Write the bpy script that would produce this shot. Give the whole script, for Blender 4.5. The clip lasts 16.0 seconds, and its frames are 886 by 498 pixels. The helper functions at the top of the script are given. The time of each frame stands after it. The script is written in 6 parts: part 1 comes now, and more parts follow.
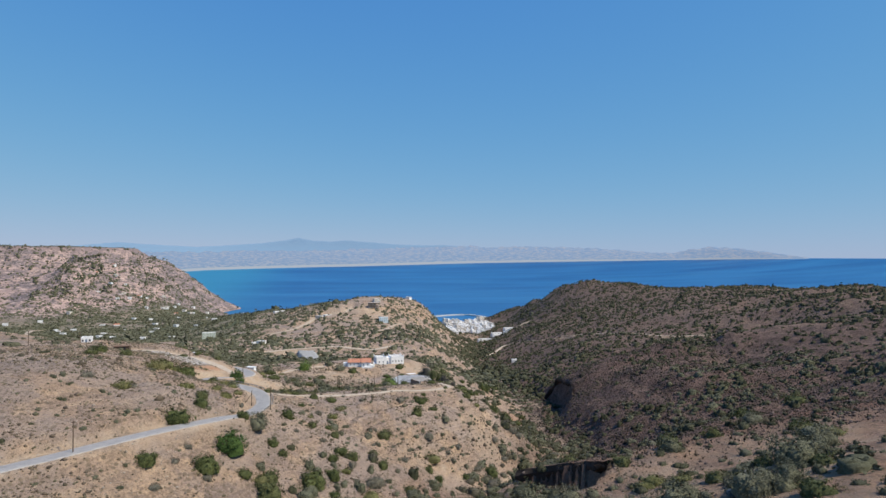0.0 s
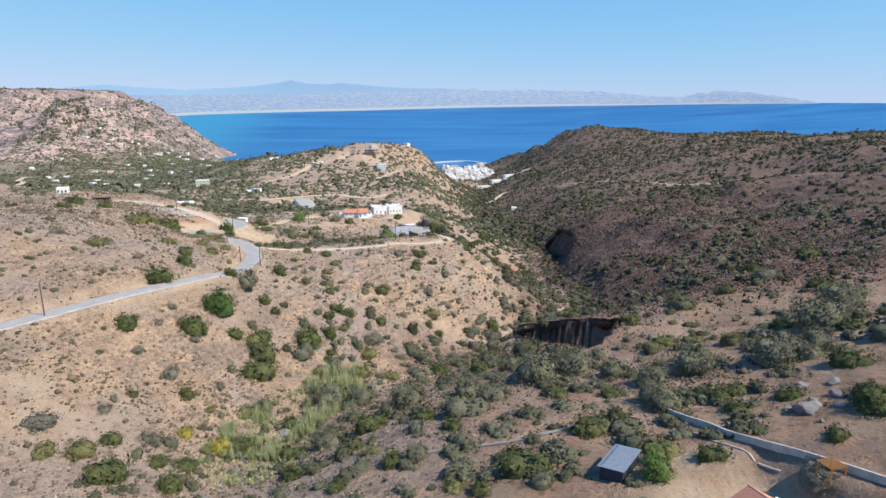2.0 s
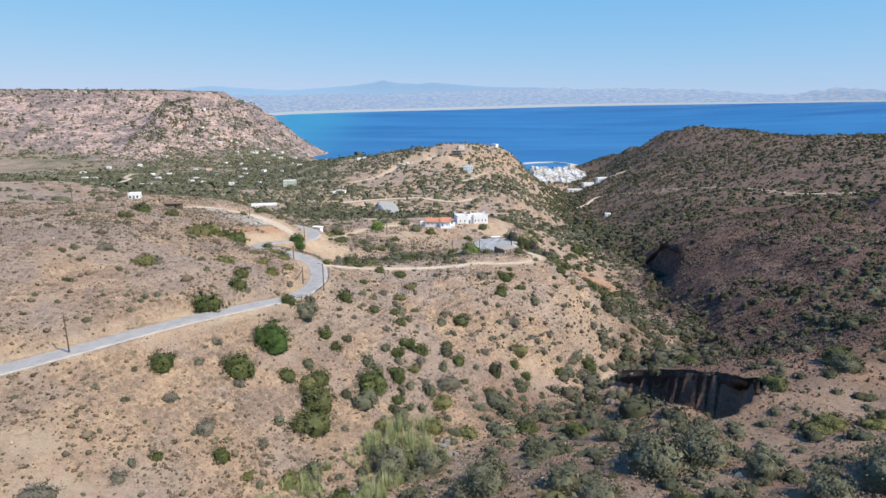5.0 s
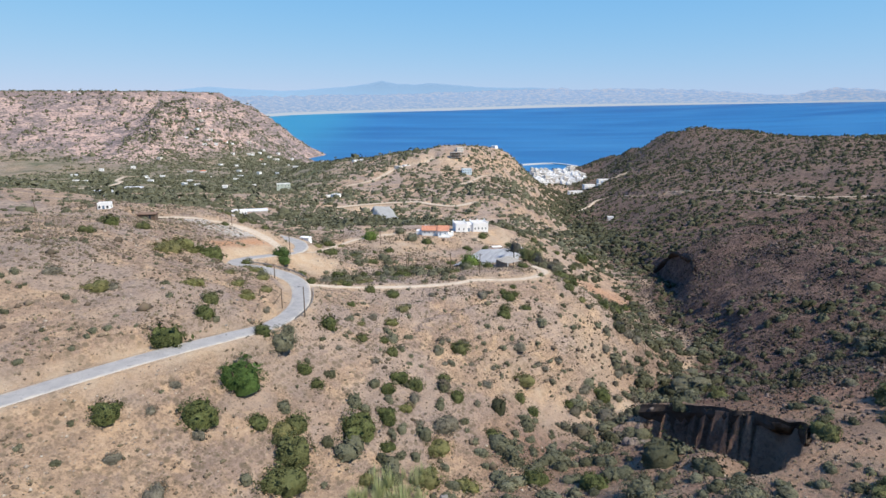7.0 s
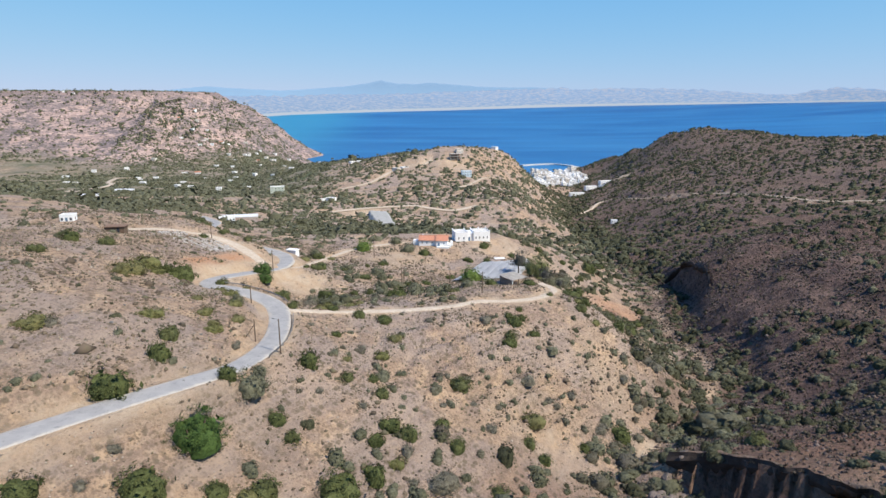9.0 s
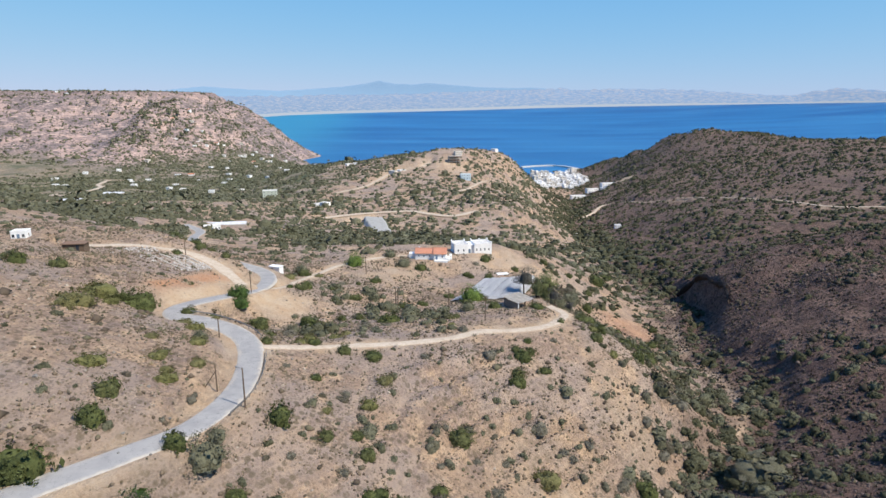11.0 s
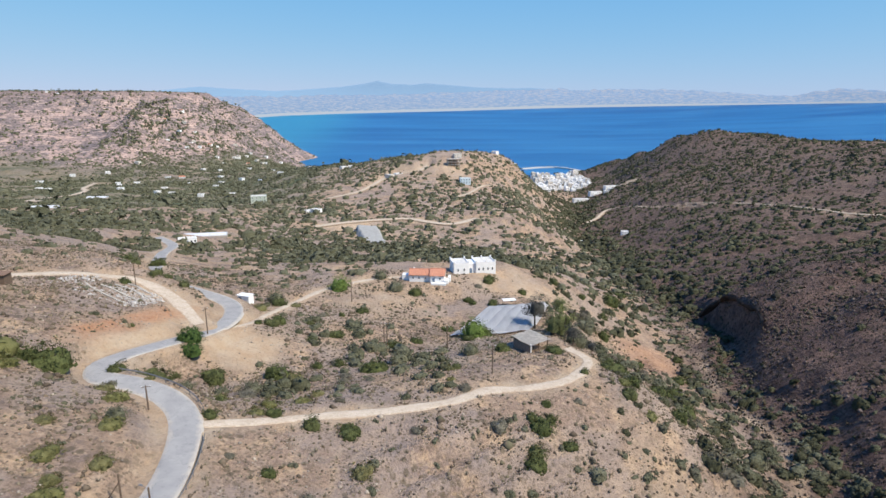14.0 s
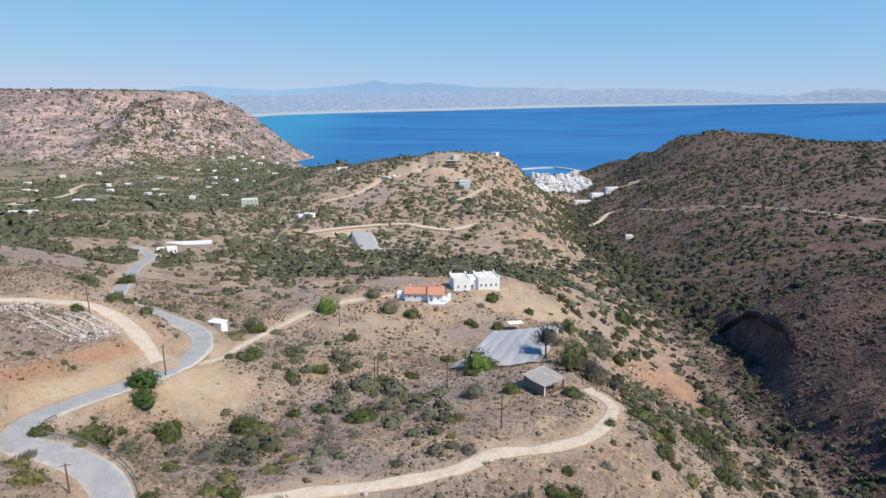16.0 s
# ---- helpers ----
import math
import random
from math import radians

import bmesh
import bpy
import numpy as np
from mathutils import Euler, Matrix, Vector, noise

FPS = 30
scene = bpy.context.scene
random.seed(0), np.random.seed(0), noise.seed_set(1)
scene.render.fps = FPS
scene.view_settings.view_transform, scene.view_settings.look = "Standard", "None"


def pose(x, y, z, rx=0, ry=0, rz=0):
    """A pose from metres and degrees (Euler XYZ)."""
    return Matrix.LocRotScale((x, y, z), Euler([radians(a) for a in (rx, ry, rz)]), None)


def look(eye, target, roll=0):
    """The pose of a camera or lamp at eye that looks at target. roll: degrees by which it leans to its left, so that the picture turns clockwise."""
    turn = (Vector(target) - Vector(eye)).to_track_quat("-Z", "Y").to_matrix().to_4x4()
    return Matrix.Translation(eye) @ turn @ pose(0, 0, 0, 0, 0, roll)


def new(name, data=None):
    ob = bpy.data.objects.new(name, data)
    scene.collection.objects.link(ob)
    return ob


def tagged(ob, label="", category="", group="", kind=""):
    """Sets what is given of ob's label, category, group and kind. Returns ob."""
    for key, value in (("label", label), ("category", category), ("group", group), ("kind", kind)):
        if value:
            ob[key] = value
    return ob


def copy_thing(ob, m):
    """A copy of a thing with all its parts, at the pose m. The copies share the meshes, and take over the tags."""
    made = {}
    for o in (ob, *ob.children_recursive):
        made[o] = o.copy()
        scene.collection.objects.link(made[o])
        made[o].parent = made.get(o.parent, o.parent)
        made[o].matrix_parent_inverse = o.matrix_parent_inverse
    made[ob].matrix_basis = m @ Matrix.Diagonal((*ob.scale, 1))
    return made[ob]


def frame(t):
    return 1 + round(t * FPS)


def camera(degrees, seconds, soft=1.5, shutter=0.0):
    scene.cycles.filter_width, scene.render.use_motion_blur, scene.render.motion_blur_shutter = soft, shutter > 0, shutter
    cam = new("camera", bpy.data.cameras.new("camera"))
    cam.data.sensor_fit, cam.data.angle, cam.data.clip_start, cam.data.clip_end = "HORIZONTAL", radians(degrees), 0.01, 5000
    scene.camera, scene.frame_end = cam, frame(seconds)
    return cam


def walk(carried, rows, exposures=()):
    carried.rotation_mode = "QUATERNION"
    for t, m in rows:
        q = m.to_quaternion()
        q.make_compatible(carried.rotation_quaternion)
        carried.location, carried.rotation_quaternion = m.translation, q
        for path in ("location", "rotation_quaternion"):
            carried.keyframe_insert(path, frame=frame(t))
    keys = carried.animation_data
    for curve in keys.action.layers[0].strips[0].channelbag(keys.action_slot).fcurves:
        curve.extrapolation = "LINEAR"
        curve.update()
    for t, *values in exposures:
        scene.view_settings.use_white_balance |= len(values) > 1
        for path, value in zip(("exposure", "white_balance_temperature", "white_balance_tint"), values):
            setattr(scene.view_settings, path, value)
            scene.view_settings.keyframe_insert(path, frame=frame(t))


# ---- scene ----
# The camera flies level over a dry valley towards the bay.
cam = camera(72.8, 16.0)
PATH = [
    (0.0, -4.79, -77.38, 169.74, -7.88, 0.71, 0.16),
    (0.5, -4.26, -73.84, 169.64, -7.90, 1.57, 0.15),
    (1.0, -3.63, -69.23, 169.35, -7.95, -4.38, 0.11),
    (1.5, -3.05, -64.39, 169.28, -7.99, -12.63, 0.09),
    (2.0, -2.68, -59.50, 169.38, -8.03, -13.89, 0.24),
    (2.5, -2.35, -54.56, 169.52, -8.09, -13.91, 0.38),
    (3.0, -1.83, -49.40, 169.59, -4.94, -13.97, 0.26),
    (3.5, -1.31, -44.25, 169.67, -1.83, -14.02, 0.12),
    (4.0, -0.89, -39.30, 169.75, 0.35, -14.03, 0.03),
    (6.5, 0.03, -15.55, 169.86, 0.21, -13.91, -0.05),
    (7.0, 0.10, -10.55, 169.97, 0.20, -13.93, -0.07),
    (7.5, 0.11, -5.36, 169.99, 0.18, -13.94, -0.05),
    (8.0, 0.00, -0.00, 170.00, 0.14, -13.94, 0.02),
    (8.5, 0.21, 4.93, 170.22, 0.14, -13.93, -0.01),
    (9.0, 0.32, 10.07, 170.35, 0.13, -13.96, -0.06),
    (11.5, 0.48, 37.02, 171.07, -0.04, -13.91, -0.01),
    (12.0, 0.56, 42.45, 171.12, -0.06, -13.89, -0.03),
    (12.5, 0.64, 47.89, 171.10, -0.08, -13.88, -0.01),
    (13.0, 0.69, 53.30, 171.04, -0.11, -13.88, -0.01),
    (13.5, 0.78, 58.61, 170.99, -0.12, -13.88, 0.00),
    (14.0, 0.82, 63.60, 171.01, -0.13, -13.90, 0.01),
    (14.5, 0.78, 69.22, 171.00, -0.16, -13.91, 0.02),
    (15.0, 0.74, 74.78, 171.08, -0.20, -13.95, 0.04),
    (15.5, 0.71, 80.35, 171.23, -0.24, -13.97, 0.07),
    (16.0, 0.67, 85.92, 171.28, -0.29, -13.96, 0.07),
]
walk(cam, [(t, pose(x, y, z, 90 + pitch, 0, yaw) @ pose(0, 0, 0, 0, 0, roll)) for t, x, y, z, yaw, pitch, roll in PATH],
     exposures=[(0.0, -0.12), (0.8, -0.12), (1.8, 0.36), (4.2, 0.30), (7.5, 0.27), (12.0, 0.22), (16.0, 0.21)])

# ---- light ----
SUN_UP, SUN_ROUND = radians(51), radians(120)
world = bpy.data.worlds.new("sky")
scene.world = world
world.use_nodes = True
wn, wl = world.node_tree.nodes, world.node_tree.links
sky = wn.new("ShaderNodeTexSky")
sky.sky_type, sky.sun_disc = "NISHITA", False
sky.sun_elevation, sky.sun_rotation = SUN_UP, SUN_ROUND
sky.altitude, sky.air_density, sky.dust_density, sky.ozone_density = 100, 1.0, 0.0, 3.0
# the thick summer air evens out the brightness towards the horizon
ratio, more, thin, gain = [wn.new("ShaderNodeVectorMath") for k in range(4)]
ratio.operation, more.operation, thin.operation, gain.operation = "DIVIDE", "ADD", "DIVIDE", "MULTIPLY"
ratio.inputs[1].default_value, more.inputs[1].default_value, gain.inputs[1].default_value = (12.0, 3.0, 0.7), (1, 1, 1), (0.765, 2.21, 10.4)
wl.new(sky.outputs["Color"], ratio.inputs[0])
wl.new(ratio.outputs[0], more.inputs[0])
wl.new(sky.outputs["Color"], thin.inputs[0])
wl.new(more.outputs[0], thin.inputs[1])
wl.new(thin.outputs[0], gain.inputs[0])
wl.new(gain.outputs[0], wn["Background"].inputs["Color"])
wn["Background"].inputs["Strength"].default_value = 0.107
sun = new("sun", bpy.data.lights.new("sun", "SUN"))
sun.data.energy, sun.data.angle, sun.data.color = 5.0, radians(0.53), (1.0, 0.915, 0.79)
SUN_WAY = Vector((math.sin(SUN_ROUND) * math.cos(SUN_UP), math.cos(SUN_ROUND) * math.cos(SUN_UP), math.sin(SUN_UP)))
sun.matrix_world = look(SUN_WAY * 500, (0, 0, 0))


# ---- materials ----
class Mat:
    """A node material with short ways to add nodes."""

    def __init__(self, name, rough=0.9, spec=0.2, metal=0.0):
        self.m = bpy.data.materials.new(name)
        self.m.use_nodes = True
        self.n, self.l = self.m.node_tree.nodes, self.m.node_tree.links
        self.b = self.n["Principled BSDF"]
        self.b.inputs["Roughness"].default_value = rough
        self.b.inputs["Specular IOR Level"].default_value = spec
        self.b.inputs["Metallic"].default_value = metal
        self.at = self.n.new("ShaderNodeNewGeometry").outputs["Position"]

    def put(self, sock, value):
        if isinstance(value, bpy.types.NodeSocket):
            self.l.new(value, sock)
        elif isinstance(value, (tuple, list)) and len(value) == 3 and sock.type == "RGBA":
            sock.default_value = (*value, 1)
        else:
            sock.default_value = value

    def noise(self, scale, detail=4, rough=0.55, stretch=(1, 1, 1)):
        mp = self.n.new("ShaderNodeMapping")
        self.l.new(self.at, mp.inputs["Vector"])
        mp.inputs["Scale"].default_value = stretch
        t = self.n.new("ShaderNodeTexNoise")
        self.l.new(mp.outputs["Vector"], t.inputs["Vector"])
        t.inputs["Scale"].default_value, t.inputs["Detail"].default_value, t.inputs["Roughness"].default_value = scale, detail, rough
        return t.outputs["Fac"]

    def cells(self, scale, out="Distance", rnd=1.0):
        t = self.n.new("ShaderNodeTexVoronoi")
        self.l.new(self.at, t.inputs["Vector"])
        t.inputs["Scale"].default_value, t.inputs["Randomness"].default_value = scale, rnd
        return t.outputs[out]

    def ramp(self, fac, lo, hi, a=0.0, b=1.0):
        t = self.n.new("ShaderNodeMapRange")
        self.put(t.inputs["Value"], fac)
        for k, v in (("From Min", lo), ("From Max", hi), ("To Min", a), ("To Max", b)):
            t.inputs[k].default_value = v
        return t.outputs["Result"]

    def mix(self, fac, a, b, how="MIX"):
        t = self.n.new("ShaderNodeMix")
        t.data_type, t.blend_type = "RGBA", how
        self.put(t.inputs[0], fac)
        self.put(t.inputs[6], a)
        self.put(t.inputs[7], b)
        return t.outputs[2]

    def math(self, how, a, b):
        t = self.n.new("ShaderNodeMath")
        t.operation = how
        self.put(t.inputs[0], a)
        self.put(t.inputs[1], b)
        return t.outputs[0]

    def attr(self, name):
        t = self.n.new("ShaderNodeAttribute")
        t.attribute_name = name
        return t.outputs

    def rand(self, island=False):
        if island:
            return self.n.new("ShaderNodeNewGeometry").outputs["Random Per Island"]
        return self.n.new("ShaderNodeObjectInfo").outputs["Random"]

    def color(self, c):
        self.put(self.b.inputs["Base Color"], c)
        return self

    def bump(self, height, strength=0.4, distance=0.1):
        t = self.n.new("ShaderNodeBump")
        self.put(t.inputs["Height"], height)
        t.inputs["Strength"].default_value, t.inputs["Distance"].default_value = strength, distance
        self.l.new(t.outputs["Normal"], self.b.inputs["Normal"])
        return self


def plain(name, color, rough=0.8, spec=0.3, metal=0.0, wear=0.25, scale=1.5, bump=0.0):
    """A painted, rendered or raw surface with stains at two scales."""
    m = Mat(name, rough, spec, metal)
    dark = tuple(c * (1 - wear) for c in color)
    c = m.mix(m.ramp(m.noise(scale, 5), 0.35, 0.7), color, dark)
    c = m.mix(m.ramp(m.noise(scale * 9, 3), 0.55, 0.8, 0, wear), c, tuple(min(1, v * 1.25) for v in color))
    m.color(c)
    if bump:
        m.bump(m.noise(scale * 12, 4), bump, 0.05)
    return m.m


# ---- the lie of the land ----
# Lines along which the slopes change: road, tracks, stream bed, crests, feet of slopes and shore, with heights above the sea.
ROAD = [(-150, -10, 126), (-112, 30, 124.5), (-79, 67, 123.6), (-63.4, 86, 123.2), (-53.5, 98, 122.6), (-45, 108, 121.8), (-39.5, 118, 120.3), (-37, 130, 119.8), (-38.5, 143, 119.2), (-42.5, 155, 119.1), (-48.5, 162, 119.4), (-56, 165.5, 120.2), (-63, 167.5, 120.6), (-66.3, 173, 120.4), (-65, 180, 119.6), (-61.4, 190.4, 117.8), (-57, 203.5, 115.4), (-56.2, 216, 114), (-59, 227, 113.4), (-65, 234, 113.6), (-75, 240, 114.2), (-95, 256, 113.5), (-108, 285, 110), (-124, 324, 104.5), (-134, 357, 100.5), (-151, 377, 100)]
TRACK = [(-39.4, 153.5, 118.9), (-31, 158, 116.8), (-21, 163, 115), (-9, 166, 114.4), (2.8, 170.5, 113.9), (10, 176, 113.4), (18, 178.5, 112.6), (27, 183.5, 111.6), (33, 191, 110.6), (36.5, 200, 109.4), (33, 207, 109.4)]
LANE = [(-57.3, 206, 115.1), (-51.5, 216.5, 112.4), (-50, 231, 110), (-45.9, 247, 108.2), (-41, 262, 107), (-33, 275, 105.8), (-22, 283, 105.3), (-12, 286, 105)]
DIRT = [(-140, 205, 128), (-103, 221, 125.4), (-94, 227, 122.8), (-87, 230, 120.7), (-76, 223.5, 118.8), (-67, 214.5, 117.2), (-60.5, 206.6, 116)]
STREAM = [(-60, -20, 116), (-40, 15, 108), (-28, 45, 99.5), (-22, 62, 96.5), (-8, 82, 95.5), (14, 101, 93.5), (36, 118, 89.5), (50, 143, 85), (66, 166, 82.5), (90, 192, 78), (99, 220, 73.5), (98, 255, 70.5), (104, 285, 69), (113, 310, 68), (116, 365, 65), (118, 430, 62), (126, 500, 52), (140, 600, 35), (152, 712, 22), (185, 900, 12), (225, 1050, 6), (250, 1160, 6), (300, 1350, 5), (325, 1480, 3)]
LEFT_HILL = [(-150, 40, 130.7), (-118, 75, 132.7), (-100, 105, 136.6), (-92, 128, 136.6), (-98, 155, 133.6), (-120, 196, 131.8), (-150, 225, 129.9), (-205, 290, 127)]
LEFT_SLOPE = [(-75, 50, 119.3), (-58, 69, 115.8), (-44, 86, 113.5), (-33, 104, 112), (-26, 120, 114.7), (-18, 135, 114.3)]
LEFT_FOOT = [(-50, 45, 108), (-36, 58, 102.1), (-30, 80, 101.5), (-16, 101, 103.4), (2, 121, 103.2), (20, 141, 97.9), (34, 158, 101.1)]
SPUR = [(-25, 145, 115.3), (-12, 156, 113.3), (4, 160, 112.1), (18, 166, 111.9), (30, 178, 110.1), (42, 187, 108.9), (50, 200, 102.7)]
SPUR_EDGE = [(8, 145, 105.3), (24, 160, 107.0), (39, 162, 102.5), (38, 173, 105.4), (53, 171, 97.8), (61, 176, 95.0), (62.5, 193, 95.0), (69, 222, 86.5), (73, 250, 78.5)]
HOLLOW = [(-60, 178, 112), (-40, 190, 110), (-22, 200, 108), (-8, 212, 105), (2, 228, 102.7)]
TERRACE = [(0, 20, 111.4), (4, 45, 107.9), (18, 62, 106.1), (37, 65, 106.7), (56, 70, 106.3), (76, 72, 111), (96, 90, 109.9)]
NEAR_YARD = [(20, -10, 118), (36, 8, 117.4), (48, 16, 117.7), (60, 26, 118), (75, 45, 116.5)]
RIGHT_BANK = [(60, -10, 125), (72, 12, 124), (90, 30, 124.5), (115, 45, 126), (150, 50, 128), (220, 40, 132)]
RIM = [(53.5, 127, 94.8), (60, 124.5, 97.4), (65, 116.5, 101), (69, 108.5, 103.8), (73, 101, 106.6), (74, 90, 110.4)]
RIGHT_FOOT = [(78, 146, 90.5), (103, 153, 88), (112, 176, 84), (121, 204, 88.5), (124, 240, 88.6), (128, 280, 84.2), (140, 315, 80.6), (158, 345, 85.5)]
BANK = [(-71, 228, 118.6), (-80.5, 232.5, 121.2), (-91, 239, 123), (-102, 247, 123.5), (-113, 262, 122)]
PLATEAU = [(72, 136, 94.5), (80, 123, 100.5), (86, 108, 106.5), (90, 93, 111), (108, 116, 108), (122, 112, 110), (150, 110, 115), (200, 100, 123)]
VALLEY = [(74, 274, 73), (88, 277, 68.8), (82, 235, 77), (80, 300, 74)]
RIDGE = [(330, 325, 120), (249, 315, 113.5), (211, 313, 109), (181, 301, 101), (160, 274, 102), (158, 226, 104)]
RIGHT_SPUR = [(120, 150, 98.9), (140, 180, 94.1), (142, 255, 95.5), (172, 340, 93), (185, 372, 88)]
RIGHT_BACK = [(180, 150, 107.7), (200, 200, 106.5), (218, 246, 106), (252, 350, 104), (268, 420, 90)]
RIGHT_PATH = [(460, 380, 112), (370, 470, 95), (318, 508, 87.5), (305, 560, 83.5), (297, 648, 72.5), (270, 715, 61.5)]
RIGHT_MID = [(200, 440, 78), (230, 520, 75), (240, 620, 60), (238, 720, 48), (245, 840, 38), (262, 960, 32), (290, 1060, 28), (320, 1200, 24), (345, 1330, 18)]
RIGHT_CREST = [(330, 180, 138), (400, 270, 134), (455, 400, 129), (475, 640, 121), (505, 780, 117), (500, 900, 112), (470, 1010, 114), (450, 1091, 121), (425, 1180, 104), (405, 1300, 70), (385, 1400, 43), (352, 1490, 17), (345, 1550, 0)]
RIGHT_FAR = [(600, 300, 140), (700, 600, 130), (720, 900, 100), (650, 1150, 60), (560, 1350, 0)]
HOUSES = [(-60, 255, 109.5), (-40, 280, 106), (-10, 283, 104.6), (14, 300, 102.8), (34, 312, 100), (50, 322, 95), (62, 345, 88)]
BENCH = [(4, 240, 102), (20, 238, 101), (30, 222, 106), (36, 262, 97), (18, 262, 100.4)]
GULLY = [(-145, 345, 102), (-100, 375, 93), (-60, 395, 88), (-10, 410, 86), (30, 405, 82), (70, 390, 76)]
GRAVEL = [(-130, 480, 84), (-85, 530, 78), (-57, 520, 75), (-30, 486, 75), (5, 470, 73), (60, 470, 71)]
HILL_FRONT = [(-60, 620, 78), (-20, 640, 82), (20, 600, 82), (55, 560, 80), (80, 600, 74), (100, 700, 58)]
HILL_CREST = [(-330, 1180, 45), (-211, 1010, 66), (-140, 900, 80), (-74, 830, 94), (-10, 800, 109), (40, 795, 108.5), (88, 850, 95), (118, 925, 71), (128, 1010, 46), (136, 1100, 28), (152, 1200, 12), (172, 1310, 4)]
PLAIN = [(-420, 420, 108), (-330, 480, 98), (-250, 535, 87), (-190, 640, 74), (-230, 760, 58), (-300, 900, 46), (-330, 1050, 35)]
PLAIN_FAR = [(-900, 700, 75), (-650, 760, 65), (-450, 820, 56), (-440, 1000, 40), (-480, 1150, 42), (-420, 1350, 25), (-330, 1500, 12)]
SHORE = [(-400, 1800, -8), (-355, 1650, -7), (-290, 1470, -2), (-150, 1300, 1), (20, 1240, 1), (110, 1310, 1), (196, 1425, 1), (245, 1448, 1), (300, 1500, 1), (335, 1560, 0)]
TOWN = [(172, 1150, 14), (206, 1250, 9), (236, 1400, 4), (215, 1110, 11), (262, 1250, 8), (300, 1105, 17), (284, 1350, 5)]
MESA_FOOT = [(-1300, 1050, 60), (-1000, 1180, 58), (-800, 1210, 58), (-640, 1260, 58), (-520, 1380, 48), (-430, 1560, 30)]
MESA_FACE = [(-1300, 1270, 120), (-980, 1350, 108), (-820, 1429, 104), (-655, 1475, 138), (-560, 1640, 110), (-480, 1760, 60)]
MESA_EDGE = [(-1700, 1350, 196), (-1300, 1480, 195), (-1060, 1600, 194), (-900, 1680, 192), (-790, 1760, 191), (-711, 1905, 191), (-669, 1930, 172), (-625, 1940, 140), (-576, 1940, 110), (-511, 1940, 72), (-461, 1940, 42), (-399, 1920, 8), (-370, 1880, -8)]
MESA_TOP = [(-1700, 1900, 194), (-1250, 1950, 192), (-950, 2050, 190), (-800, 2120, 180), (-700, 2120, 118), (-600, 2120, 36), (-520, 2120, -12), (-400, 2080, -25)]
MESA_BACK = [(-1700, 2400, 185), (-1250, 2400, 180), (-950, 2380, 140), (-780, 2330, 50), (-650, 2330, -18), (-500, 2330, -25)]
SEA_BED = [(-400, 2120, -25), (-300, 1900, -25), (-220, 1720, -20), (0, 1500, -20)]
HILL_PATH = [(-110, 640, 78), (-85.4, 665, 80.4), (-73.4, 695, 82.8), (-63.9, 727, 86), (-48.2, 745, 89.8), (-26.3, 742, 92.7), (-16.3, 760, 96.8)]
HILL_WALL_PATH = [(15.5, 622, 82.7), (26.7, 643, 82.3), (41.6, 693, 81.8), (54.5, 724, 79.8), (65.6, 733, 76.5)]
QUARRY_PATH = [(-95, 505, 78.5), (-70, 528, 77.5), (-38, 543, 76.9), (-25, 544, 76.8), (-7, 533, 76.1), (10, 527, 76.1), (30, 545, 77)]
GORGE_PATH = [(182.6, 805, 20), (206.7, 844, 20), (222, 868, 24), (237, 866, 29.2), (246, 818, 39.6), (252, 776, 45.9), (266, 712, 59.7)]
PLAIN_PATH = [(-360, 600, 82), (-393, 633, 77.5), (-437, 738, 64), (-443, 782, 60), (-457, 833, 57.5), (-500, 900, 51), (-537, 994, 45)]
BACK = [(-700, -350, 160), (-250, -300, 140), (0, -280, 122), (250, -300, 138), (700, -350, 170)]
WEST = [(-1500, 300, 125), (-900, 250, 130), (-420, 200, 135), (-260, 120, 138), (-260, -60, 136)]
SLOPES = [ROAD, TRACK, LANE, DIRT, STREAM, LEFT_HILL, LEFT_SLOPE, LEFT_FOOT, SPUR, SPUR_EDGE, HOLLOW, TERRACE, NEAR_YARD,
          RIGHT_BANK, RIM, RIGHT_FOOT, RIGHT_SPUR, RIGHT_BACK, RIGHT_PATH, RIGHT_MID, RIGHT_CREST, RIGHT_FAR, HOUSES, BENCH,
          GULLY, GRAVEL, HILL_FRONT, HILL_CREST, PLAIN, PLAIN_FAR, SHORE, MESA_FOOT, MESA_FACE, MESA_EDGE, MESA_TOP, MESA_BACK, BANK, PLATEAU, VALLEY, RIDGE, TOWN, SEA_BED, BACK, WEST]


def stations(line):
    out = []
    for a, b in zip(line, line[1:]):
        a, b = np.array(a, float), np.array(b, float)
        n = max(1, int(np.hypot(*(b - a)[:2]) / max(6.0, 0.05 * np.hypot(*a[:2]))))
        out += [a + (b - a) * i / n for i in range(n)]
    return out + [np.array(line[-1], float)]


def spread(a, b):
    return np.sqrt(((a[:, None] - b[None]) ** 2).sum(-1) + 4.0)


NODES = np.array([p for line in SLOPES for p in stations(line)])
_k = spread(NODES[:, :2], NODES[:, :2]) - 0.6 * np.eye(len(NODES))
_q = np.c_[np.ones(len(NODES)), NODES[:, :2]]
WEIGHTS = np.linalg.solve(np.block([[_k, _q], [_q.T, np.zeros((3, 3))]]), np.r_[NODES[:, 2], 0, 0, 0])

LATTICE = np.random.RandomState(7).rand(256, 256)


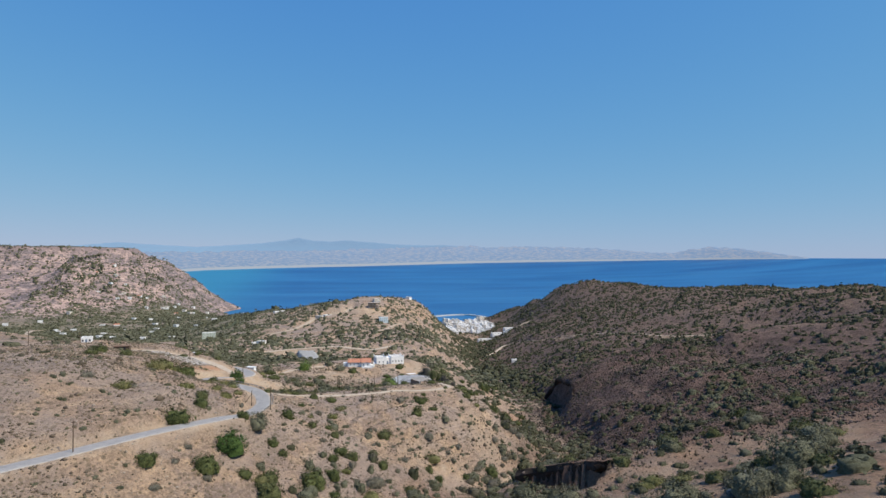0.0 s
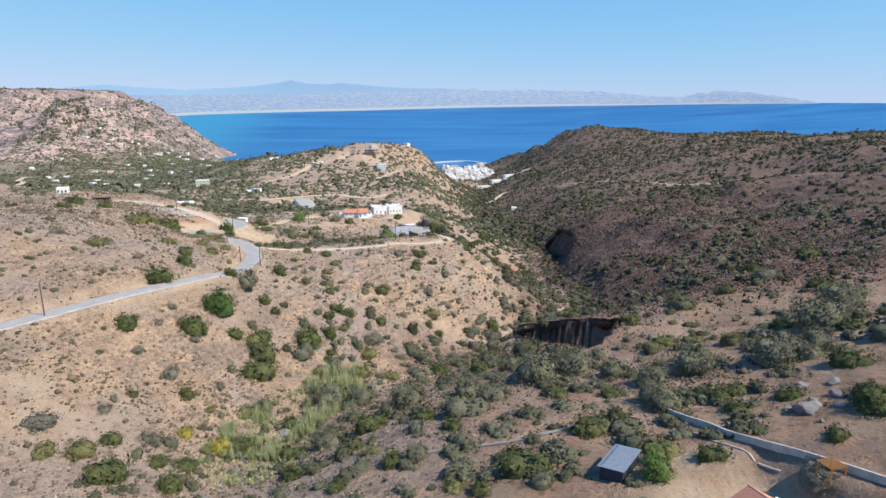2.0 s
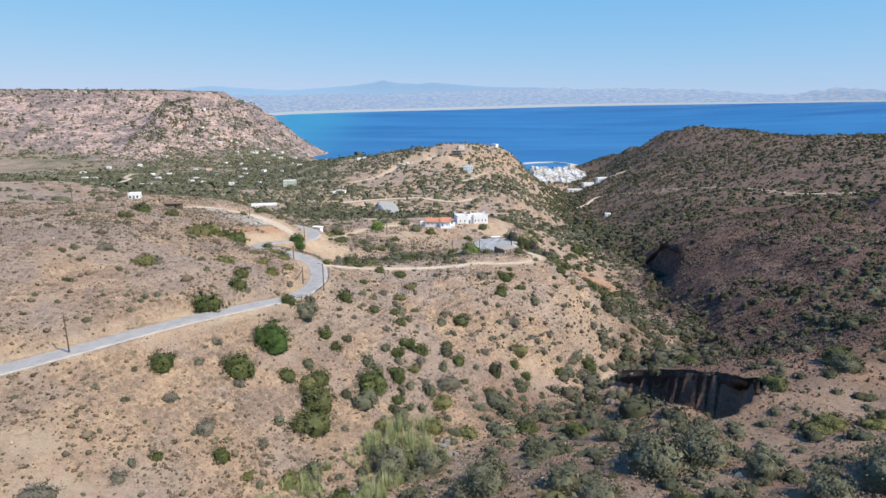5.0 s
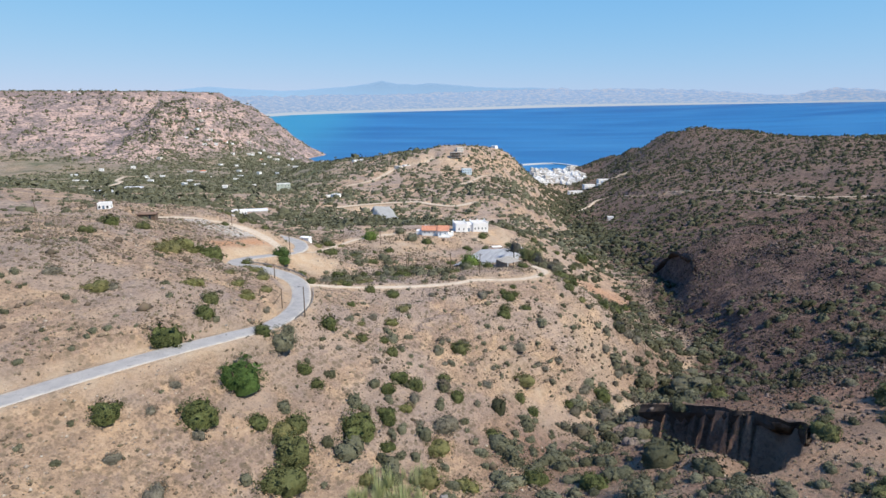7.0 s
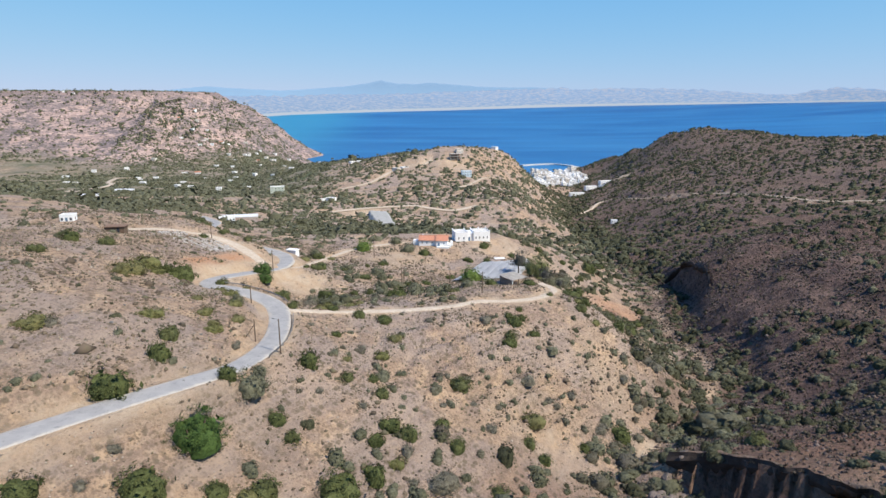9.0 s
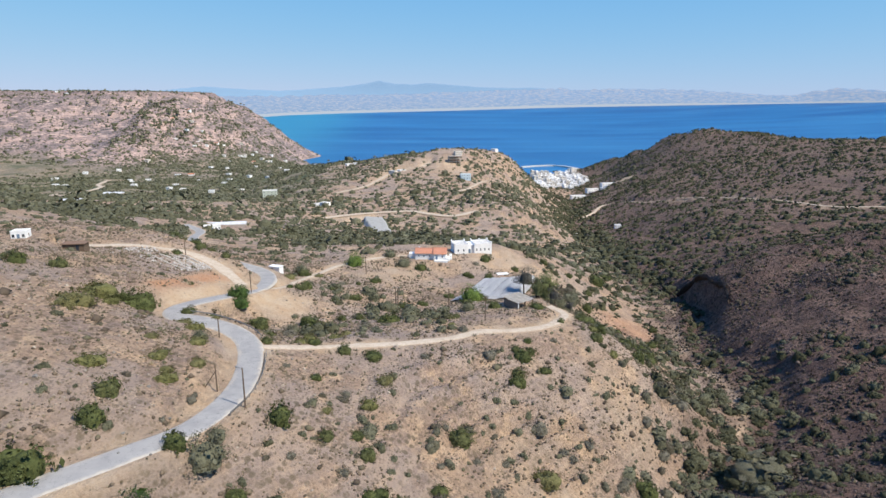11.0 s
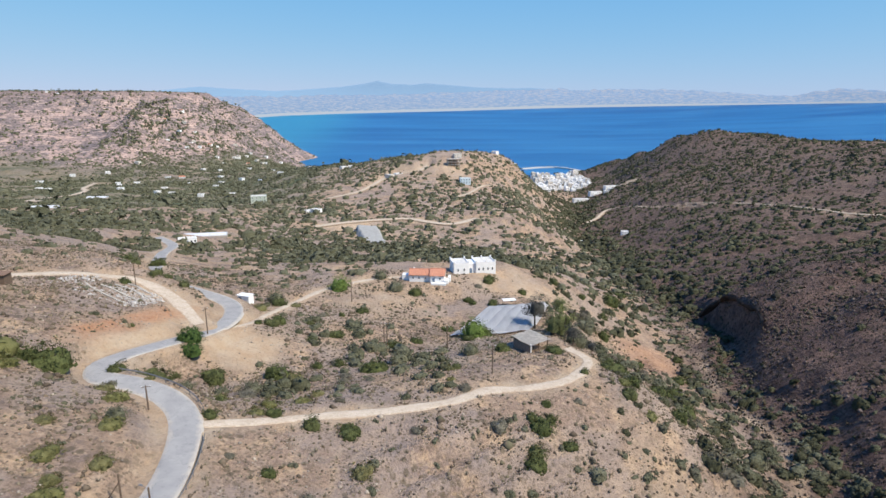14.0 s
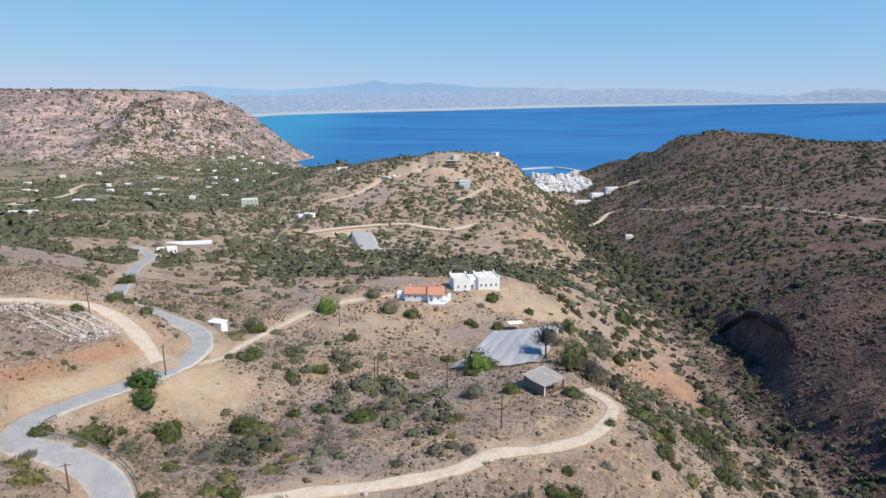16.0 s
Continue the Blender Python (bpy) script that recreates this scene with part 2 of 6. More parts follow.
def rough(x, y, size):
    """Smooth noise from -1 to 1 with lumps of the given size in metres."""
    u, v = np.asarray(x) / size, np.asarray(y) / size
    i, j = np.floor(u).astype(int), np.floor(v).astype(int)
    u, v = u - i, v - j
    u, v = u * u * (3 - 2 * u), v * v * (3 - 2 * v)
    g = lambda a, b: LATTICE[(i + a) % 256, (j + b) % 256]
    return 2 * ((g(0, 0) * (1 - u) + g(1, 0) * u) * (1 - v) + (g(0, 1) * (1 - u) + g(1, 1) * u) * v) - 1


def curve(line, step=1.0):
    """A smooth line through the given places, in even steps."""
    p = np.array(line, float)
    p = np.vstack([2 * p[0] - p[1], p, 2 * p[-1] - p[-2]])
    out = []
    for a, b, c, d in zip(p, p[1:], p[2:], p[3:]):
        n = max(2, int(np.hypot(*(c - b)[:2]) / step))
        for t in np.arange(n) / n:
            out.append(0.5 * (2 * b + (c - a) * t + (2 * a - 5 * b + 4 * c - d) * t * t + (3 * b - a - 3 * c + d) * t ** 3))
    return np.array(out + [p[-2]])


def from_line(x, y, line):
    """How far places lie from a line, its height there, and the side (left positive)."""
    best, height, side = np.full(x.shape, 1e9), np.zeros(x.shape), np.zeros(x.shape)
    for a, b in zip(line, line[1:]):
        e = b - a
        t = np.clip(((x - a[0]) * e[0] + (y - a[1]) * e[1]) / (e[0] ** 2 + e[1] ** 2 + 1e-9), 0, 1)
        dx, dy = x - a[0] - t * e[0], y - a[1] - t * e[1]
        d = np.hypot(dx, dy)
        near = d < best
        best = np.where(near, d, best)
        height = np.where(near, a[2] + t * e[2], height)
        side = np.where(near, np.sign(e[0] * dy - e[1] * dx), side)
    return best, height, side


WAYS = [(curve(ROAD, 3), 3.3, 3.5), (curve(TRACK, 3), 1.7, 2.0), (curve(LANE, 3), 1.5, 2.0), (curve(DIRT, 3), 2.2, 3.0),
        (curve(RIGHT_PATH, 9), 2.2, 6.0)]
FAR_WAYS = [("hill_track", HILL_PATH, 2.6, "pale dirt road cut round the hill"), ("hill_track", HILL_WALL_PATH, 2.2, "pale track edged by a light wall"),
            ("quarry_track", QUARRY_PATH, 3.4, "wide pale track past the gravel heap"), ("gorge_track", GORGE_PATH, 2.4, "pale track climbing out of the gorge"),
            ("plain_road", PLAIN_PATH, 3.6, "pale dry road across the plain")]
WAYS += [(curve(line, 12), half + 1.0, 9.0) for name, line, half, label in FAR_WAYS]


# the brink of the rock face above the stream
CLIFF = curve([(49.5, 127.5, 94.6), (53, 125.2, 96.0), (58, 122.6, 97.2), (62, 115, 100.8), (65.8, 107, 103.8), (69.4, 100, 106.6), (70.0, 94, 108.4), (67.6, 89, 109.4), (63.5, 86.5, 109.6)], 2)


def smooth(v, a, b):
    t = np.clip((v - a) / (b - a), 0, 1)
    return t * t * (3 - 2 * t)


def land(x, y):
    """The ground's height at places (arrays)."""
    x, y = np.asarray(x, float), np.asarray(y, float)
    shape = x.shape
    x, y = x.ravel(), y.ravel()
    z = np.empty(len(x))
    for i in range(0, len(x), 8000):
        s = slice(i, i + 8000)
        q = np.c_[x[s], y[s]]
        z[s] = spread(q, NODES[:, :2]) @ WEIGHTS[:-3] + WEIGHTS[-3] + q @ WEIGHTS[-2:]
    far = np.hypot(x, y - 20)
    wild = smooth(far, 250, 900) * (1 - 0.8 * smooth(z, 180, 200))
    z += 0.35 * rough(x, y, 9) + 0.16 * rough(x + 50, y, 3.7) + wild * (3.0 * rough(x, y, 70) + 1.8 * rough(x, y + 9, 31))
    near = (1 - wild) * smooth(y, 20, 60)
    z += near * (0.5 * rough(x + 17, y, 16) + 0.22 * rough(x + 31, y, 6))
    # broken ground of the dark hillside
    z += smooth(x, 95, 125) * smooth(y, 110, 150) * (3.2 * smooth(x, 145, 200) * (1 - 2 * abs(rough(x * 0.4 + 9, y + 0.25 * x, 48))) + 1.5 * rough(x * 0.6, y, 27) + 0.9 * rough(x, y, 11) + 0.8 * (0.5 - 2 * abs(rough(x, y + 0.3 * x, 19))) + 0.35 * rough(x, y, 4))
    # gullies of the table mountain
    mesa = smooth(y + 0.35 * x, 700, 1000) * smooth(-x, 350, 600) * smooth(z, 45, 90) * (1 - smooth(z, 175, 197))
    z += mesa * (3.0 * np.sin(z * 2 * math.pi / 19 + 2 * rough(x, y, 260)) + 21 * (1 - 2 * abs(rough(x * 1.0, y * 0.35, 75))) + 13 * (0.6 - abs(rough(x + 40, y * 0.4, 31))) + 4 * rough(x, y * 0.5, 14))
    # old terraces on the spur and hills
    terr = smooth(x, -25, -5) * (1 - smooth(x, 26, 46)) * smooth(y, 126, 138) * (1 - smooth(y, 158, 166))
    z += terr * 0.8 * np.sin(z * 2 * math.pi / 2.6)
    terr = smooth(x, -30, 20) * (1 - smooth(x, 90, 120)) * smooth(y, 480, 540) * (1 - smooth(y, 640, 720))
    z += terr * 1.2 * np.sin(z * 2 * math.pi / 5.0)
    # the flat top of the table mountain
    z = np.where((y > 1250) & (x < -500), np.minimum(z, 193.5 + 1.2 * rough(x, y, 90)), z)
    # the drop below the rock face: hollow on the stream's side, level ground behind the rim
    m = (x > 30) & (x < 95) & (y > 75) & (y < 140)
    if m.any():
        d, h, side = from_line(x[m], y[m], CLIFF)
        ym = y[m]
        ends = smooth(ym, 84, 89) * (1 - smooth(ym, 124, 128))
        foot = np.interp(ym, [80, 92, 103, 115, 127], [104, 96, 90.5, 87.2, 86.5]) + 0.5 * rough(x[m], ym, 6)
        f = ends * (side < 0) * (1 - smooth(d, 4, 17))
        zm = z[m] * (1 - f) + foot * f
        f = ends * (side >= 0) * (1 - smooth(d, 3, 13))
        z[m] = zm * (1 - f) + (h - 0.4 + 0.05 * d + 0.4 * rough(x[m], ym, 5)) * f
    # the gorge's undercut right bank
    bed = np.interp(y, [p[1] for p in STREAM], [p[0] for p in STREAM])
    dx = x - bed + 4 * rough(x, y, 23) + 1.5 * rough(x, y, 8)
    z -= (1.8 + 3.6 * smooth(y, 265, 290)) * smooth(dx, 3, 9) * (1 - smooth(dx, 14, 20)) * smooth(y, 150, 180) * (1 - smooth(y, 330, 420))
    # a steep dark cut beside the stream further down
    z += 8.5 * smooth(x, 127.5, 131.5) * (1 - smooth(x, 136, 190)) * np.exp(-(((y - 316) / 24) ** 4))
    for line, half, soft in WAYS:
        m = (x > line[:, 0].min() - 30) & (x < line[:, 0].max() + 30) & (y > line[:, 1].min() - 30) & (y < line[:, 1].max() + 30)
        if m.any():
            d, h, side = from_line(x[m], y[m], line)
            w = 1 - smooth(d, half + 0.4, half + soft)
            z[m] = z[m] * (1 - w) + (h - 0.12) * w
    for cx, cy, rx, ry, turn, h in PADS:
        c, s = math.cos(turn), math.sin(turn)
        u, v = ((x - cx) * c + (y - cy) * s) / rx, (-(x - cx) * s + (y - cy) * c) / ry
        w = 1 - smooth(np.maximum(abs(u), abs(v)), 1.0, 1.5)
        z = z * (1 - w) + h * w
    return z.reshape(shape)


# level ground under buildings: place, half sizes, turn, height
PADS = [(17, 309, 12, 7, 0.35, 102.3), (-4.5, 283, 9, 6, 0.0, 104.6), (26.5, 212, 7, 6, 0.3, 108.2), (18, 258, 15, 13, 0.15, 100.6),
        (44, 0, 9, 7, 0.2, 117.6), (-121, 201, 6, 5, 0.1, 132.6)]


def at(x, y):
    return float(land(np.array([x]), np.array([y]))[0])


def spaced(lo, mid0, mid1, hi, step, grow):
    """Grid lines, even between mid0 and mid1 and wider apart beyond."""
    out = list(np.arange(mid0, mid1, step))
    v, s = mid1, step
    while v < hi:
        out.append(v)
        s *= grow
        v += s
    out.append(hi)
    v, s = mid0, step
    while v > lo:
        s *= grow
        v -= s
        out.insert(0, max(v, lo))
    return np.array(out)


def sheet(name, x, y, z, mat):
    """A grid of faces over x by y."""
    ny, nx = z.shape
    me = bpy.data.meshes.new(name)
    me.vertices.add(nx * ny)
    me.vertices.foreach_set("co", np.stack([x, y, z], -1).reshape(-1).astype(np.float32))
    i = (np.arange(ny - 1)[:, None] * nx + np.arange(nx - 1)[None]).ravel()
    f = np.stack([i, i + 1, i + nx + 1, i + nx], -1).ravel()
    me.loops.add(len(f))
    me.loops.foreach_set("vertex_index", f.astype(np.int32))
    me.polygons.add(len(i))
    me.polygons.foreach_set("loop_start", (np.arange(len(i)) * 4).astype(np.int32))
    me.polygons.foreach_set("use_smooth", np.ones(len(i), bool))
    me.update(calc_edges=True)
    me.materials.append(mat)
    return me


GX = spaced(-1900, -95, 160, 1150, 1.25, 1.03)
GY = spaced(-400, 0, 245, 2400, 1.3, 1.022)
XX, YY = np.meshgrid(GX, GY)
ZZ = land(XX, YY)


# ---- ground ----
g = Mat("dry_ground", 0.95, 0.1)
zone = g.attr("soil")["Color"]
sep = g.n.new("ShaderNodeSeparateColor")
g.l.new(zone, sep.inputs["Color"])
stony, bare, green = sep.outputs[0], sep.outputs[1], sep.outputs[2]
big, mid, fine, grit = g.noise(0.03, 6, 0.62), g.noise(0.17, 6, 0.68), g.noise(1.1, 6, 0.72), g.noise(6.0, 4, 0.75)
patch, blot = g.noise(0.055, 8, 0.72), g.noise(0.42, 6, 0.7)
# low dry cushions: round dark spots of two sizes, thick in some places and missing in others
tuft = g.math("MULTIPLY", g.ramp(g.cells(0.62), 0.42, 0.26), g.ramp(g.noise(0.11, 5, 0.7), 0.44, 0.56))
tuft_small = g.math("MULTIPLY", g.ramp(g.cells(1.7), 0.48, 0.28), g.ramp(g.noise(0.2, 5, 0.7), 0.40, 0.58))
c = g.mix(g.ramp(big, 0.40, 0.60), (0.407, 0.289, 0.199), (0.324, 0.233, 0.178))
c = g.mix(g.ramp(patch, 0.49, 0.57, 0, 0.85), c, (0.265, 0.201, 0.173))
c = g.mix(g.ramp(mid, 0.53, 0.62, 0, 0.9), c, (0.519, 0.369, 0.240))
c = g.mix(g.ramp(mid, 0.44, 0.36, 0, 0.8), c, (0.218, 0.164, 0.137))
c = g.mix(g.ramp(blot, 0.54, 0.62, 0, 0.6), c, (0.183, 0.132, 0.099))
c = g.mix(g.ramp(blot, 0.43, 0.36, 0, 0.6), c, (0.542, 0.408, 0.291))
c = g.mix(g.ramp(fine, 0.52, 0.64, 0, 0.75), c, (0.148, 0.108, 0.083))
c = g.mix(g.ramp(fine, 0.43, 0.34, 0, 0.6), c, (0.542, 0.408, 0.295))
c = g.mix(g.ramp(grit, 0.58, 0.70, 0, 0.65), c, (0.613, 0.496, 0.402))
# broad stony patches, and the fine steps that grazing and old terraces leave along the slopes
c = g.mix(g.ramp(g.noise(0.04, 4, 0.55), 0.50, 0.56, 0, 0.62), c, (0.325, 0.266, 0.236))
step = g.noise(1.15, 4, 0.6, (0.045, 0.045, 1.0))
c = g.mix(g.ramp(step, 0.53, 0.60, 0, 0.25), c, (0.172, 0.128, 0.100))
c = g.mix(g.ramp(step, 0.45, 0.39, 0, 0.25), c, (0.520, 0.399, 0.286))
c = g.mix(g.math("MULTIPLY", tuft, 0.75), c, (0.124, 0.101, 0.070))
c = g.mix(g.math("MULTIPLY", tuft_small, 0.7), c, (0.148, 0.116, 0.081))
c = g.mix(1.0, c, (1.07, 1.045, 1.01), "MULTIPLY")
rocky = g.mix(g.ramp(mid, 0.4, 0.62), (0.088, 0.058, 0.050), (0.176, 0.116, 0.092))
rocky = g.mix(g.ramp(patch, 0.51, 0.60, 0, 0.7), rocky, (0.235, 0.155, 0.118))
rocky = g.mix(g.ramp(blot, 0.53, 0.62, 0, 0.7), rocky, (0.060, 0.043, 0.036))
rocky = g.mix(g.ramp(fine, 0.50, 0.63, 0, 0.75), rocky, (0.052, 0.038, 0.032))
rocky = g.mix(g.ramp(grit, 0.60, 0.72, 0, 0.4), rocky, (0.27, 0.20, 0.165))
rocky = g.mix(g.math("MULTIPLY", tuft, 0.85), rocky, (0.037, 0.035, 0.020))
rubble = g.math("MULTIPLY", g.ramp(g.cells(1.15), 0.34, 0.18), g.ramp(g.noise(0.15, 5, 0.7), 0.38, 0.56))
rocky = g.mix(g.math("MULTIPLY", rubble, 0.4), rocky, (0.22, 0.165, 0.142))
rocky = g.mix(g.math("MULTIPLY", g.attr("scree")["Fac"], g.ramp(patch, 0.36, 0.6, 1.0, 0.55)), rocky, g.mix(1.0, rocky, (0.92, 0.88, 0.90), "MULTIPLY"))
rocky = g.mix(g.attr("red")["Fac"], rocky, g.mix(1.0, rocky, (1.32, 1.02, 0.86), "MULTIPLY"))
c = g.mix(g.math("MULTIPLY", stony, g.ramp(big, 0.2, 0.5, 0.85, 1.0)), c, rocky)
pale = g.mix(g.ramp(mid, 0.38, 0.64), (0.53, 0.410, 0.290), (0.47, 0.325, 0.205))
pale = g.mix(g.ramp(fine, 0.52, 0.66, 0, 0.5), pale, (0.33, 0.235, 0.15))
pale = g.mix(g.ramp(grit, 0.5, 0.75, 0, 0.5), pale, (0.60, 0.50, 0.37))
c = g.mix(bare, c, pale)
c = g.mix(g.math("MULTIPLY", g.attr("rust")["Fac"], g.ramp(mid, 0.3, 0.6, 0.65, 1.0)), c, g.mix(g.ramp(fine, 0.45, 0.6), (0.50, 0.275, 0.155), (0.42, 0.21, 0.115)))
field = g.mix(g.ramp(g.noise(0.018, 6, 0.65), 0.44, 0.54), (0.105, 0.122, 0.074), (0.27, 0.232, 0.165))
field = g.mix(g.ramp(blot, 0.50, 0.58, 0, 0.8), field, (0.048, 0.060, 0.028))
field = g.mix(g.ramp(fine, 0.45, 0.7, 0, 0.8), field, (0.045, 0.060, 0.028))
c = g.mix(green, c, field)
mesa_at = g.attr("mesa")["Fac"]
cliffs = g.mix(g.ramp(g.noise(0.012, 8, 0.72, (1, 1, 2.2)), 0.43, 0.56), (0.400, 0.288, 0.240), (0.190, 0.152, 0.142))
cliffs = g.mix(g.ramp(g.noise(0.05, 7, 0.75, (1, 1, 2.5)), 0.49, 0.58, 0, 0.85), cliffs, (0.110, 0.098, 0.094))
cliffs = g.mix(g.ramp(g.noise(0.03, 6, 0.7, (1, 1, 9)), 0.55, 0.62, 0, 0.8), cliffs, (0.52, 0.385, 0.31))
cliffs = g.mix(g.math("MULTIPLY", g.ramp(g.cells(0.16), 0.40, 0.25), g.ramp(g.noise(0.01, 5, 0.7), 0.42, 0.52, 0.2, 0.9)), cliffs, (0.064, 0.063, 0.052))
cliffs = g.mix(g.ramp(mid, 0.57, 0.66, 0, 0.7), cliffs, (0.427, 0.350, 0.328))
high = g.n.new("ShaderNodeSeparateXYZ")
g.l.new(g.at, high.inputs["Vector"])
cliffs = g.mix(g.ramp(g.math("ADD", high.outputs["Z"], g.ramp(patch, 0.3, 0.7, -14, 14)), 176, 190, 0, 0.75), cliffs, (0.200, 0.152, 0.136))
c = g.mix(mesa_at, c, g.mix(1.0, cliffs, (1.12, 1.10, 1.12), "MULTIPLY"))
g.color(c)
relief = g.math("ADD", g.math("MULTIPLY", fine, 0.8), g.math("MULTIPLY", grit, 0.3))
g.bump(g.math("ADD", relief, g.math("MULTIPLY", blot, 1.4)), 1.0, 0.7)

ground = new("ground", sheet("ground", XX, YY, ZZ, g.m))
tagged(ground, "dry stony Mediterranean hillsides with tan soil", "ground", kind="structure")
soil = ground.data.color_attributes.new("soil", "FLOAT_COLOR", "POINT")


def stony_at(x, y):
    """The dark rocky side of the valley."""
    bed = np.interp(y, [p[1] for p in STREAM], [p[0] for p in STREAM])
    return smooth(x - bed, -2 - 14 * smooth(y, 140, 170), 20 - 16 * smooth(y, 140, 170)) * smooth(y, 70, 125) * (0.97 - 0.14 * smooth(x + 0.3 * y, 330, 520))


def green_at(x, y):
    return smooth(y, 520, 640) * (1 - smooth(y, 1250 + 400 * smooth(-x, 200, 320), 1400 + 400 * smooth(-x, 200, 320))) * smooth(-x, 100, 200) * (1 - smooth(-x - 0.6 * (y - 600), 420, 640))


def parcel_at(x, y):
    """Fields and orchards of the plain: one value for each plot."""
    u, v = 0.92 * x + 0.39 * y, -0.39 * x + 0.92 * y
    i, j = np.floor(u / 62 + 0.35 * rough(0 * u, v, 50)).astype(int), np.floor(v / 44 + 0.25 * rough(u, 0 * v, 70)).astype(int)
    return LATTICE[(i * 7 + 3) % 256, (j * 5 + 11) % 256]


def bare_at(x, y):
    v = 1.5 * np.exp(-((x + 47.5) / 8) ** 4 - ((y - 202) / 11) ** 4) + 1.5 * np.exp(-((x + 69 - 0.15 * (y - 200)) / 5.5) ** 4 - ((y - 197) / 20) ** 4)
    v += 1.1 * np.exp(-((x + 74) / 12) ** 2 - ((y - 513) / 16) ** 2) + 0.9 * np.exp(-((x + 78) / 10) ** 2 - ((y - 222) / 6) ** 2)
    v += 1.0 * np.exp(-((x - 30) / 32) ** 2 - ((y - 292) / 16) ** 2) + 1.0 * np.exp(-((x + 66) / 28) ** 2 - ((y - 510) / 22) ** 2)
    v += 0.6 * np.exp(-((x + 62) / 13) ** 2 - ((y - 52) / 10) ** 2) + 0.8 * np.exp(-((x + 45) / 40) ** 2 - ((y - 745) / 30) ** 2) + 0.9 * np.exp(-((x - 12) / 18) ** 2 - ((y - 735) / 22) ** 2)
    v += 0.55 * np.exp(-((x - 25) / 14) ** 2 - ((y - 135) / 12) ** 2) + 0.5 * np.exp(-((x - 45) / 8) ** 2 - ((y - 165) / 18) ** 2)
    v += 0.10 * (1 - smooth(y, 105, 140)) + 0.3 * smooth(x, 5, 25) * (1 - smooth(y, 85, 112)) * (1 - smooth(x, 120, 160))
    v += 0.62 * np.exp(-((x + 20) / 17) ** 4 - ((y - 258) / 17) ** 4) + 0.8 * np.exp(-((x - 44) / 10) ** 4 - ((y - 5) / 12) ** 4)
    v += 1.2 * np.exp(-((x - 307) / 14) ** 4 - ((y - 1048) / 30) ** 4)
    bed = np.interp(y, [p[1] for p in STREAM], [p[0] for p in STREAM])
    v += 0.9 * np.exp(-((x - bed) / 2.6) ** 2) * smooth(y, 30, 60) * (1 - smooth(y, 330, 360)) * smooth(rough(x, y, 12), -0.7, 0.1)
    for line, half, soft in WAYS:
        d, h, side = from_line(x, y, line)
        v += 0.85 * (1 - smooth(d, half, half + 3.0))
    return np.clip(v * (0.75 + 0.5 * rough(x, y, 5)), 0, 1)


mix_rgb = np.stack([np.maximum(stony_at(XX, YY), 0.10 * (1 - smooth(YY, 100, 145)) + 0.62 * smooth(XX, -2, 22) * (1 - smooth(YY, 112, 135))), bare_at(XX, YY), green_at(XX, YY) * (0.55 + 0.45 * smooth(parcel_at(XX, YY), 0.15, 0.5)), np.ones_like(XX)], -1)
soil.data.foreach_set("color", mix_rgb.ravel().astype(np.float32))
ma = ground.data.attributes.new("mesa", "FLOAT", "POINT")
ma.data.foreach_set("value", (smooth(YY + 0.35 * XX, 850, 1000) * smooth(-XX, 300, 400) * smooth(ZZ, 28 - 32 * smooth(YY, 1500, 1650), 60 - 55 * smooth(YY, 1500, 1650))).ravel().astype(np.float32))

sc = ground.data.attributes.new("scree", "FLOAT", "POINT")
sc.data.foreach_set("value", (smooth(XX + 6 * rough(XX, YY, 31), 84, 104) * (1 - smooth(XX + 14 * rough(XX, YY, 40), 178, 225)) * smooth(YY, 138, 160) * (1 - smooth(YY + 20 * rough(XX, YY, 50), 350, 420))).ravel().astype(np.float32))
re_ = ground.data.attributes.new("red", "FLOAT", "POINT")
re_.data.foreach_set("value", (smooth(XX, -10, 20) * (1 - smooth(YY + 10 * rough(XX, YY, 30), 115, 150))).ravel().astype(np.float32))
ru = ground.data.attributes.new("rust", "FLOAT", "POINT")
ru.data.foreach_set("value", np.clip(1.3 * np.exp(-((XX + 71.5 - 0.22 * (YY - 197)) / 3.6) ** 4 - ((YY - 197) / 17) ** 4) * (0.8 + 0.5 * rough(XX, YY, 4)) + 0.55 * np.exp(-((XX - 82) / 11) ** 4 - ((YY - 278) / 17) ** 4), 0, 1).ravel().astype(np.float32))

# ---- sea ----
# Level for 2.5 km, then lifted towards the skyline so that the far water ends at the true horizon.
SEA_FLAT, EYE = 2440.0, 170.0
w = Mat("sea_water", 0.42, 0.22)
deep = w.noise(0.0012, 4, 0.5, (1.0, 5.0, 1.0))
c = w.mix(w.ramp(deep, 0.35, 0.68), (0.009, 0.086, 0.235), (0.024, 0.15, 0.33))
c = w.mix(w.ramp(w.noise(0.004, 3, 0.5, (0.6, 7, 1)), 0.56, 0.7, 0, 0.45), c, (0.05, 0.20, 0.36))
shoal = w.attr("shoal")["Fac"]
c = w.mix(shoal, c, (0.03, 0.21, 0.33))
w.color(c)
w.bump(w.noise(0.25, 3), 0.25, 1.0)
rr = np.r_[0, np.geomspace(300, 4836, 70)]
aa = np.linspace(-math.pi, math.pi, 181)
RR, AA = np.meshgrid(rr, aa)
drop = np.where(RR < SEA_FLAT, EYE / np.maximum(RR, 1), EYE / SEA_FLAT - EYE / SEA_FLAT ** 2 * (RR - SEA_FLAT))
SZ = np.where(RR < SEA_FLAT, 0.0, EYE - RR * drop)
SX, SY = RR * np.sin(AA), RR * np.cos(AA)
sea = new("sea", sheet("sea", SX, SY, SZ, w.m))
tagged(sea, "deep blue calm sea with pale wind streaks", "sea", kind="structure")
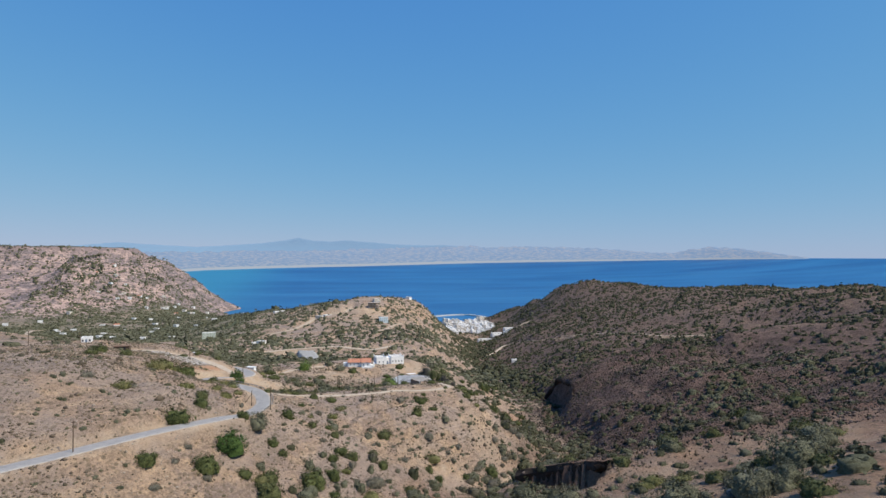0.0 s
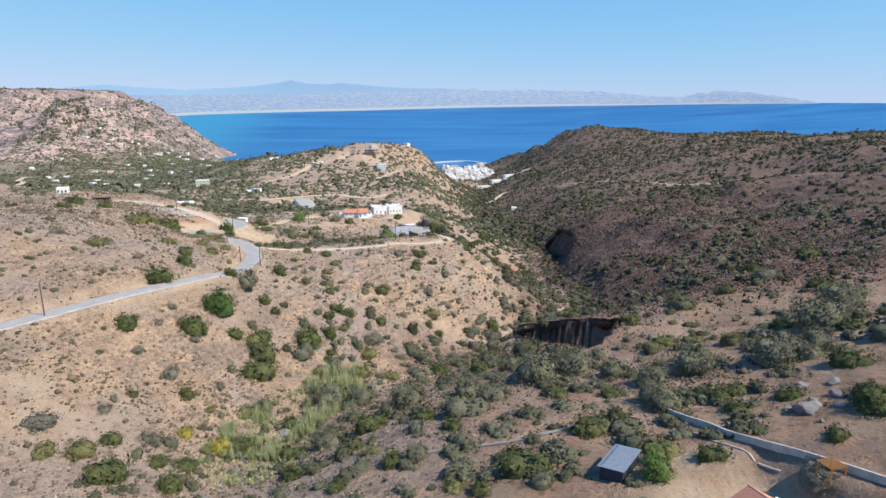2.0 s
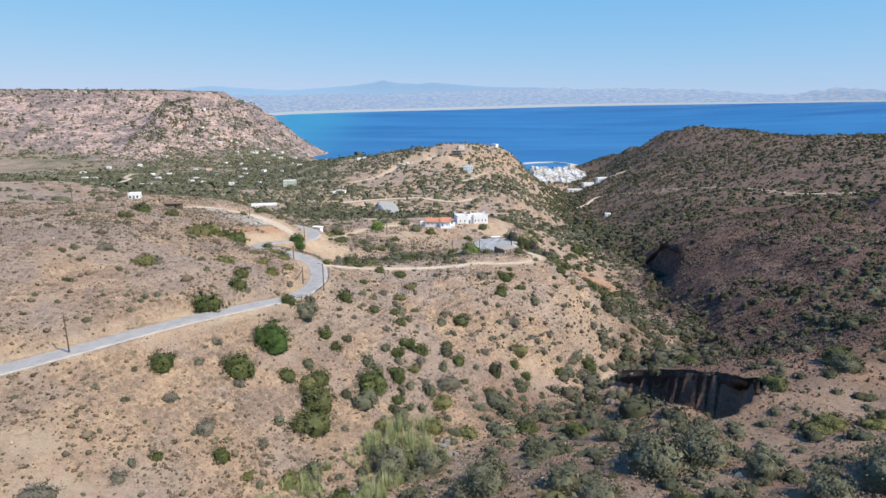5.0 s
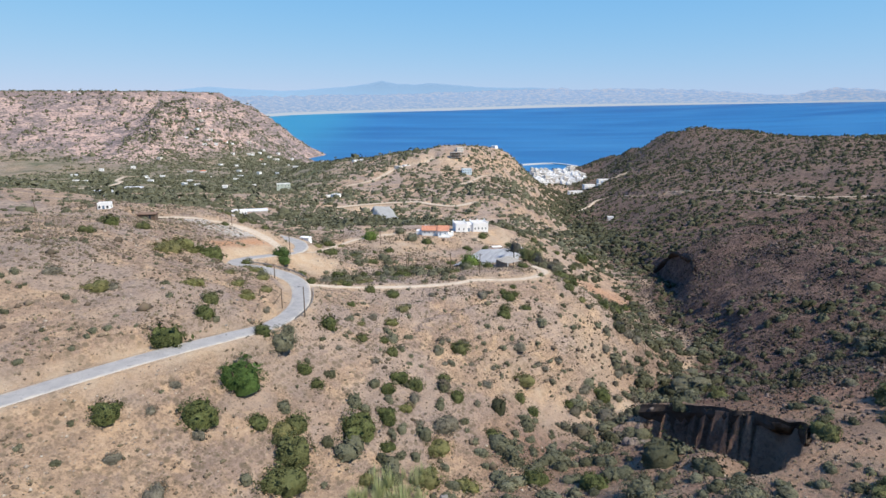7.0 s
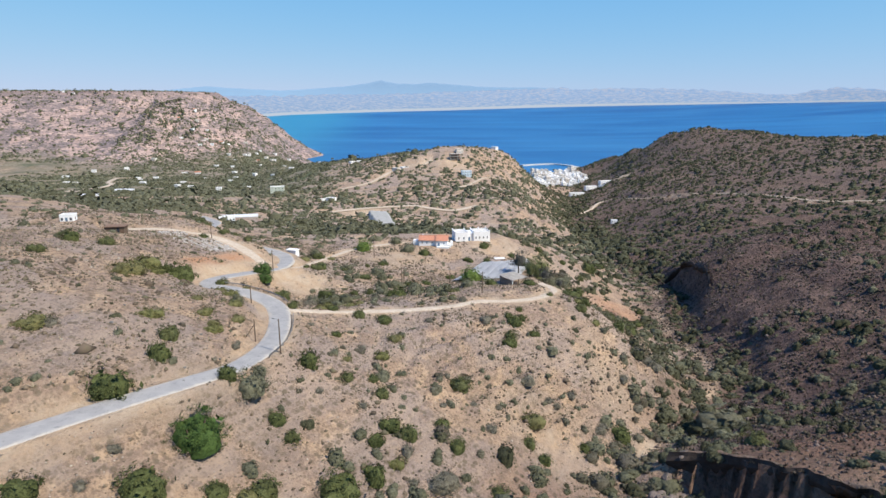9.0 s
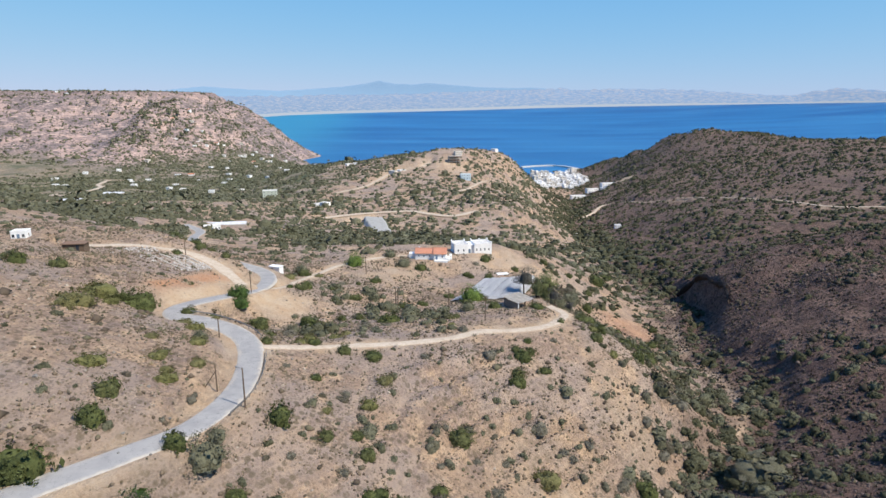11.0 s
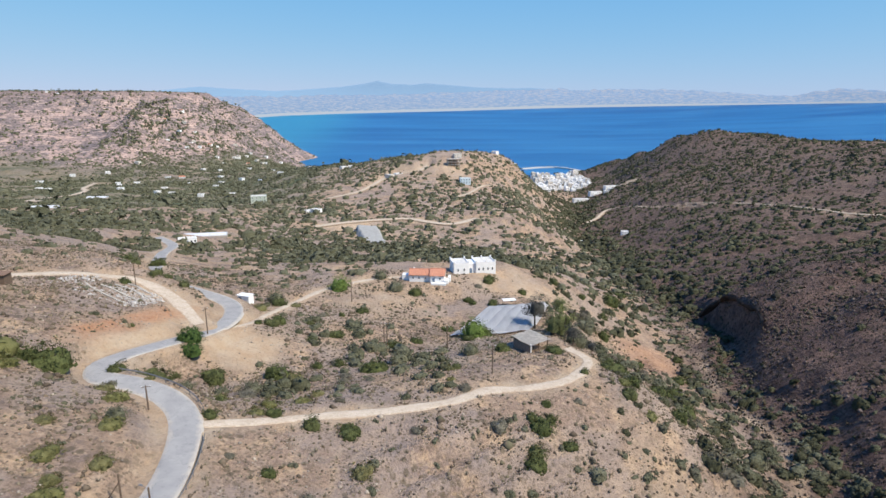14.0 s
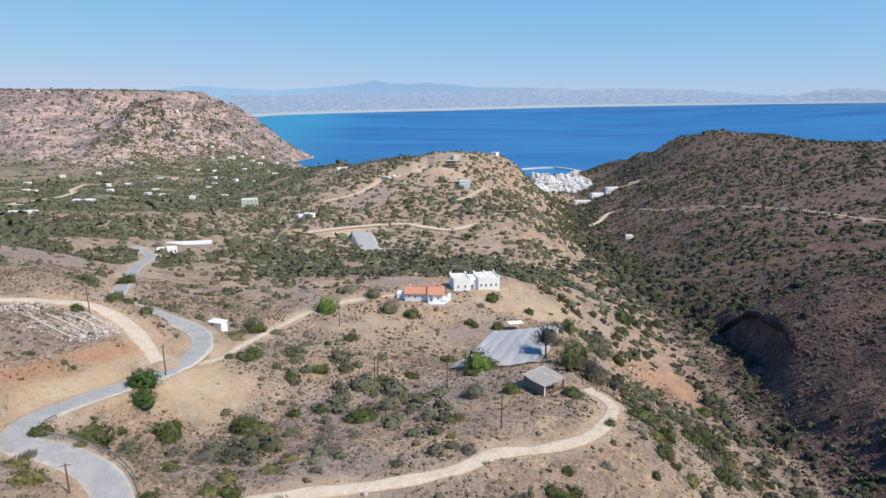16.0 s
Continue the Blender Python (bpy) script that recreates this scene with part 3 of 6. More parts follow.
sh = sea.data.attributes.new("shoal", "FLOAT", "POINT")
sh.data.foreach_set("value", (smooth(-SX - 0.06 * SY, 120, 620) * smooth(RR, 1300, 1900) * 0.85).ravel().astype(np.float32))

# ---- far coast ----
def sea_at(r):
    return EYE - r * (EYE / SEA_FLAT - EYE / SEA_FLAT ** 2 * (r - SEA_FLAT))


def far_range(name, label, inner, crest, outer, mat, seed, lumps=1.0):
    """Hazy land along the skyline: the shore's distance and the crest's elevation in degrees, by azimuth."""
    az = np.linspace(crest[0][0], crest[-1][0], 420)
    A, V = np.meshgrid(np.radians(az), np.linspace(0, 1, 22))
    r0 = np.interp(az, [p[0] for p in inner], [p[1] for p in inner])[None]
    r = r0 + (outer - r0) * V
    x, y = r * np.sin(A), r * np.cos(A)
    low = sea_at(r0)
    top = EYE + outer * np.tan(np.radians(np.interp(az, [p[0] for p in crest], [p[1] for p in crest])))[None]
    h = (0.05 * smooth(V, 0, 0.03) + 0.95 * smooth(V, -0.3, 0.92) - 0.95 * smooth(0, -0.3, 0.92) * (1 - V))
    z = low + (top - low) * h * (1 + lumps * smooth(V, 0.1, 0.5) * (0.07 * rough(x + seed, y * 2, 60) + 0.05 * rough(x, y + seed, 21)))
    z = np.where(V > 0.97, z - 30, z)
    return tagged(new(name, sheet(name, x, y, z, mat)), label, "mountains", kind="structure")


# Distance haze is painted into these bluish colours; there is no haze in the air.
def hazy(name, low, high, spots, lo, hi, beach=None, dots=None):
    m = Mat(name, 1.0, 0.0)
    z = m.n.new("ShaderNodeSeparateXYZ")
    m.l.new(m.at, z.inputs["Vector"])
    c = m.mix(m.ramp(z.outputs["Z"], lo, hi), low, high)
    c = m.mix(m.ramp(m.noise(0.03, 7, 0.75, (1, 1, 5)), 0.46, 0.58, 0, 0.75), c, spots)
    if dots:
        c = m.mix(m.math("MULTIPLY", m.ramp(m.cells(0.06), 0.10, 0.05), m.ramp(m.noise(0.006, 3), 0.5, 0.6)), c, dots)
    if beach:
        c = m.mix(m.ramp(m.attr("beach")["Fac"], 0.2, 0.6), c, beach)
    # darkened base plus a steady glow, so the painted haze hides the sun's shading
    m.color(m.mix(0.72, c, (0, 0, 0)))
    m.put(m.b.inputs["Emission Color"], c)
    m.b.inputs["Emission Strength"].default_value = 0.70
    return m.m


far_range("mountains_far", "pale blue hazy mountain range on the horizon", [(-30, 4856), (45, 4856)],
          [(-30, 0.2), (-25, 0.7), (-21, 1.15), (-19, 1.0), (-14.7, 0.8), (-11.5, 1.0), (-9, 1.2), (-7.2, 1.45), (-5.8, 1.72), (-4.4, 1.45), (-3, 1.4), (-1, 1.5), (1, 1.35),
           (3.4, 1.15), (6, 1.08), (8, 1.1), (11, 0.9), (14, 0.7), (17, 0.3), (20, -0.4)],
          4890, hazy("painted_haze_far", (0.31, 0.48, 0.67), (0.25, 0.39, 0.57), (0.29, 0.43, 0.60), 170, 290), 11, 0.2)
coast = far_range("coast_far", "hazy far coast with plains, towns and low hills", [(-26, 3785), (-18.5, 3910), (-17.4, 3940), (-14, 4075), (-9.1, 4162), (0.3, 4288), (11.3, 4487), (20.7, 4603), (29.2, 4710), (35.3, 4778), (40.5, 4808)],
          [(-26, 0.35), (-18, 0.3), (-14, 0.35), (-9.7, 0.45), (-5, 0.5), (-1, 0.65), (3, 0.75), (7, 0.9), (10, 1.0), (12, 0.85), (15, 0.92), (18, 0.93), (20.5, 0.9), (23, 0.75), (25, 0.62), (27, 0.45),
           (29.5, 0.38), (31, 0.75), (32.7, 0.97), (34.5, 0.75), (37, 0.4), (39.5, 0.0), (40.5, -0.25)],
          4850, hazy("painted_haze_coast", (0.21, 0.32, 0.47), (0.24, 0.355, 0.53), (0.44, 0.455, 0.51), 90, 220, (0.40, 0.45, 0.50), (0.62, 0.64, 0.68)), 3, 1.0)
be = coast.data.attributes.new("beach", "FLOAT", "POINT")
be.data.foreach_set("value", np.repeat(np.r_[1.0, 1.0, np.zeros(20)], 420).astype(np.float32))


# ---- roads ----
def ribbon(name, line, half, lift, mat, step=1.5, label="", wobble=0.0):
    p = curve(line, step)
    t = np.gradient(p[:, :2], axis=0)
    t /= np.linalg.norm(t, axis=1)[:, None] + 1e-9
    n = np.c_[-t[:, 1], t[:, 0]]
    k = np.linspace(-1, 1, 13)
    wob = wobble * rough(np.arange(len(p)) * 1.0, 0 * p[:, 0], 3)
    hw = half + wob
    x = p[:, 0:1] + n[:, 0:1] * k[None] * hw[:, None]
    y = p[:, 1:2] + n[:, 1:2] * k[None] * hw[:, None]
    z = p[:, 2:3] + lift - 0.10 * k[None] ** 2 - 0.35 * (abs(k[None]) > 0.99)
    ob = new(name, sheet(name, x, y, z, mat))
    ed_ = ob.data.attributes.new("edge", "FLOAT", "POINT")
    ed_.data.foreach_set("value", np.tile(abs(k), len(p)).astype(np.float32))
    return tagged(ob, label, "road", kind="structure")


a = Mat("worn_asphalt", 0.85, 0.25)
c = a.mix(a.ramp(a.noise(0.35, 5), 0.35, 0.7), (0.35, 0.335, 0.315), (0.27, 0.26, 0.25))
c = a.mix(a.ramp(a.noise(0.9, 4, 0.6, (1, 1, 1)), 0.64, 0.72, 0, 0.6), c, (0.14, 0.14, 0.14))
c = a.mix(a.ramp(a.noise(14, 2), 0.5, 0.8, 0, 0.4), c, (0.34, 0.32, 0.30))
dust = a.math("ADD", a.attr("edge")["Fac"], a.ramp(a.noise(0.5, 5, 0.65), 0.3, 0.7, -0.22, 0.22))
c = a.mix(a.ramp(dust, 0.62, 0.95, 0, 0.85), c, (0.47, 0.415, 0.345))
c = a.mix(a.ramp(a.math("ABSOLUTE", a.math("SUBTRACT", a.noise(0.22, 6, 0.7), 0.5), 0), 0.006, 0.0, 0, 0.55), c, (0.11, 0.11, 0.11))
a.color(c).bump(a.noise(20, 3), 0.3, 0.03)
p = Mat("pale_dirt", 0.95, 0.1)
c = p.mix(p.ramp(p.noise(0.5, 5), 0.35, 0.7), (0.52, 0.43, 0.33), (0.43, 0.34, 0.25))
c = p.mix(p.ramp(p.noise(3, 5, 0.75), 0.5, 0.68, 0, 0.7), c, (0.62, 0.55, 0.46))
c = p.mix(p.ramp(p.noise(1.3, 5, 0.7), 0.54, 0.64, 0, 0.6), c, (0.32, 0.26, 0.20))
verge = p.math("ADD", p.attr("edge")["Fac"], p.ramp(p.noise(0.9, 5, 0.7), 0.3, 0.7, -0.3, 0.3))
c = p.mix(p.ramp(verge, 0.68, 0.92), c, (0.40, 0.30, 0.215))
p.color(c).bump(p.noise(4, 4), 0.5, 0.1)
DIRT_MAT = p.m
ribbon("road", ROAD, 2.9, 0.06, a.m, label="winding grey asphalt road worn and patched")
ribbon("dirt_track", TRACK, 1.6, 0.03, DIRT_MAT, label="pale dirt track along the spur", wobble=0.3)
ribbon("lane", LANE, 1.3, 0.04, DIRT_MAT, label="pale dirt lane to the houses", wobble=0.3)
ribbon("dirt_road", DIRT, 2.1, 0.04, DIRT_MAT, label="wide pale dirt road joining the asphalt", wobble=0.4)
for name, line, half, label in FAR_WAYS:
    ribbon(name, line, half, 0.9, DIRT_MAT, 5, label, 0.5)
ribbon("hillside_track", RIGHT_PATH, 1.7, 0.5, DIRT_MAT, 4, "pale track cut along the dark hillside", 0.4)


# ---- plants ----
def foliage(name, dark, light, spots, rough_=0.75, gap=0.0):
    """Leaves: colour varies from plant to plant and from leaf to leaf."""
    m = Mat(name, rough_, 0.15)
    c = m.mix(m.rand(True), dark, light)
    c = m.mix(m.ramp(m.rand(), 0.3, 1.0, 0, 0.55), c, spots)
    # dark noise patches painted over the crown as shaded gaps between leaves
    c = m.mix(m.ramp(m.noise(1.7, 4, 0.7), 0.48, 0.64, 0, 0.5), c, tuple(0.5 * v for v in dark))
    m.color(c)
    m.bump(m.noise(3.5, 4, 0.7), 0.8, 0.4)
    m.b.inputs["Subsurface Weight"].default_value = 0.0
    return m.m


LEAF_EVERGREEN = foliage("evergreen_leaves", (0.046, 0.057, 0.018), (0.127, 0.143, 0.052), (0.123, 0.123, 0.056))
LEAF_OLIVE = foliage("olive_leaves", (0.100, 0.101, 0.061), (0.194, 0.192, 0.122), (0.178, 0.170, 0.115))
LEAF_BROAD = foliage("broom_leaves", (0.095, 0.099, 0.032), (0.194, 0.184, 0.072), (0.171, 0.149, 0.077))
LEAF_DRY = foliage("dry_twigs", (0.113, 0.104, 0.074), (0.211, 0.191, 0.144), (0.171, 0.158, 0.122))
LEAF_FIG = foliage("carob_leaves", (0.032, 0.059, 0.016), (0.090, 0.140, 0.038), (0.063, 0.108, 0.027))
LEAF_BRIGHT = foliage("bright_leaves", (0.085, 0.130, 0.030), (0.18, 0.25, 0.065), (0.15, 0.22, 0.06))
LEAF_YELLOW = foliage("yellow_leaves", (0.20, 0.17, 0.030), (0.36, 0.30, 0.06), (0.24, 0.21, 0.06))
LEAF_PINE = foliage("pine_needles", (0.060, 0.058, 0.050), (0.14, 0.135, 0.112), (0.12, 0.12, 0.105))
LEAF_TALL = foliage("tamarisk_leaves", (0.090, 0.105, 0.036), (0.20, 0.21, 0.080), (0.12, 0.13, 0.065))
BARK = plain("bark", (0.13, 0.10, 0.075), 0.95, 0.1, wear=0.4, scale=3, bump=0.4)


def cloud(rng, clumps, per, leaf, shape, low=0.0, fill=0.35, spread_=0.26):
    """Leaf quads in uneven clumps over a dome of unit radius: corners and faces."""
    ctr = []
    for i in range(clumps):
        a, u = rng.uniform(0, 2 * math.pi), rng.uniform(low, 1.0)
        r = math.sqrt(max(0.0, 1 - u * u))
        k = 1.0 if rng.random_sample() > fill else rng.uniform(0.35, 0.85)
        k *= rng.uniform(0.72, 1.04)
        ctr.append((r * math.cos(a) * k * shape[0], r * math.sin(a) * k * shape[1], u * k * shape[2]))
    ctr = np.repeat(np.array(ctr), per, axis=0)
    n = len(ctr)
    off = rng.normal(size=(n, 3)) * np.array([spread_, spread_, spread_ * 0.75])[None] * 0.5
    p = ctr + off
    p[:, 2] = np.maximum(p[:, 2], 0.02)
    out = p - np.array([0, 0, 0.25 * shape[2]])
    out /= np.linalg.norm(out, axis=1)[:, None] + 1e-6
    nrm = out * 1.2 + rng.normal(size=(n, 3)) * 0.45
    nrm /= np.linalg.norm(nrm, axis=1)[:, None] + 1e-6
    t = np.cross(nrm, rng.normal(size=(n, 3)))
    t /= np.linalg.norm(t, axis=1)[:, None] + 1e-6
    b = np.cross(nrm, t)
    s = leaf * rng.uniform(0.6, 1.35, size=(n, 1))
    q = np.stack([p - t * s, p - b * s * 0.55, p + t * s, p + b * s * 0.55], 1)
    return q.reshape(-1, 3), np.arange(4 * n).reshape(-1, 4)


def bush(rng, lumps, rings, leaves):
    """A low bush of unit radius: uneven leafy lumps with loose leaf sprays over them, as corners and faces."""
    V, F, n = [], [], 0
    for i in range(lumps):
        a, d = rng.uniform(0, 6.28), 0.0 if lumps == 1 else rng.uniform(0.25, 0.5)
        cx, cy, s = d * math.cos(a), d * math.sin(a), (0.86 if lumps == 1 else rng.uniform(0.5, 0.72))
        tall = s * rng.uniform(0.75, 1.1)
        side = 4 + rings
        ring = []
        for k in range(rings):
            u = k / rings
            w = math.cos(u * 1.45) ** 0.8
            ring.append([(cx + s * w * rng.uniform(0.8, 1.15) * math.cos(6.283 * (q + 0.5 * k) / side), cy + s * w * rng.uniform(0.8, 1.15) * math.sin(6.283 * (q + 0.5 * k) / side),
                          tall * math.sin(u * 1.5) * rng.uniform(0.88, 1.12) - (0.3 if k == 0 else 0)) for q in range(side)])
        for k in range(rings):
            for q in range(side):
                p = (q + 1) % side
                if k < rings - 1:
                    F.append((n + k * side + q, n + k * side + p, n + (k + 1) * side + p, n + (k + 1) * side + q))
                elif q % 2 == 0:
                    F.append((n + k * side + q, n + k * side + p, n + k * side + (p + 1) % side, n + rings * side))
        V += [p for r_ in ring for p in r_] + [(cx, cy, tall)]
        n += rings * side + 1
    V = np.array(V)
    src = V[rng.randint(0, len(V), leaves)] * rng.uniform(0.9, 1.16, (leaves, 1)) + rng.normal(size=(leaves, 3)) * 0.11
    src[:, 2] = np.maximum(src[:, 2], 0.03)
    nrm = src + rng.normal(size=(leaves, 3)) * 0.5
    nrm /= np.linalg.norm(nrm, axis=1)[:, None]
    tt = np.cross(nrm, rng.normal(size=(leaves, 3)))
    tt /= np.linalg.norm(tt, axis=1)[:, None] + 1e-6
    bb = np.cross(nrm, tt)
    s = (0.62 / math.sqrt(leaves) + 0.045) * rng.uniform(0.6, 1.3, (leaves, 1))
    q = np.stack([src - tt * s, src - bb * s * 0.7, src + tt * s, src + bb * s * 0.7], 1).reshape(-1, 3)
    V = V * np.array([0.84, 0.84, 0.86])
    F = np.concatenate([np.array(F), np.arange(4 * leaves).reshape(-1, 4) + len(V)])
    return np.concatenate([V, q]), F


def quads(name, v, f, mat, tint=None):
    me = bpy.data.meshes.new(name)
    me.vertices.add(len(v))
    me.vertices.foreach_set("co", np.asarray(v, np.float32).ravel())
    me.loops.add(f.size)
    me.loops.foreach_set("vertex_index", f.ravel().astype(np.int32))
    me.polygons.add(len(f))
    me.polygons.foreach_set("loop_start", (np.arange(len(f)) * f.shape[1]).astype(np.int32))
    me.update(calc_edges=True)
    me.materials.append(mat)
    if tint is not None:
        at_ = me.attributes.new("tint", "FLOAT", "POINT")
        at_.data.foreach_set("value", tint.astype(np.float32))
    return me


def tube(bm, path, radii, sides=6):
    """A tapered limb through the places of path."""
    rings = []
    for i, p in enumerate(path):
        d = Vector(path[min(i + 1, len(path) - 1)]) - Vector(path[max(i - 1, 0)])
        q = d.to_track_quat("Z", "Y")
        rings.append([bm.verts.new(Vector(p) + q @ Vector((radii[i] * math.cos(a), radii[i] * math.sin(a), 0)))
                      for a in (2 * math.pi * k / sides for k in range(sides))])
    for a, b in zip(rings, rings[1:]):
        for k in range(sides):
            bm.faces.new((a[k], a[(k + 1) % sides], b[(k + 1) % sides], b[k]))
    bm.faces.new(rings[-1])


def part(name, bm, mat, parent, label=""):
    """One mesh object under a thing or a part, from a bmesh or a mesh."""
    if isinstance(bm, bmesh.types.BMesh):
        me = bpy.data.meshes.new(name)
        bmesh.ops.recalc_face_normals(bm, faces=bm.faces[:])
        bm.to_mesh(me)
        bm.free()
        me.materials.append(mat)
    else:
        me = bm
    ob = new(name, me)
    ob.parent = parent
    return tagged(ob, label)


def plant(kind, label, category, mat, seed, clumps, per, leaf, shape, trunk, low=0.0, lift=0.0, spread_=0.25):
    """A plant of unit radius: trunk with limbs under a crown of leaves."""
    rng = np.random.RandomState(seed)
    top = tagged(new(kind), label, category)
    bm = bmesh.new()
    for i in range(trunk[0]):
        a = 2 * math.pi * i / max(1, trunk[0]) + rng.uniform(0, 1)
        w = trunk[2] * rng.uniform(0.6, 1.2)
        base = (0.06 * math.cos(a), 0.06 * math.sin(a), -0.25)
        tip = (w * math.cos(a), w * math.sin(a), lift + shape[2] * rng.uniform(0.45, 0.7))
        mid_ = tuple(0.5 * (p + q) + rng.uniform(-0.05, 0.05) for p, q in zip(base, tip))
        tube(bm, [base, mid_, tip], [trunk[1], trunk[1] * 0.7, trunk[1] * 0.25], 5)
        for j in range(2):
            b = a + rng.uniform(-1.2, 1.2)
            tube(bm, [mid_, (mid_[0] + 0.35 * math.cos(b), mid_[1] + 0.35 * math.sin(b), mid_[2] + 0.3 * shape[2])], [trunk[1] * 0.5, trunk[1] * 0.15], 4)
    part("trunk", bm, BARK, top)
    v, f = cloud(rng, clumps, per, leaf * 0.72, shape, low, spread_=0.62 * spread_)
    # the dense inside of the crown
    v2, f2 = bush(rng, 8, 5, 60)
    k = 0.6 if shape[2] > 1.26 else 0.76 if lift > 0.15 else 0.9
    v2 = v2 * np.array([k * shape[0], k * shape[1], 1.1 * k * shape[2]])
    v2[:, 2] += 0.12 * shape[2]
    v, f = np.concatenate([v, v2]), np.concatenate([f, f2 + len(v)])
    v[:, 2] += lift
    part("crown", quads("crown", v, f, mat), mat, top)
    return top


KINDS = {
    "evergreen": [plant("shrub", "dark green evergreen shrub on dry stony slope", "shrub", LEAF_EVERGREEN, 20 + i, 66, 25, 0.058, (1.0, 0.92, h), (3, 0.05, 0.35)) for i, h in enumerate((0.95, 1.1, 0.8, 1.0))],
    "olive": [plant("olive_tree", "silvery grey-green olive tree with uneven crown", "tree", LEAF_OLIVE, 40 + i, 70, 26, 0.056, (1.0, 0.95, 1.0), (2, 0.09, 0.3), 0.05, 0.22, 0.34) for i in range(3)],
    "broad": [plant("shrub", "low yellowish green spreading shrub on dry slope", "shrub", LEAF_BROAD, 50 + i, 60, 24, 0.06, (1.05, 0.9, 0.62), (3, 0.04, 0.4)) for i in range(3)],
    "dry": [plant("shrub", "grey-brown half-dry thorny shrub on stony slope", "shrub", LEAF_DRY, 60 + i, 56, 24, 0.054, (1.0, 0.9, 0.72), (3, 0.03, 0.3), spread_=0.34) for i in range(3)],
    "fig": [plant("carob_tree", "large dense dark green round tree beside the road", "tree", LEAF_FIG, 71, 170, 46, 0.036, (1.0, 1.0, 1.25), (3, 0.08, 0.4), 0.0, 0.0, 0.2)],
    "tall": [plant("tree", "tall narrow green tree with bare lower trunk", "tree", LEAF_TALL, 75 + i, 80, 28, 0.06, (0.85, 0.85, 1.9), (2, 0.09, 0.25), 0.0, 0.5, 0.34) for i in range(2)],
    "pine": [plant("pine_tree", "sparse greyish pine with dark trunk beside the shed", "tree", LEAF_PINE, 81 + i, 70, 30, 0.055, (1.0, 1.0, 1.3), (1, 0.07, 0.1), -0.3, 1.2, 0.36) for i in range(2)],
    "bright": [plant("tree", "fresh green round tree beside the lane", "tree", LEAF_BRIGHT, 85, 80, 28, 0.06, (1.0, 1.0, 1.15), (2, 0.07, 0.3), 0.0, 0.2, 0.3)],
    "yellow": [plant("shrub", "yellow-flowering shrub at the stream", "shrub", LEAF_YELLOW, 91, 60, 24, 0.06, (1.0, 0.95, 0.9), (3, 0.04, 0.3))],
}
GROUP = {"evergreen": "evergreen shrubs on the slopes", "olive": "olive trees of the grove", "broad": "spreading shrubs", "dry": "dry shrubs"}
FIG = [(-41.3, 100.0, 5.2), (-56.1, 190.0, 3.0), (-57.6, 194.2, 3.3)]
EVERGREEN = [(-56.2, 102.6, 4.7), (-57.2, 80.4, 3.1), (-44.6, 87.5, 4.2), (-36.1, 92.7, 2.6), (-29.7, 96.9, 3.1), (-39.4, 111.7, 2.5), (-30.6, 110.0, 2.0), (-27.3, 107.6, 2.2), (-53.6, 121.6, 1.7), (-106.5, 176.1, 3.4), (-97.8, 179.0, 2.8), (-99.3, 152.2, 2.7), (-74.4, 164.9, 2.3), (-27.9, 126.2, 3.2), (-20.3, 125.6, 2.0), (-12.9, 125.3, 1.8), (-10.6, 117.9, 2.8), (-6.9, 117.3, 2.4), (-12.9, 113.5, 2.1), (-0.4, 123.1, 2.2), (2.8, 119.0, 2.7), (19.0, 129.7, 2.4), (22.1, 126.4, 2.1), (33.1, 136.4, 2.3), (-12.7, 106.2, 3.3), (-18.0, 100.9, 4.8), (11.1, 112.1, 2.4), (24.8, 163.8, 2.2), (18.2, 160.7, 2.5), (-22.1, 158.8, 2.1)]
EVERGREEN_B = [(-53.6, 119.5, 2.3), (-52.1, 112.3, 2.7), (-25.5, 143.5, 1.4), (-15.3, 129.0, 1.7), (4.3, 138.3, 3.2), (17.5, 158.0, 2.6), (19.7, 166.0, 3.0), (-15.7, 159.0, 2.8), (-70.7, 165.1, 4.4), (-49.8, 185.6, 3.6), (-38.7, 157.1, 1.9), (-28.9, 221.7, 2.8), (-34.3, 215.1, 1.7), (-24.2, 245.2, 2.0), (-44.9, 222.9, 2.5), (-8.6, 267.8, 3.0), (11.9, 266.4, 1.7), (41.9, 184.1, 2.6), (63.2, 215.2, 2.9), (67.6, 250.7, 3.0), (54.8, 187.1, 2.5), (70.0, 305.3, 3.2), (95.6, 367.3, 3.6), (-15.1, 195.3, 4.5), (-12.3, 218.3, 2.8), (-6.3, 225.3, 2.6), (16.2, 205.6, 2.3), (12.8, 233.1, 4.3), (2.4, 239.4, 2.5), (8.6, 224.9, 2.3)]
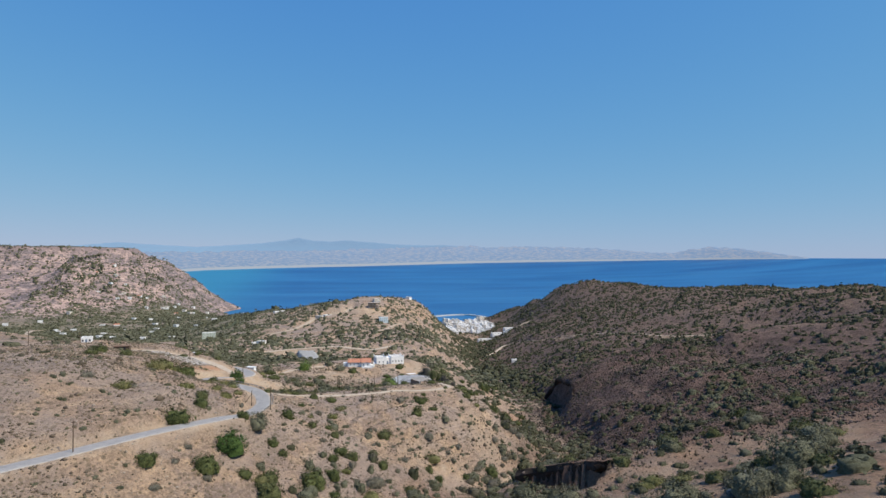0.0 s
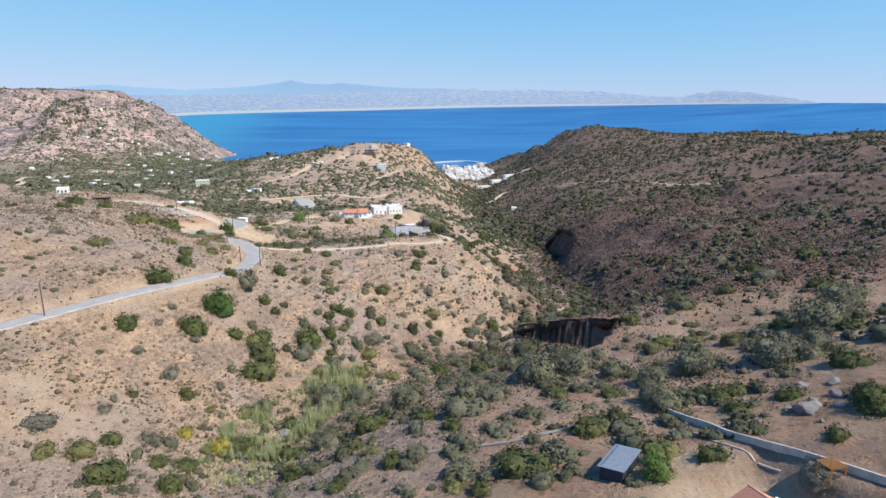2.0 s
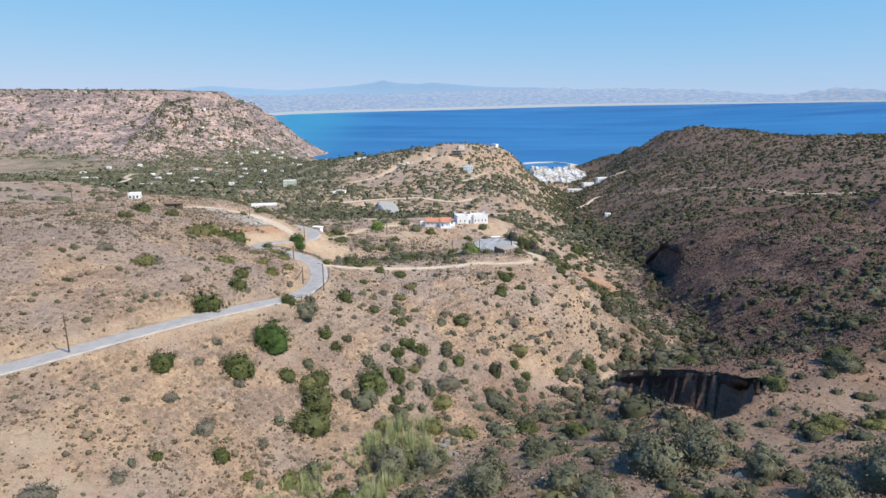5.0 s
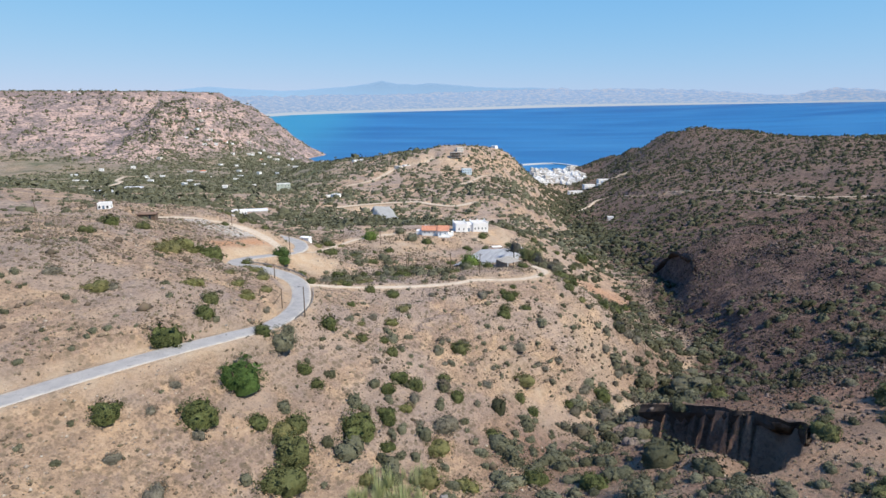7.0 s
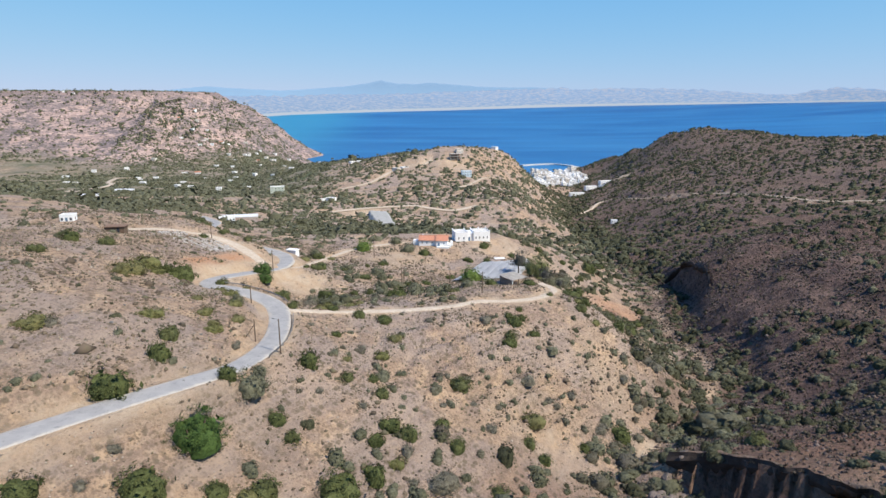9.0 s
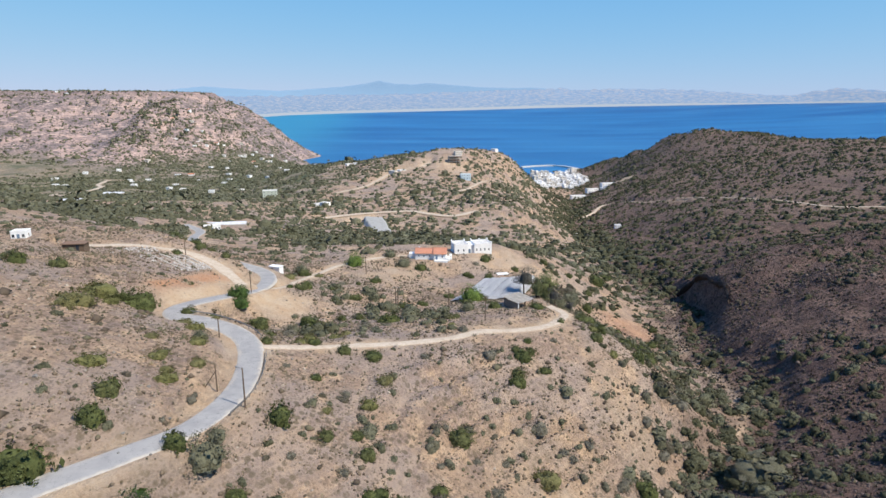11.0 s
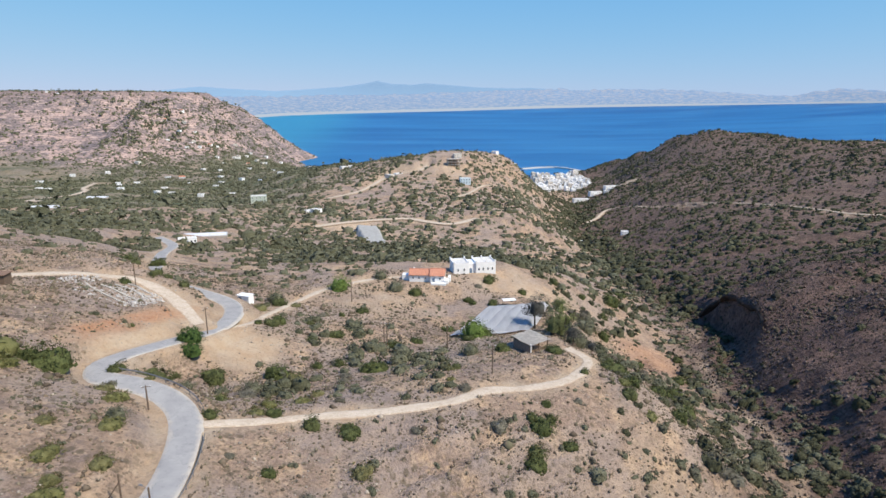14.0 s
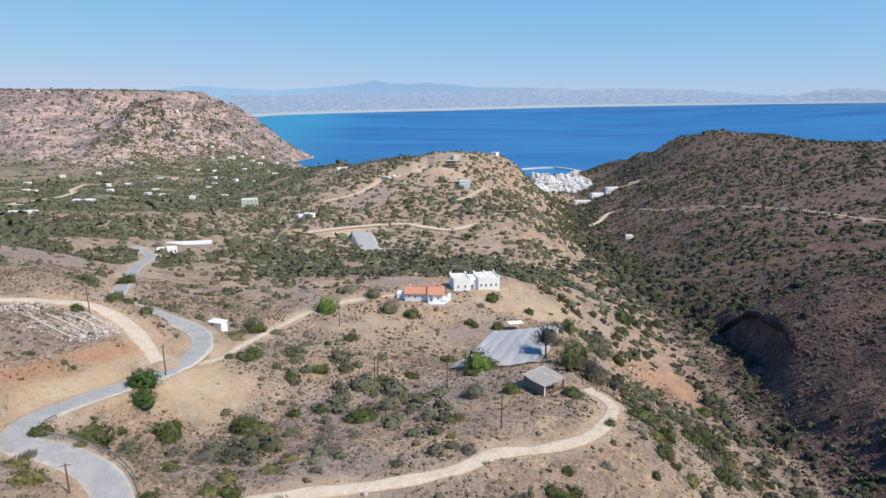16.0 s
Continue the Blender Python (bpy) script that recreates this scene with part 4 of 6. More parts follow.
EVERGREEN_C = [(18.9, 265.4, 2.2), (11.5, 268.4, 1.8), (32.0, 287.4, 2.4), (19.1, 290.3, 2.6), (49.2, 312.8, 2.8), (61.6, 314.4, 2.4), (-37.5, 228.7, 1.5), (-30.1, 239.2, 1.3), (-24.6, 243.7, 2.0), (-46.0, 219.9, 2.6), (-50.2, 243.0, 2.7), (-49.3, 217.9, 1.4), (-61.8, 170.8, 2.2), (-59.9, 177.7, 4.9), (-56.9, 183.6, 1.7), (-41.6, 168.1, 1.4), (-36.6, 189.7, 3.6), (-29.2, 197.0, 1.7), (-24.0, 199.6, 2.0), (-29.3, 161.4, 1.8), (4.0, 188.5, 1.6), (21.7, 172.8, 1.4), (18.0, 167.8, 1.5), (22.2, 168.5, 1.8), (-79.7, 233.4, 2.0), (-89.0, 226.5, 1.6), (-70.7, 193.5, 1.0), (33.5, 190.0, 1.4), (45.7, 213.5, 2.3), (45.0, 200.3, 2.4)]
EVERGREEN_D = [(44.4, 189.2, 2.4), (57.6, 208.5, 2.6), (95.0, 285.7, 2.9), (74.3, 269.7, 2.9), (85.8, 260.4, 3.2), (63.5, 203.8, 3.5), (47.5, 12.6, 2.7), (20.8, 18.7, 4.8), (35.1, 29.1, 3.3), (42.2, 32.0, 2.8), (60.4, 25.7, 3.3), (61.2, 32.9, 3.0), (93.8, 103.7, 4.9), (110.9, 108.1, 3.6), (74.0, 13.0, 4.1), (132.3, 92.7, 5.1), (85.5, 30.1, 4.8), (-50.5, 61.9, 1.5), (-41.5, 67.6, 2.1), (-49.8, 47.2, 2.5), (-47.2, 37.4, 4.4), (-27.2, 56.2, 3.9), (-36.9, 45.9, 2.7), (-41.3, 45.2, 2.4), (-37.3, 38.9, 2.6), (-20.0, 67.3, 2.8), (-1.1, 54.2, 4.7), (1.5, 30.5, 2.8), (-4.7, 43.6, 2.7)]
EVERGREEN_E = [(13.1, 39.1, 2.6), (29.9, 94.7, 3.6), (19.1, 98.9, 3.3), (71.4, 91.3, 3.7), (35.7, 47.2, 2.6), (-16.1, 40.8, 3.0), (68.8, 128.8, 4.0), (44.6, 146.0, 3.4), (188.8, 168.3, 6.3), (149.4, 148.9, 5.0), (98.2, 64.0, 3.8), (102.5, 47.9, 4.4), (64.0, 9.0, 2.4), (83.4, 61.1, 3.6), (8.7, 47.4, 2.8), (-7.3, 27.8, 2.4), (13.5, 15.1, 2.3)]
BROAD = [(-32.1, 94.2, 3.6), (-60.7, 127.0, 3.3), (-52.9, 135.9, 2.4), (-48.4, 128.3, 2.3), (-50.0, 146.5, 2.9), (-74.5, 112.2, 3.5), (-77.8, 152.1, 5.0), (20.9, 137.3, 3.6), (-11.7, 148.1, 2.5), (-46.1, 136.7, 2.1), (-57.5, 143.2, 1.8), (-14.1, 137.9, 2.4), (-21.3, 133.1, 1.4), (-79.2, 162.7, 5.2), (-74.1, 158.9, 2.6), (-53.8, 234.2, 2.7), (-54.2, 168.2, 1.3), (-32.6, 188.9, 2.8), (-26.0, 169.6, 2.2), (-24.4, 174.0, 2.0), (-31.8, 166.1, 2.3), (2.8, 181.3, 1.1), (45.6, 180.4, 1.9), (42.8, 18.8, 4.3), (10.2, 18.6, 2.7), (70.4, 71.9, 3.3), (-57.6, 40.4, 2.6), (-53.1, 42.9, 3.4), (-36.6, 66.3, 1.9), (10.1, 73.3, 2.8)]
BROAD_B = [(-30.2, 69.0, 2.8), (79.0, 70.1, 3.1), (-3.4, 95.6, 3.9), (4.4, 95.7, 3.2), (-15.3, 90.4, 2.5)]
OLIVE = [(-35.7, 112.4, 4.1), (-35.2, 116.0, 2.3), (8.2, 204.7, 2.8), (-15.6, 269.8, 3.7), (-53.2, 179.9, 2.3), (51.4, 37.9, 4.0), (22.4, 14.2, 2.1), (66.7, 49.5, 5.3), (36.1, 62.2, 6.1), (50.0, 76.5, 4.5), (79.8, 43.1, 5.8), (85.1, 40.9, 4.0), (99.6, 56.1, 7.6), (137.2, 124.6, 5.8), (19.1, 58.3, 3.8), (-11.9, 79.2, 5.6), (-9.4, 58.5, 4.4), (6.6, 61.7, 4.4), (5.4, 29.8, 2.6), (23.4, 51.9, 3.9), (51.7, 57.7, 3.5), (35.7, 85.5, 4.0), (117.0, 68.8, 5.8), (-3.6, 81.2, 4.5), (2.6, 61.3, 3.6)]
DRY = [(-72.1, 113.1, 2.0), (-16.4, 120.5, 1.4), (10.7, 128.7, 1.8), (-0.4, 109.8, 4.1), (-7.0, 113.4, 2.1), (-5.6, 107.8, 1.6), (0.1, 129.5, 1.1), (7.0, 135.0, 1.3), (12.7, 137.4, 1.4), (5.5, 141.3, 1.9), (0.8, 139.1, 1.2), (38.7, 144.6, 2.4), (59.9, 175.0, 2.9), (61.5, 166.6, 2.1), (52.5, 159.0, 2.3), (32.5, 149.6, 1.8), (28.0, 144.9, 1.5), (-31.7, 145.4, 1.1), (-24.7, 119.6, 1.1), (-42.8, 126.8, 1.0), (-50.3, 91.7, 1.8), (-51.5, 84.5, 1.6), (-43.0, 125.3, 1.2), (-44.7, 118.7, 0.9), (-19.1, 140.3, 1.5), (11.7, 164.7, 2.5), (-3.7, 160.6, 1.4), (20.7, 148.4, 2.9), (62.4, 175.4, 3.1), (-38.0, 231.2, 1.5)]
DRY_B = [(14.6, 283.7, 2.0), (-35.7, 237.0, 1.6), (-4.8, 244.8, 1.3), (-38.6, 174.3, 3.0), (-20.5, 182.5, 2.0), (-14.5, 182.8, 1.5), (-32.0, 177.2, 1.9), (-59.8, 164.5, 1.3), (5.6, 176.2, 1.8), (28.8, 176.4, 1.3), (56.1, 2.6, 3.1), (-60.6, 46.8, 3.4), (-46.0, 72.3, 3.1), (-53.4, 54.9, 1.8), (-36.3, 74.8, 2.0), (-53.0, 74.2, 1.9), (-44.1, 51.4, 3.0), (83.0, 54.7, 2.9), (71.5, 27.6, 2.8)]
TALL = [(31.5, 219.3, 3.7), (47.0, 285.9, 3.7)]
BRIGHT = [(-35.1, 265.5, 3.9)]
PINE = [(30.1, 239.0, 4.2), (36.8, 218.0, 2.6), (40.7, 212.5, 2.0)]
YELLOW = [(-39.2, 56.2, 2.1), (-33.0, 55.2, 3.1)]
OLIVE_MORE = [(-10.1, 202.8, 3.5), (-38.5, 177.5, 2.7), (56.1, 280.0, 5.8), (38.9, 223.2, 4.5), (67.9, 233.0, 3.8), (-22.4, 282.7, 3.1), (-52.0, 245.2, 2.9), (-50.1, 148.7, 2.2), (45.9, 66.5, 5.6), (37.2, 67.4, 5.8), (56.2, 48.3, 4.6), (51.3, 33.5, 4.3), (69.6, 54.0, 4.4), (88.9, 43.1, 4.5), (106.8, 58.7, 5.8), (7.1, 70.2, 5.0), (-10.6, 53.1, 3.7), (90.1, 96.5, 4.3)]
BRIGHT_MORE = [(38.2, 11.2, 2.9), (40.2, 15.0, 2.4), (10.4, 229.7, 4.5)]
BROAD_MORE = [(2.9, 187.6, 1.8), (-32.6, 161.5, 2.2), (-42.1, 169.8, 1.9), (41.7, 188.0, 2.1), (-44.6, 242.1, 2.1), (-54.7, 156.5, 2.5), (-58.8, 159.9, 2.2), (-8.8, 110.4, 2.4), (-1.8, 103.5, 3.6), (-49.3, 131.0, 1.8), (37.6, 30.1, 3.2), (73.3, 73.1, 3.7), (17.3, 51.2, 4.1), (-1.6, 37.1, 2.6), (85.6, 52.6, 3.7), (129.8, 87.2, 5.0), (130.7, 78.7, 4.5)]
DRY_MORE = [(-20.8, 189.0, 2.0), (-25.4, 200.8, 1.9), (-84.6, 113.4, 2.7), (-43.5, 84.3, 1.9), (40.0, 146.5, 2.6), (50.0, 164.6, 2.8), (26.1, 146.3, 2.2)]
EVERGREEN_MORE = [(-73.5, 229.5, 2.2), (-84, 235, 2.6), (-92, 239.5, 2.2), (-97, 244, 2.9), (80.2, 333.6, 5.7), (41.3, 196.9, 3.8), (28.4, 202.0, 2.5), (69.2, 223.6, 4.0), (20.4, 292.9, 2.9), (-106.6, 283.5, 3.9), (-87.6, 224.4, 1.9), (63.5, 284.3, 3.8), (10.1, 269.5, 2.0), (-29.0, 90.7, 4.8), (-11.8, 99.5, 2.2), (-30.0, 84.6, 5.5), (65.0, 33.4, 3.3), (69.8, 25.3, 3.0), (46.4, 45.4, 2.7), (-17.5, 53.1, 3.3), (76.4, 16.8, 3.8)]
TALL_MORE = [(36.6, 230.4, 4.6)]
NAMED = []


def grow(kind, places):
    px_, py_ = np.array([p[0] for p in places]), np.array([p[1] for p in places])
    base = land(px_, py_)
    slopes = np.hypot(land(px_ + 1, py_) - land(px_ - 1, py_), land(px_, py_ + 1) - land(px_, py_ - 1)) / 2
    for (x, y, r), z0, steep in zip(places, base.tolist(), slopes.tolist()):
        k = KINDS[kind]
        src = k[random.randrange(len(k))]
        NAMED.append((x, y, r))
        s = r * random.uniform(1.0, 1.12) * (0.98 if kind == "olive" else 1.0)
        # the first of each source is used where it stands, the rest are copies
        m = pose(x, y, z0 - (0.06 + 0.2 * min(steep, 0.7)) * r, 0, 0, random.uniform(0, 360)) @ Matrix.Diagonal((s, s * random.uniform(0.85, 1.1), s * random.uniform(0.8, 1.05), 1))
        if GROUP.get(kind):
            tagged(src, group=GROUP[kind])
        if src.get("used"):
            copy_thing(src, m @ Matrix.Diagonal((1 / src.scale[0], 1 / src.scale[1], 1 / src.scale[2], 1)))
        else:
            src.matrix_basis = m
            src["used"] = 1


for places in (EVERGREEN, EVERGREEN_B, EVERGREEN_C, EVERGREEN_D, EVERGREEN_E):
    grow("evergreen", places)
for kind, places in (("olive", OLIVE), ("broad", BROAD), ("broad", BROAD_B), ("dry", DRY), ("dry", DRY_B), ("fig", FIG), ("tall", TALL), ("pine", PINE), ("bright", BRIGHT), ("yellow", YELLOW), ("evergreen", EVERGREEN_MORE), ("olive", OLIVE_MORE), ("broad", BROAD_MORE), ("dry", DRY_MORE), ("bright", BRIGHT_MORE), ("tall", TALL_MORE)):
    grow(kind, places)

# ---- scrub that nobody could count ----
scrub = Mat("scrub_leaves", 0.8, 0.12)
t = scrub.attr("tint")["Fac"]
c = scrub.mix(scrub.ramp(t, 0.0, 0.4), (0.048, 0.049, 0.027), (0.103, 0.102, 0.060))
c = scrub.mix(scrub.ramp(t, 0.4, 0.75), c, (0.182, 0.180, 0.118))
c = scrub.mix(scrub.ramp(t, 0.75, 1.0), c, (0.143, 0.119, 0.090))
c = scrub.mix(scrub.ramp(scrub.rand(True), 0.0, 1.0, 0, 0.35), c, (0.041, 0.044, 0.023))
# near-black noise patches put the shade inside the bushes into the colour
c = scrub.mix(scrub.ramp(scrub.noise(2.2, 4, 0.7), 0.47, 0.64, 0, 0.5), c, (0.030, 0.033, 0.016))
scrub.color(c)
scrub.bump(scrub.noise(3.0, 4, 0.7), 0.9, 0.5)
WAY_LINES = [(line, half) for line, half, soft in WAYS]


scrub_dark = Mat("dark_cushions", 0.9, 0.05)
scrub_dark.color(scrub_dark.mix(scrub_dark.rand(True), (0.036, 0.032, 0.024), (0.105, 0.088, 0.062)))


def thicket(x, y):
    """Shrubs per square metre and their usual radius."""
    bed_d = from_line(x, y, np.array(STREAM, float))[0]
    side = stony_at(x, y)
    d = 0.010 + 0.016 * smooth(rough(x, y, 22), 0.0, 0.6)
    r = np.full(x.shape, 0.8)

    def zone_of(m, dens, size):
        d[m] = (dens + 0 * x)[m]
        r[m] = (size + 0 * x)[m]

    clump = smooth(rough(x, y, 30), -0.5, 0.4)
    # the dark hillside, near and far
    zone_of(side > 0.3, 0.012 + 0.034 * clump, 2.0)
    zone_of((y > 330) & (x > 120), 0.021 + 0.024 * clump, 2.1)
    zone_of((x > 110) & (x < 172) & (y > 232) & (y < 335), 0.004 + 0.010 * clump, 1.7)
    zone_of((x > 120) & (x < 240) & (y > 150) & (y <= 232), 0.020 + 0.036 * clump, 2.2)
    # the gorge and the stream
    zone_of((bed_d < np.where((x > 108) & (y > 165) & (y < 335), 14, 30)) & (y > 95) & (y < 1000), 0.070 * np.exp(-(bed_d / 20) ** 2) + 0.018, 2.0 + 0.9 * smooth(y, 300, 420))
    zone_of((bed_d < 16) & (y <= 95) & (y > 0), 0.050, 1.3)
    zone_of((bed_d < np.where(x > 108, 13, 22)) & (y > 138) & (y < 262), 0.080 * np.exp(-(bed_d / 17) ** 2) + 0.026, 2.2)
    # the old grove below the rock face
    zone_of((x > -15) & (x < 125) & (y > 15) & (y < 116) & (bed_d > 8), 0.030 * clump + 0.008 + 0.020 * smooth(y, 58, 72) * (x < 62), 1.9)
    zone_of((x > 58) & (x < 240) & (y > 70) & (y < 142) & (bed_d > 24), 0.004 + 0.012 * clump, 1.8)
    # dry scrub on the terraced face of the spur
    zone_of((x > -25) & (x < 58) & (y > 124) & (y < 170) & (bed_d > 10), 0.016 + 0.030 * smooth(rough(x, y, 14), -0.4, 0.5), 1.0)
    # the hollow between road and spur
    zone_of((x > -52) & (x < 4) & (y > 172) & (y < 236), 0.046 * smooth(rough(x, y, 18), -0.4, 0.25) + 0.006, 2.2)
    # the olive belt behind the houses
    belt = smooth(rough(x, y, 34), -0.7, 0.1)
    zone_of((y > 318) & (y < 430) & (x < 75), 0.085 * belt + 0.010, 2.6)
    zone_of((y >= 430) & (y < 520) & (x < 100), 0.034 * belt + 0.008, 2.2)
    m = (y > 238) & (y < 320) & (x < -20)
    zone_of(m & ((x < -48) | (y > 288)), 0.028, 1.8)
    zone_of((x < -105) & (y > 170) & (y < 330), 0.012, 1.7)
    zone_of((y > 176) & (y < 330) & (x > 40) & (x < 98) & (bed_d > 19), 0.042, 1.8)
    zone_of((x > 70) & (x < 94) & (y > 264) & (y < 294), 0.008, 1.6)
    zone_of((y >= 520) & (x < 130), 0.026 * smooth(rough(x, y, 60), -0.6, 0.3) + 0.008, 2.5)
    # fields and orchards of the plain
    zone_of(green_at(x, y) > 0.3, 0.006 + 0.034 * smooth(parcel_at(x, y), 0.28, 0.6) + 0.012 * smooth(rough(x, y, 20), 0.1, 0.6), 2.7)
    zone_of((y + 0.35 * x > 750) & (x < -400) & (green_at(x, y) < 0.3), 0.0095 * (0.4 + smooth(rough(x, y, 50), -0.3, 0.4)), 2.7)
    d[(bed_d < 2.6) & (y > 190) & (y < 345)] = 0.001
    # bare cuts and yards
    d[bare_at(x, y) > 0.62] = 0.001
    return d, r


_rb = np.random.RandomState(77)
BUSHES = [[bush(_rb, 3, 3, 96) for i in range(7)], [bush(_rb, 2, 3, 50) for i in range(7)], [bush(_rb, 2, 2, 7) for i in range(7)], [bush(_rb, 1, 2, 3) for i in range(7)]]


def scatter(name, label, boxes, seed):
    """Bushes over the land, finer towards the path."""
    rng = np.random.RandomState(seed)
    X = []
    named = np.array(NAMED)
    for x0, x1, y0, y1, most in boxes:
        n = int((x1 - x0) * (y1 - y0) * most)
        x, y = rng.uniform(x0, x1, n), rng.uniform(y0, y1, n)
        d, r = thicket(x, y)
        ok = rng.uniform(0, most, n) < d
        x, y, r = x[ok], y[ok], r[ok]
        ok = np.ones(len(x), bool)
        for line, half in WAY_LINES:
            ok &= from_line(x, y, line)[0] > half + 1.2
        for cx, cy, rx, ry, turn, h in PADS:
            ok &= np.hypot((x - cx) / rx, (y - cy) / ry) > 1.05
        if y0 < 350:
            ok &= (np.hypot(x[:, None] - named[None, :, 0], y[:, None] - named[None, :, 1]) > 0.8 * named[None, :, 2]).all(1)
        x, y, r = x[ok], y[ok], r[ok] * np.exp(rng.normal(0, 0.36, ok.sum()))
        z = land(x, y)
        ok = z > 1.5
        X.append(np.stack([x, y, z, r], -1)[ok])
    X = np.concatenate(X)
    x, y, z, r = X.T
    tint = np.clip(rng.beta(1.6, 2.2, len(x)) + 0.25 * (stony_at(x, y) < 0.3) * (y < 300) * rng.uniform(0, 1, len(x)), 0, 1)
    # paler olives and brooms on the sunny side
    tint = np.where((y < 560) & (x < np.where(y > 318, 75, 130)) & ((y > 318) | ((y > 172) & (x < 4)) | (y < 116)), np.clip(0.28 + 0.62 * tint, 0, 0.78), tint)
    tint = np.where((x > 120) & (y > 250), np.clip(0.04 + 0.5 * tint, 0, 0.9), tint)
    # olives and orchards of the plain and low hills, tint paled for distance haze
    tint = np.where((y >= 520) & (x < 130), np.clip(0.30 + 0.62 * tint, 0, 0.85), tint)
    tint = np.where((x > -25) & (x < 58) & (y > 124) & (y < 170), np.clip(0.45 + 0.6 * tint, 0, 1), tint)
    away = np.hypot(x, y - 60)
    level = (away > 95).astype(int) + (away > 190) + (away > 380)
    kind = rng.randint(0, 7, len(x))
    V, F, Tn, n = [], [], [], 0
    for lv in range(4):
        for k in range(7):
            m = (level == lv) & (kind == k)
            if not m.any():
                continue
            p, f = BUSHES[lv][k]
            a = rng.uniform(0, 6.28, m.sum())
            sx, sy, sz = [r[m] * rng.uniform(lo, hi, m.sum()) for lo, hi in ((0.85, 1.2), (0.8, 1.1), (0.7, 1.1))]
            px, py = p[None, :, 0] * sx[:, None], p[None, :, 1] * sy[:, None]
            q = np.stack([x[m][:, None] + px * np.cos(a)[:, None] - py * np.sin(a)[:, None], y[m][:, None] + px * np.sin(a)[:, None] + py * np.cos(a)[:, None],
                          z[m][:, None] - 0.05 + p[None, :, 2] * sz[:, None]], -1)
            V.append(q.reshape(-1, 3))
            F.append((f[None] + (n + len(p) * np.arange(m.sum()))[:, None, None]).reshape(-1, 4))
            Tn.append(np.repeat(tint[m], len(p)))
            n += len(p) * m.sum()
    ob = new(name, quads(name, np.concatenate(V), np.concatenate(F), scrub.m, np.concatenate(Tn)))
    return tagged(ob, label, "shrubs", kind="stuff")


scatter("scrub_near", "low dry shrubs scattered over the near slopes", [(-260, 260, -20, 340, 0.11), (260, 560, 60, 340, 0.03)], 5)
scatter("scrub_far", "dark shrubs dotted over the far hills", [(100, 620, 340, 1560, 0.056), (-250, 100, 340, 1250, 0.095)], 6)
scatter("orchard_trees", "green orchard and olive trees on the coastal plain", [(-700, -250, 330, 1650, 0.052)], 7)
scatter("mesa_scrub", "dark shrubs dotted over the table mountain", [(-1500, -380, 1150, 1950, 0.014)], 8)


# ---- buildings ----
WHITE = plain("white_plaster", (0.84, 0.83, 0.81), 0.85, 0.2, wear=0.08, scale=0.6)
CREAM = plain("cream_plaster", (0.66, 0.60, 0.52), 0.85, 0.2, wear=0.14, scale=0.6)
PINK = plain("pink_plaster", (0.60, 0.42, 0.33), 0.85, 0.2, wear=0.14, scale=0.6)
CONCRETE = plain("bare_concrete", (0.42, 0.37, 0.32), 0.9, 0.2, wear=0.25, scale=1.2, bump=0.2)
PALE_ROOF = plain("pale_roof", (0.64, 0.61, 0.57), 0.9, 0.2, wear=0.25, scale=0.7)
GLASS = plain("dark_window", (0.045, 0.055, 0.07), 0.25, 0.5, wear=0.3)
SHUTTER = plain("painted_shutter", (0.16, 0.23, 0.32), 0.6, 0.3, wear=0.3)
WOOD = plain("old_wood", (0.17, 0.12, 0.085), 0.9, 0.2, wear=0.4, scale=4, bump=0.3)
ORANGE_WOOD = plain("orange_wood", (0.42, 0.19, 0.05), 0.7, 0.3, wear=0.3, scale=4)
METAL = plain("grey_sheet_metal", (0.27, 0.30, 0.33), 0.5, 0.4, 0.3, wear=0.2, scale=2)
DARK_METAL = plain("dark_painted_sheet", (0.035, 0.045, 0.065), 0.6, 0.3, wear=0.3, scale=2)
STEEL = plain("galvanised_steel", (0.30, 0.29, 0.28), 0.55, 0.4, 0.4, wear=0.4, scale=3)
ROCK = plain("limestone", (0.24, 0.225, 0.205), 0.95, 0.15, wear=0.35, scale=0.7, bump=0.6)
# brown rock, its base colour lowered to deepen the shade under the overhangs
SHADED_ROCK = plain("brown_rock", (0.072, 0.056, 0.047), 0.95, 0.1, wear=0.5, scale=0.5, bump=0.8)
m = Mat("terracotta_tiles", 0.85, 0.2)
c = m.mix(m.ramp(m.noise(2.2, 4), 0.35, 0.7), (0.55, 0.265, 0.175), (0.46, 0.205, 0.13))
c = m.mix(m.ramp(m.noise(12, 3), 0.55, 0.75, 0, 0.5), c, (0.62, 0.30, 0.18))
m.color(c)
TILES = m.m
m = Mat("grey_gravel", 0.95, 0.1)
c = m.mix(m.ramp(m.noise(0.3, 5), 0.35, 0.7), (0.37, 0.36, 0.335), (0.31, 0.30, 0.275))
c = m.mix(m.ramp(m.noise(9, 3), 0.5, 0.8, 0, 0.5), c, (0.44, 0.43, 0.40))
m.color(c).bump(m.noise(6, 4), 0.5, 0.1)
GRAVEL_MAT = m.m
m = Mat("shade_net", 0.8, 0.2)
c = m.mix(m.ramp(m.noise(0.25, 4, 0.6, (3, 0.6, 1)), 0.35, 0.7), (0.60, 0.605, 0.62), (0.53, 0.535, 0.55))
c = m.mix(m.ramp(m.noise(1.5, 4), 0.5, 0.75, 0, 0.4), c, (0.66, 0.655, 0.65))
m.color(c).bump(m.noise(2.5, 3, 0.5, (3, 0.6, 1)), 0.3, 0.15)
NET = m.m


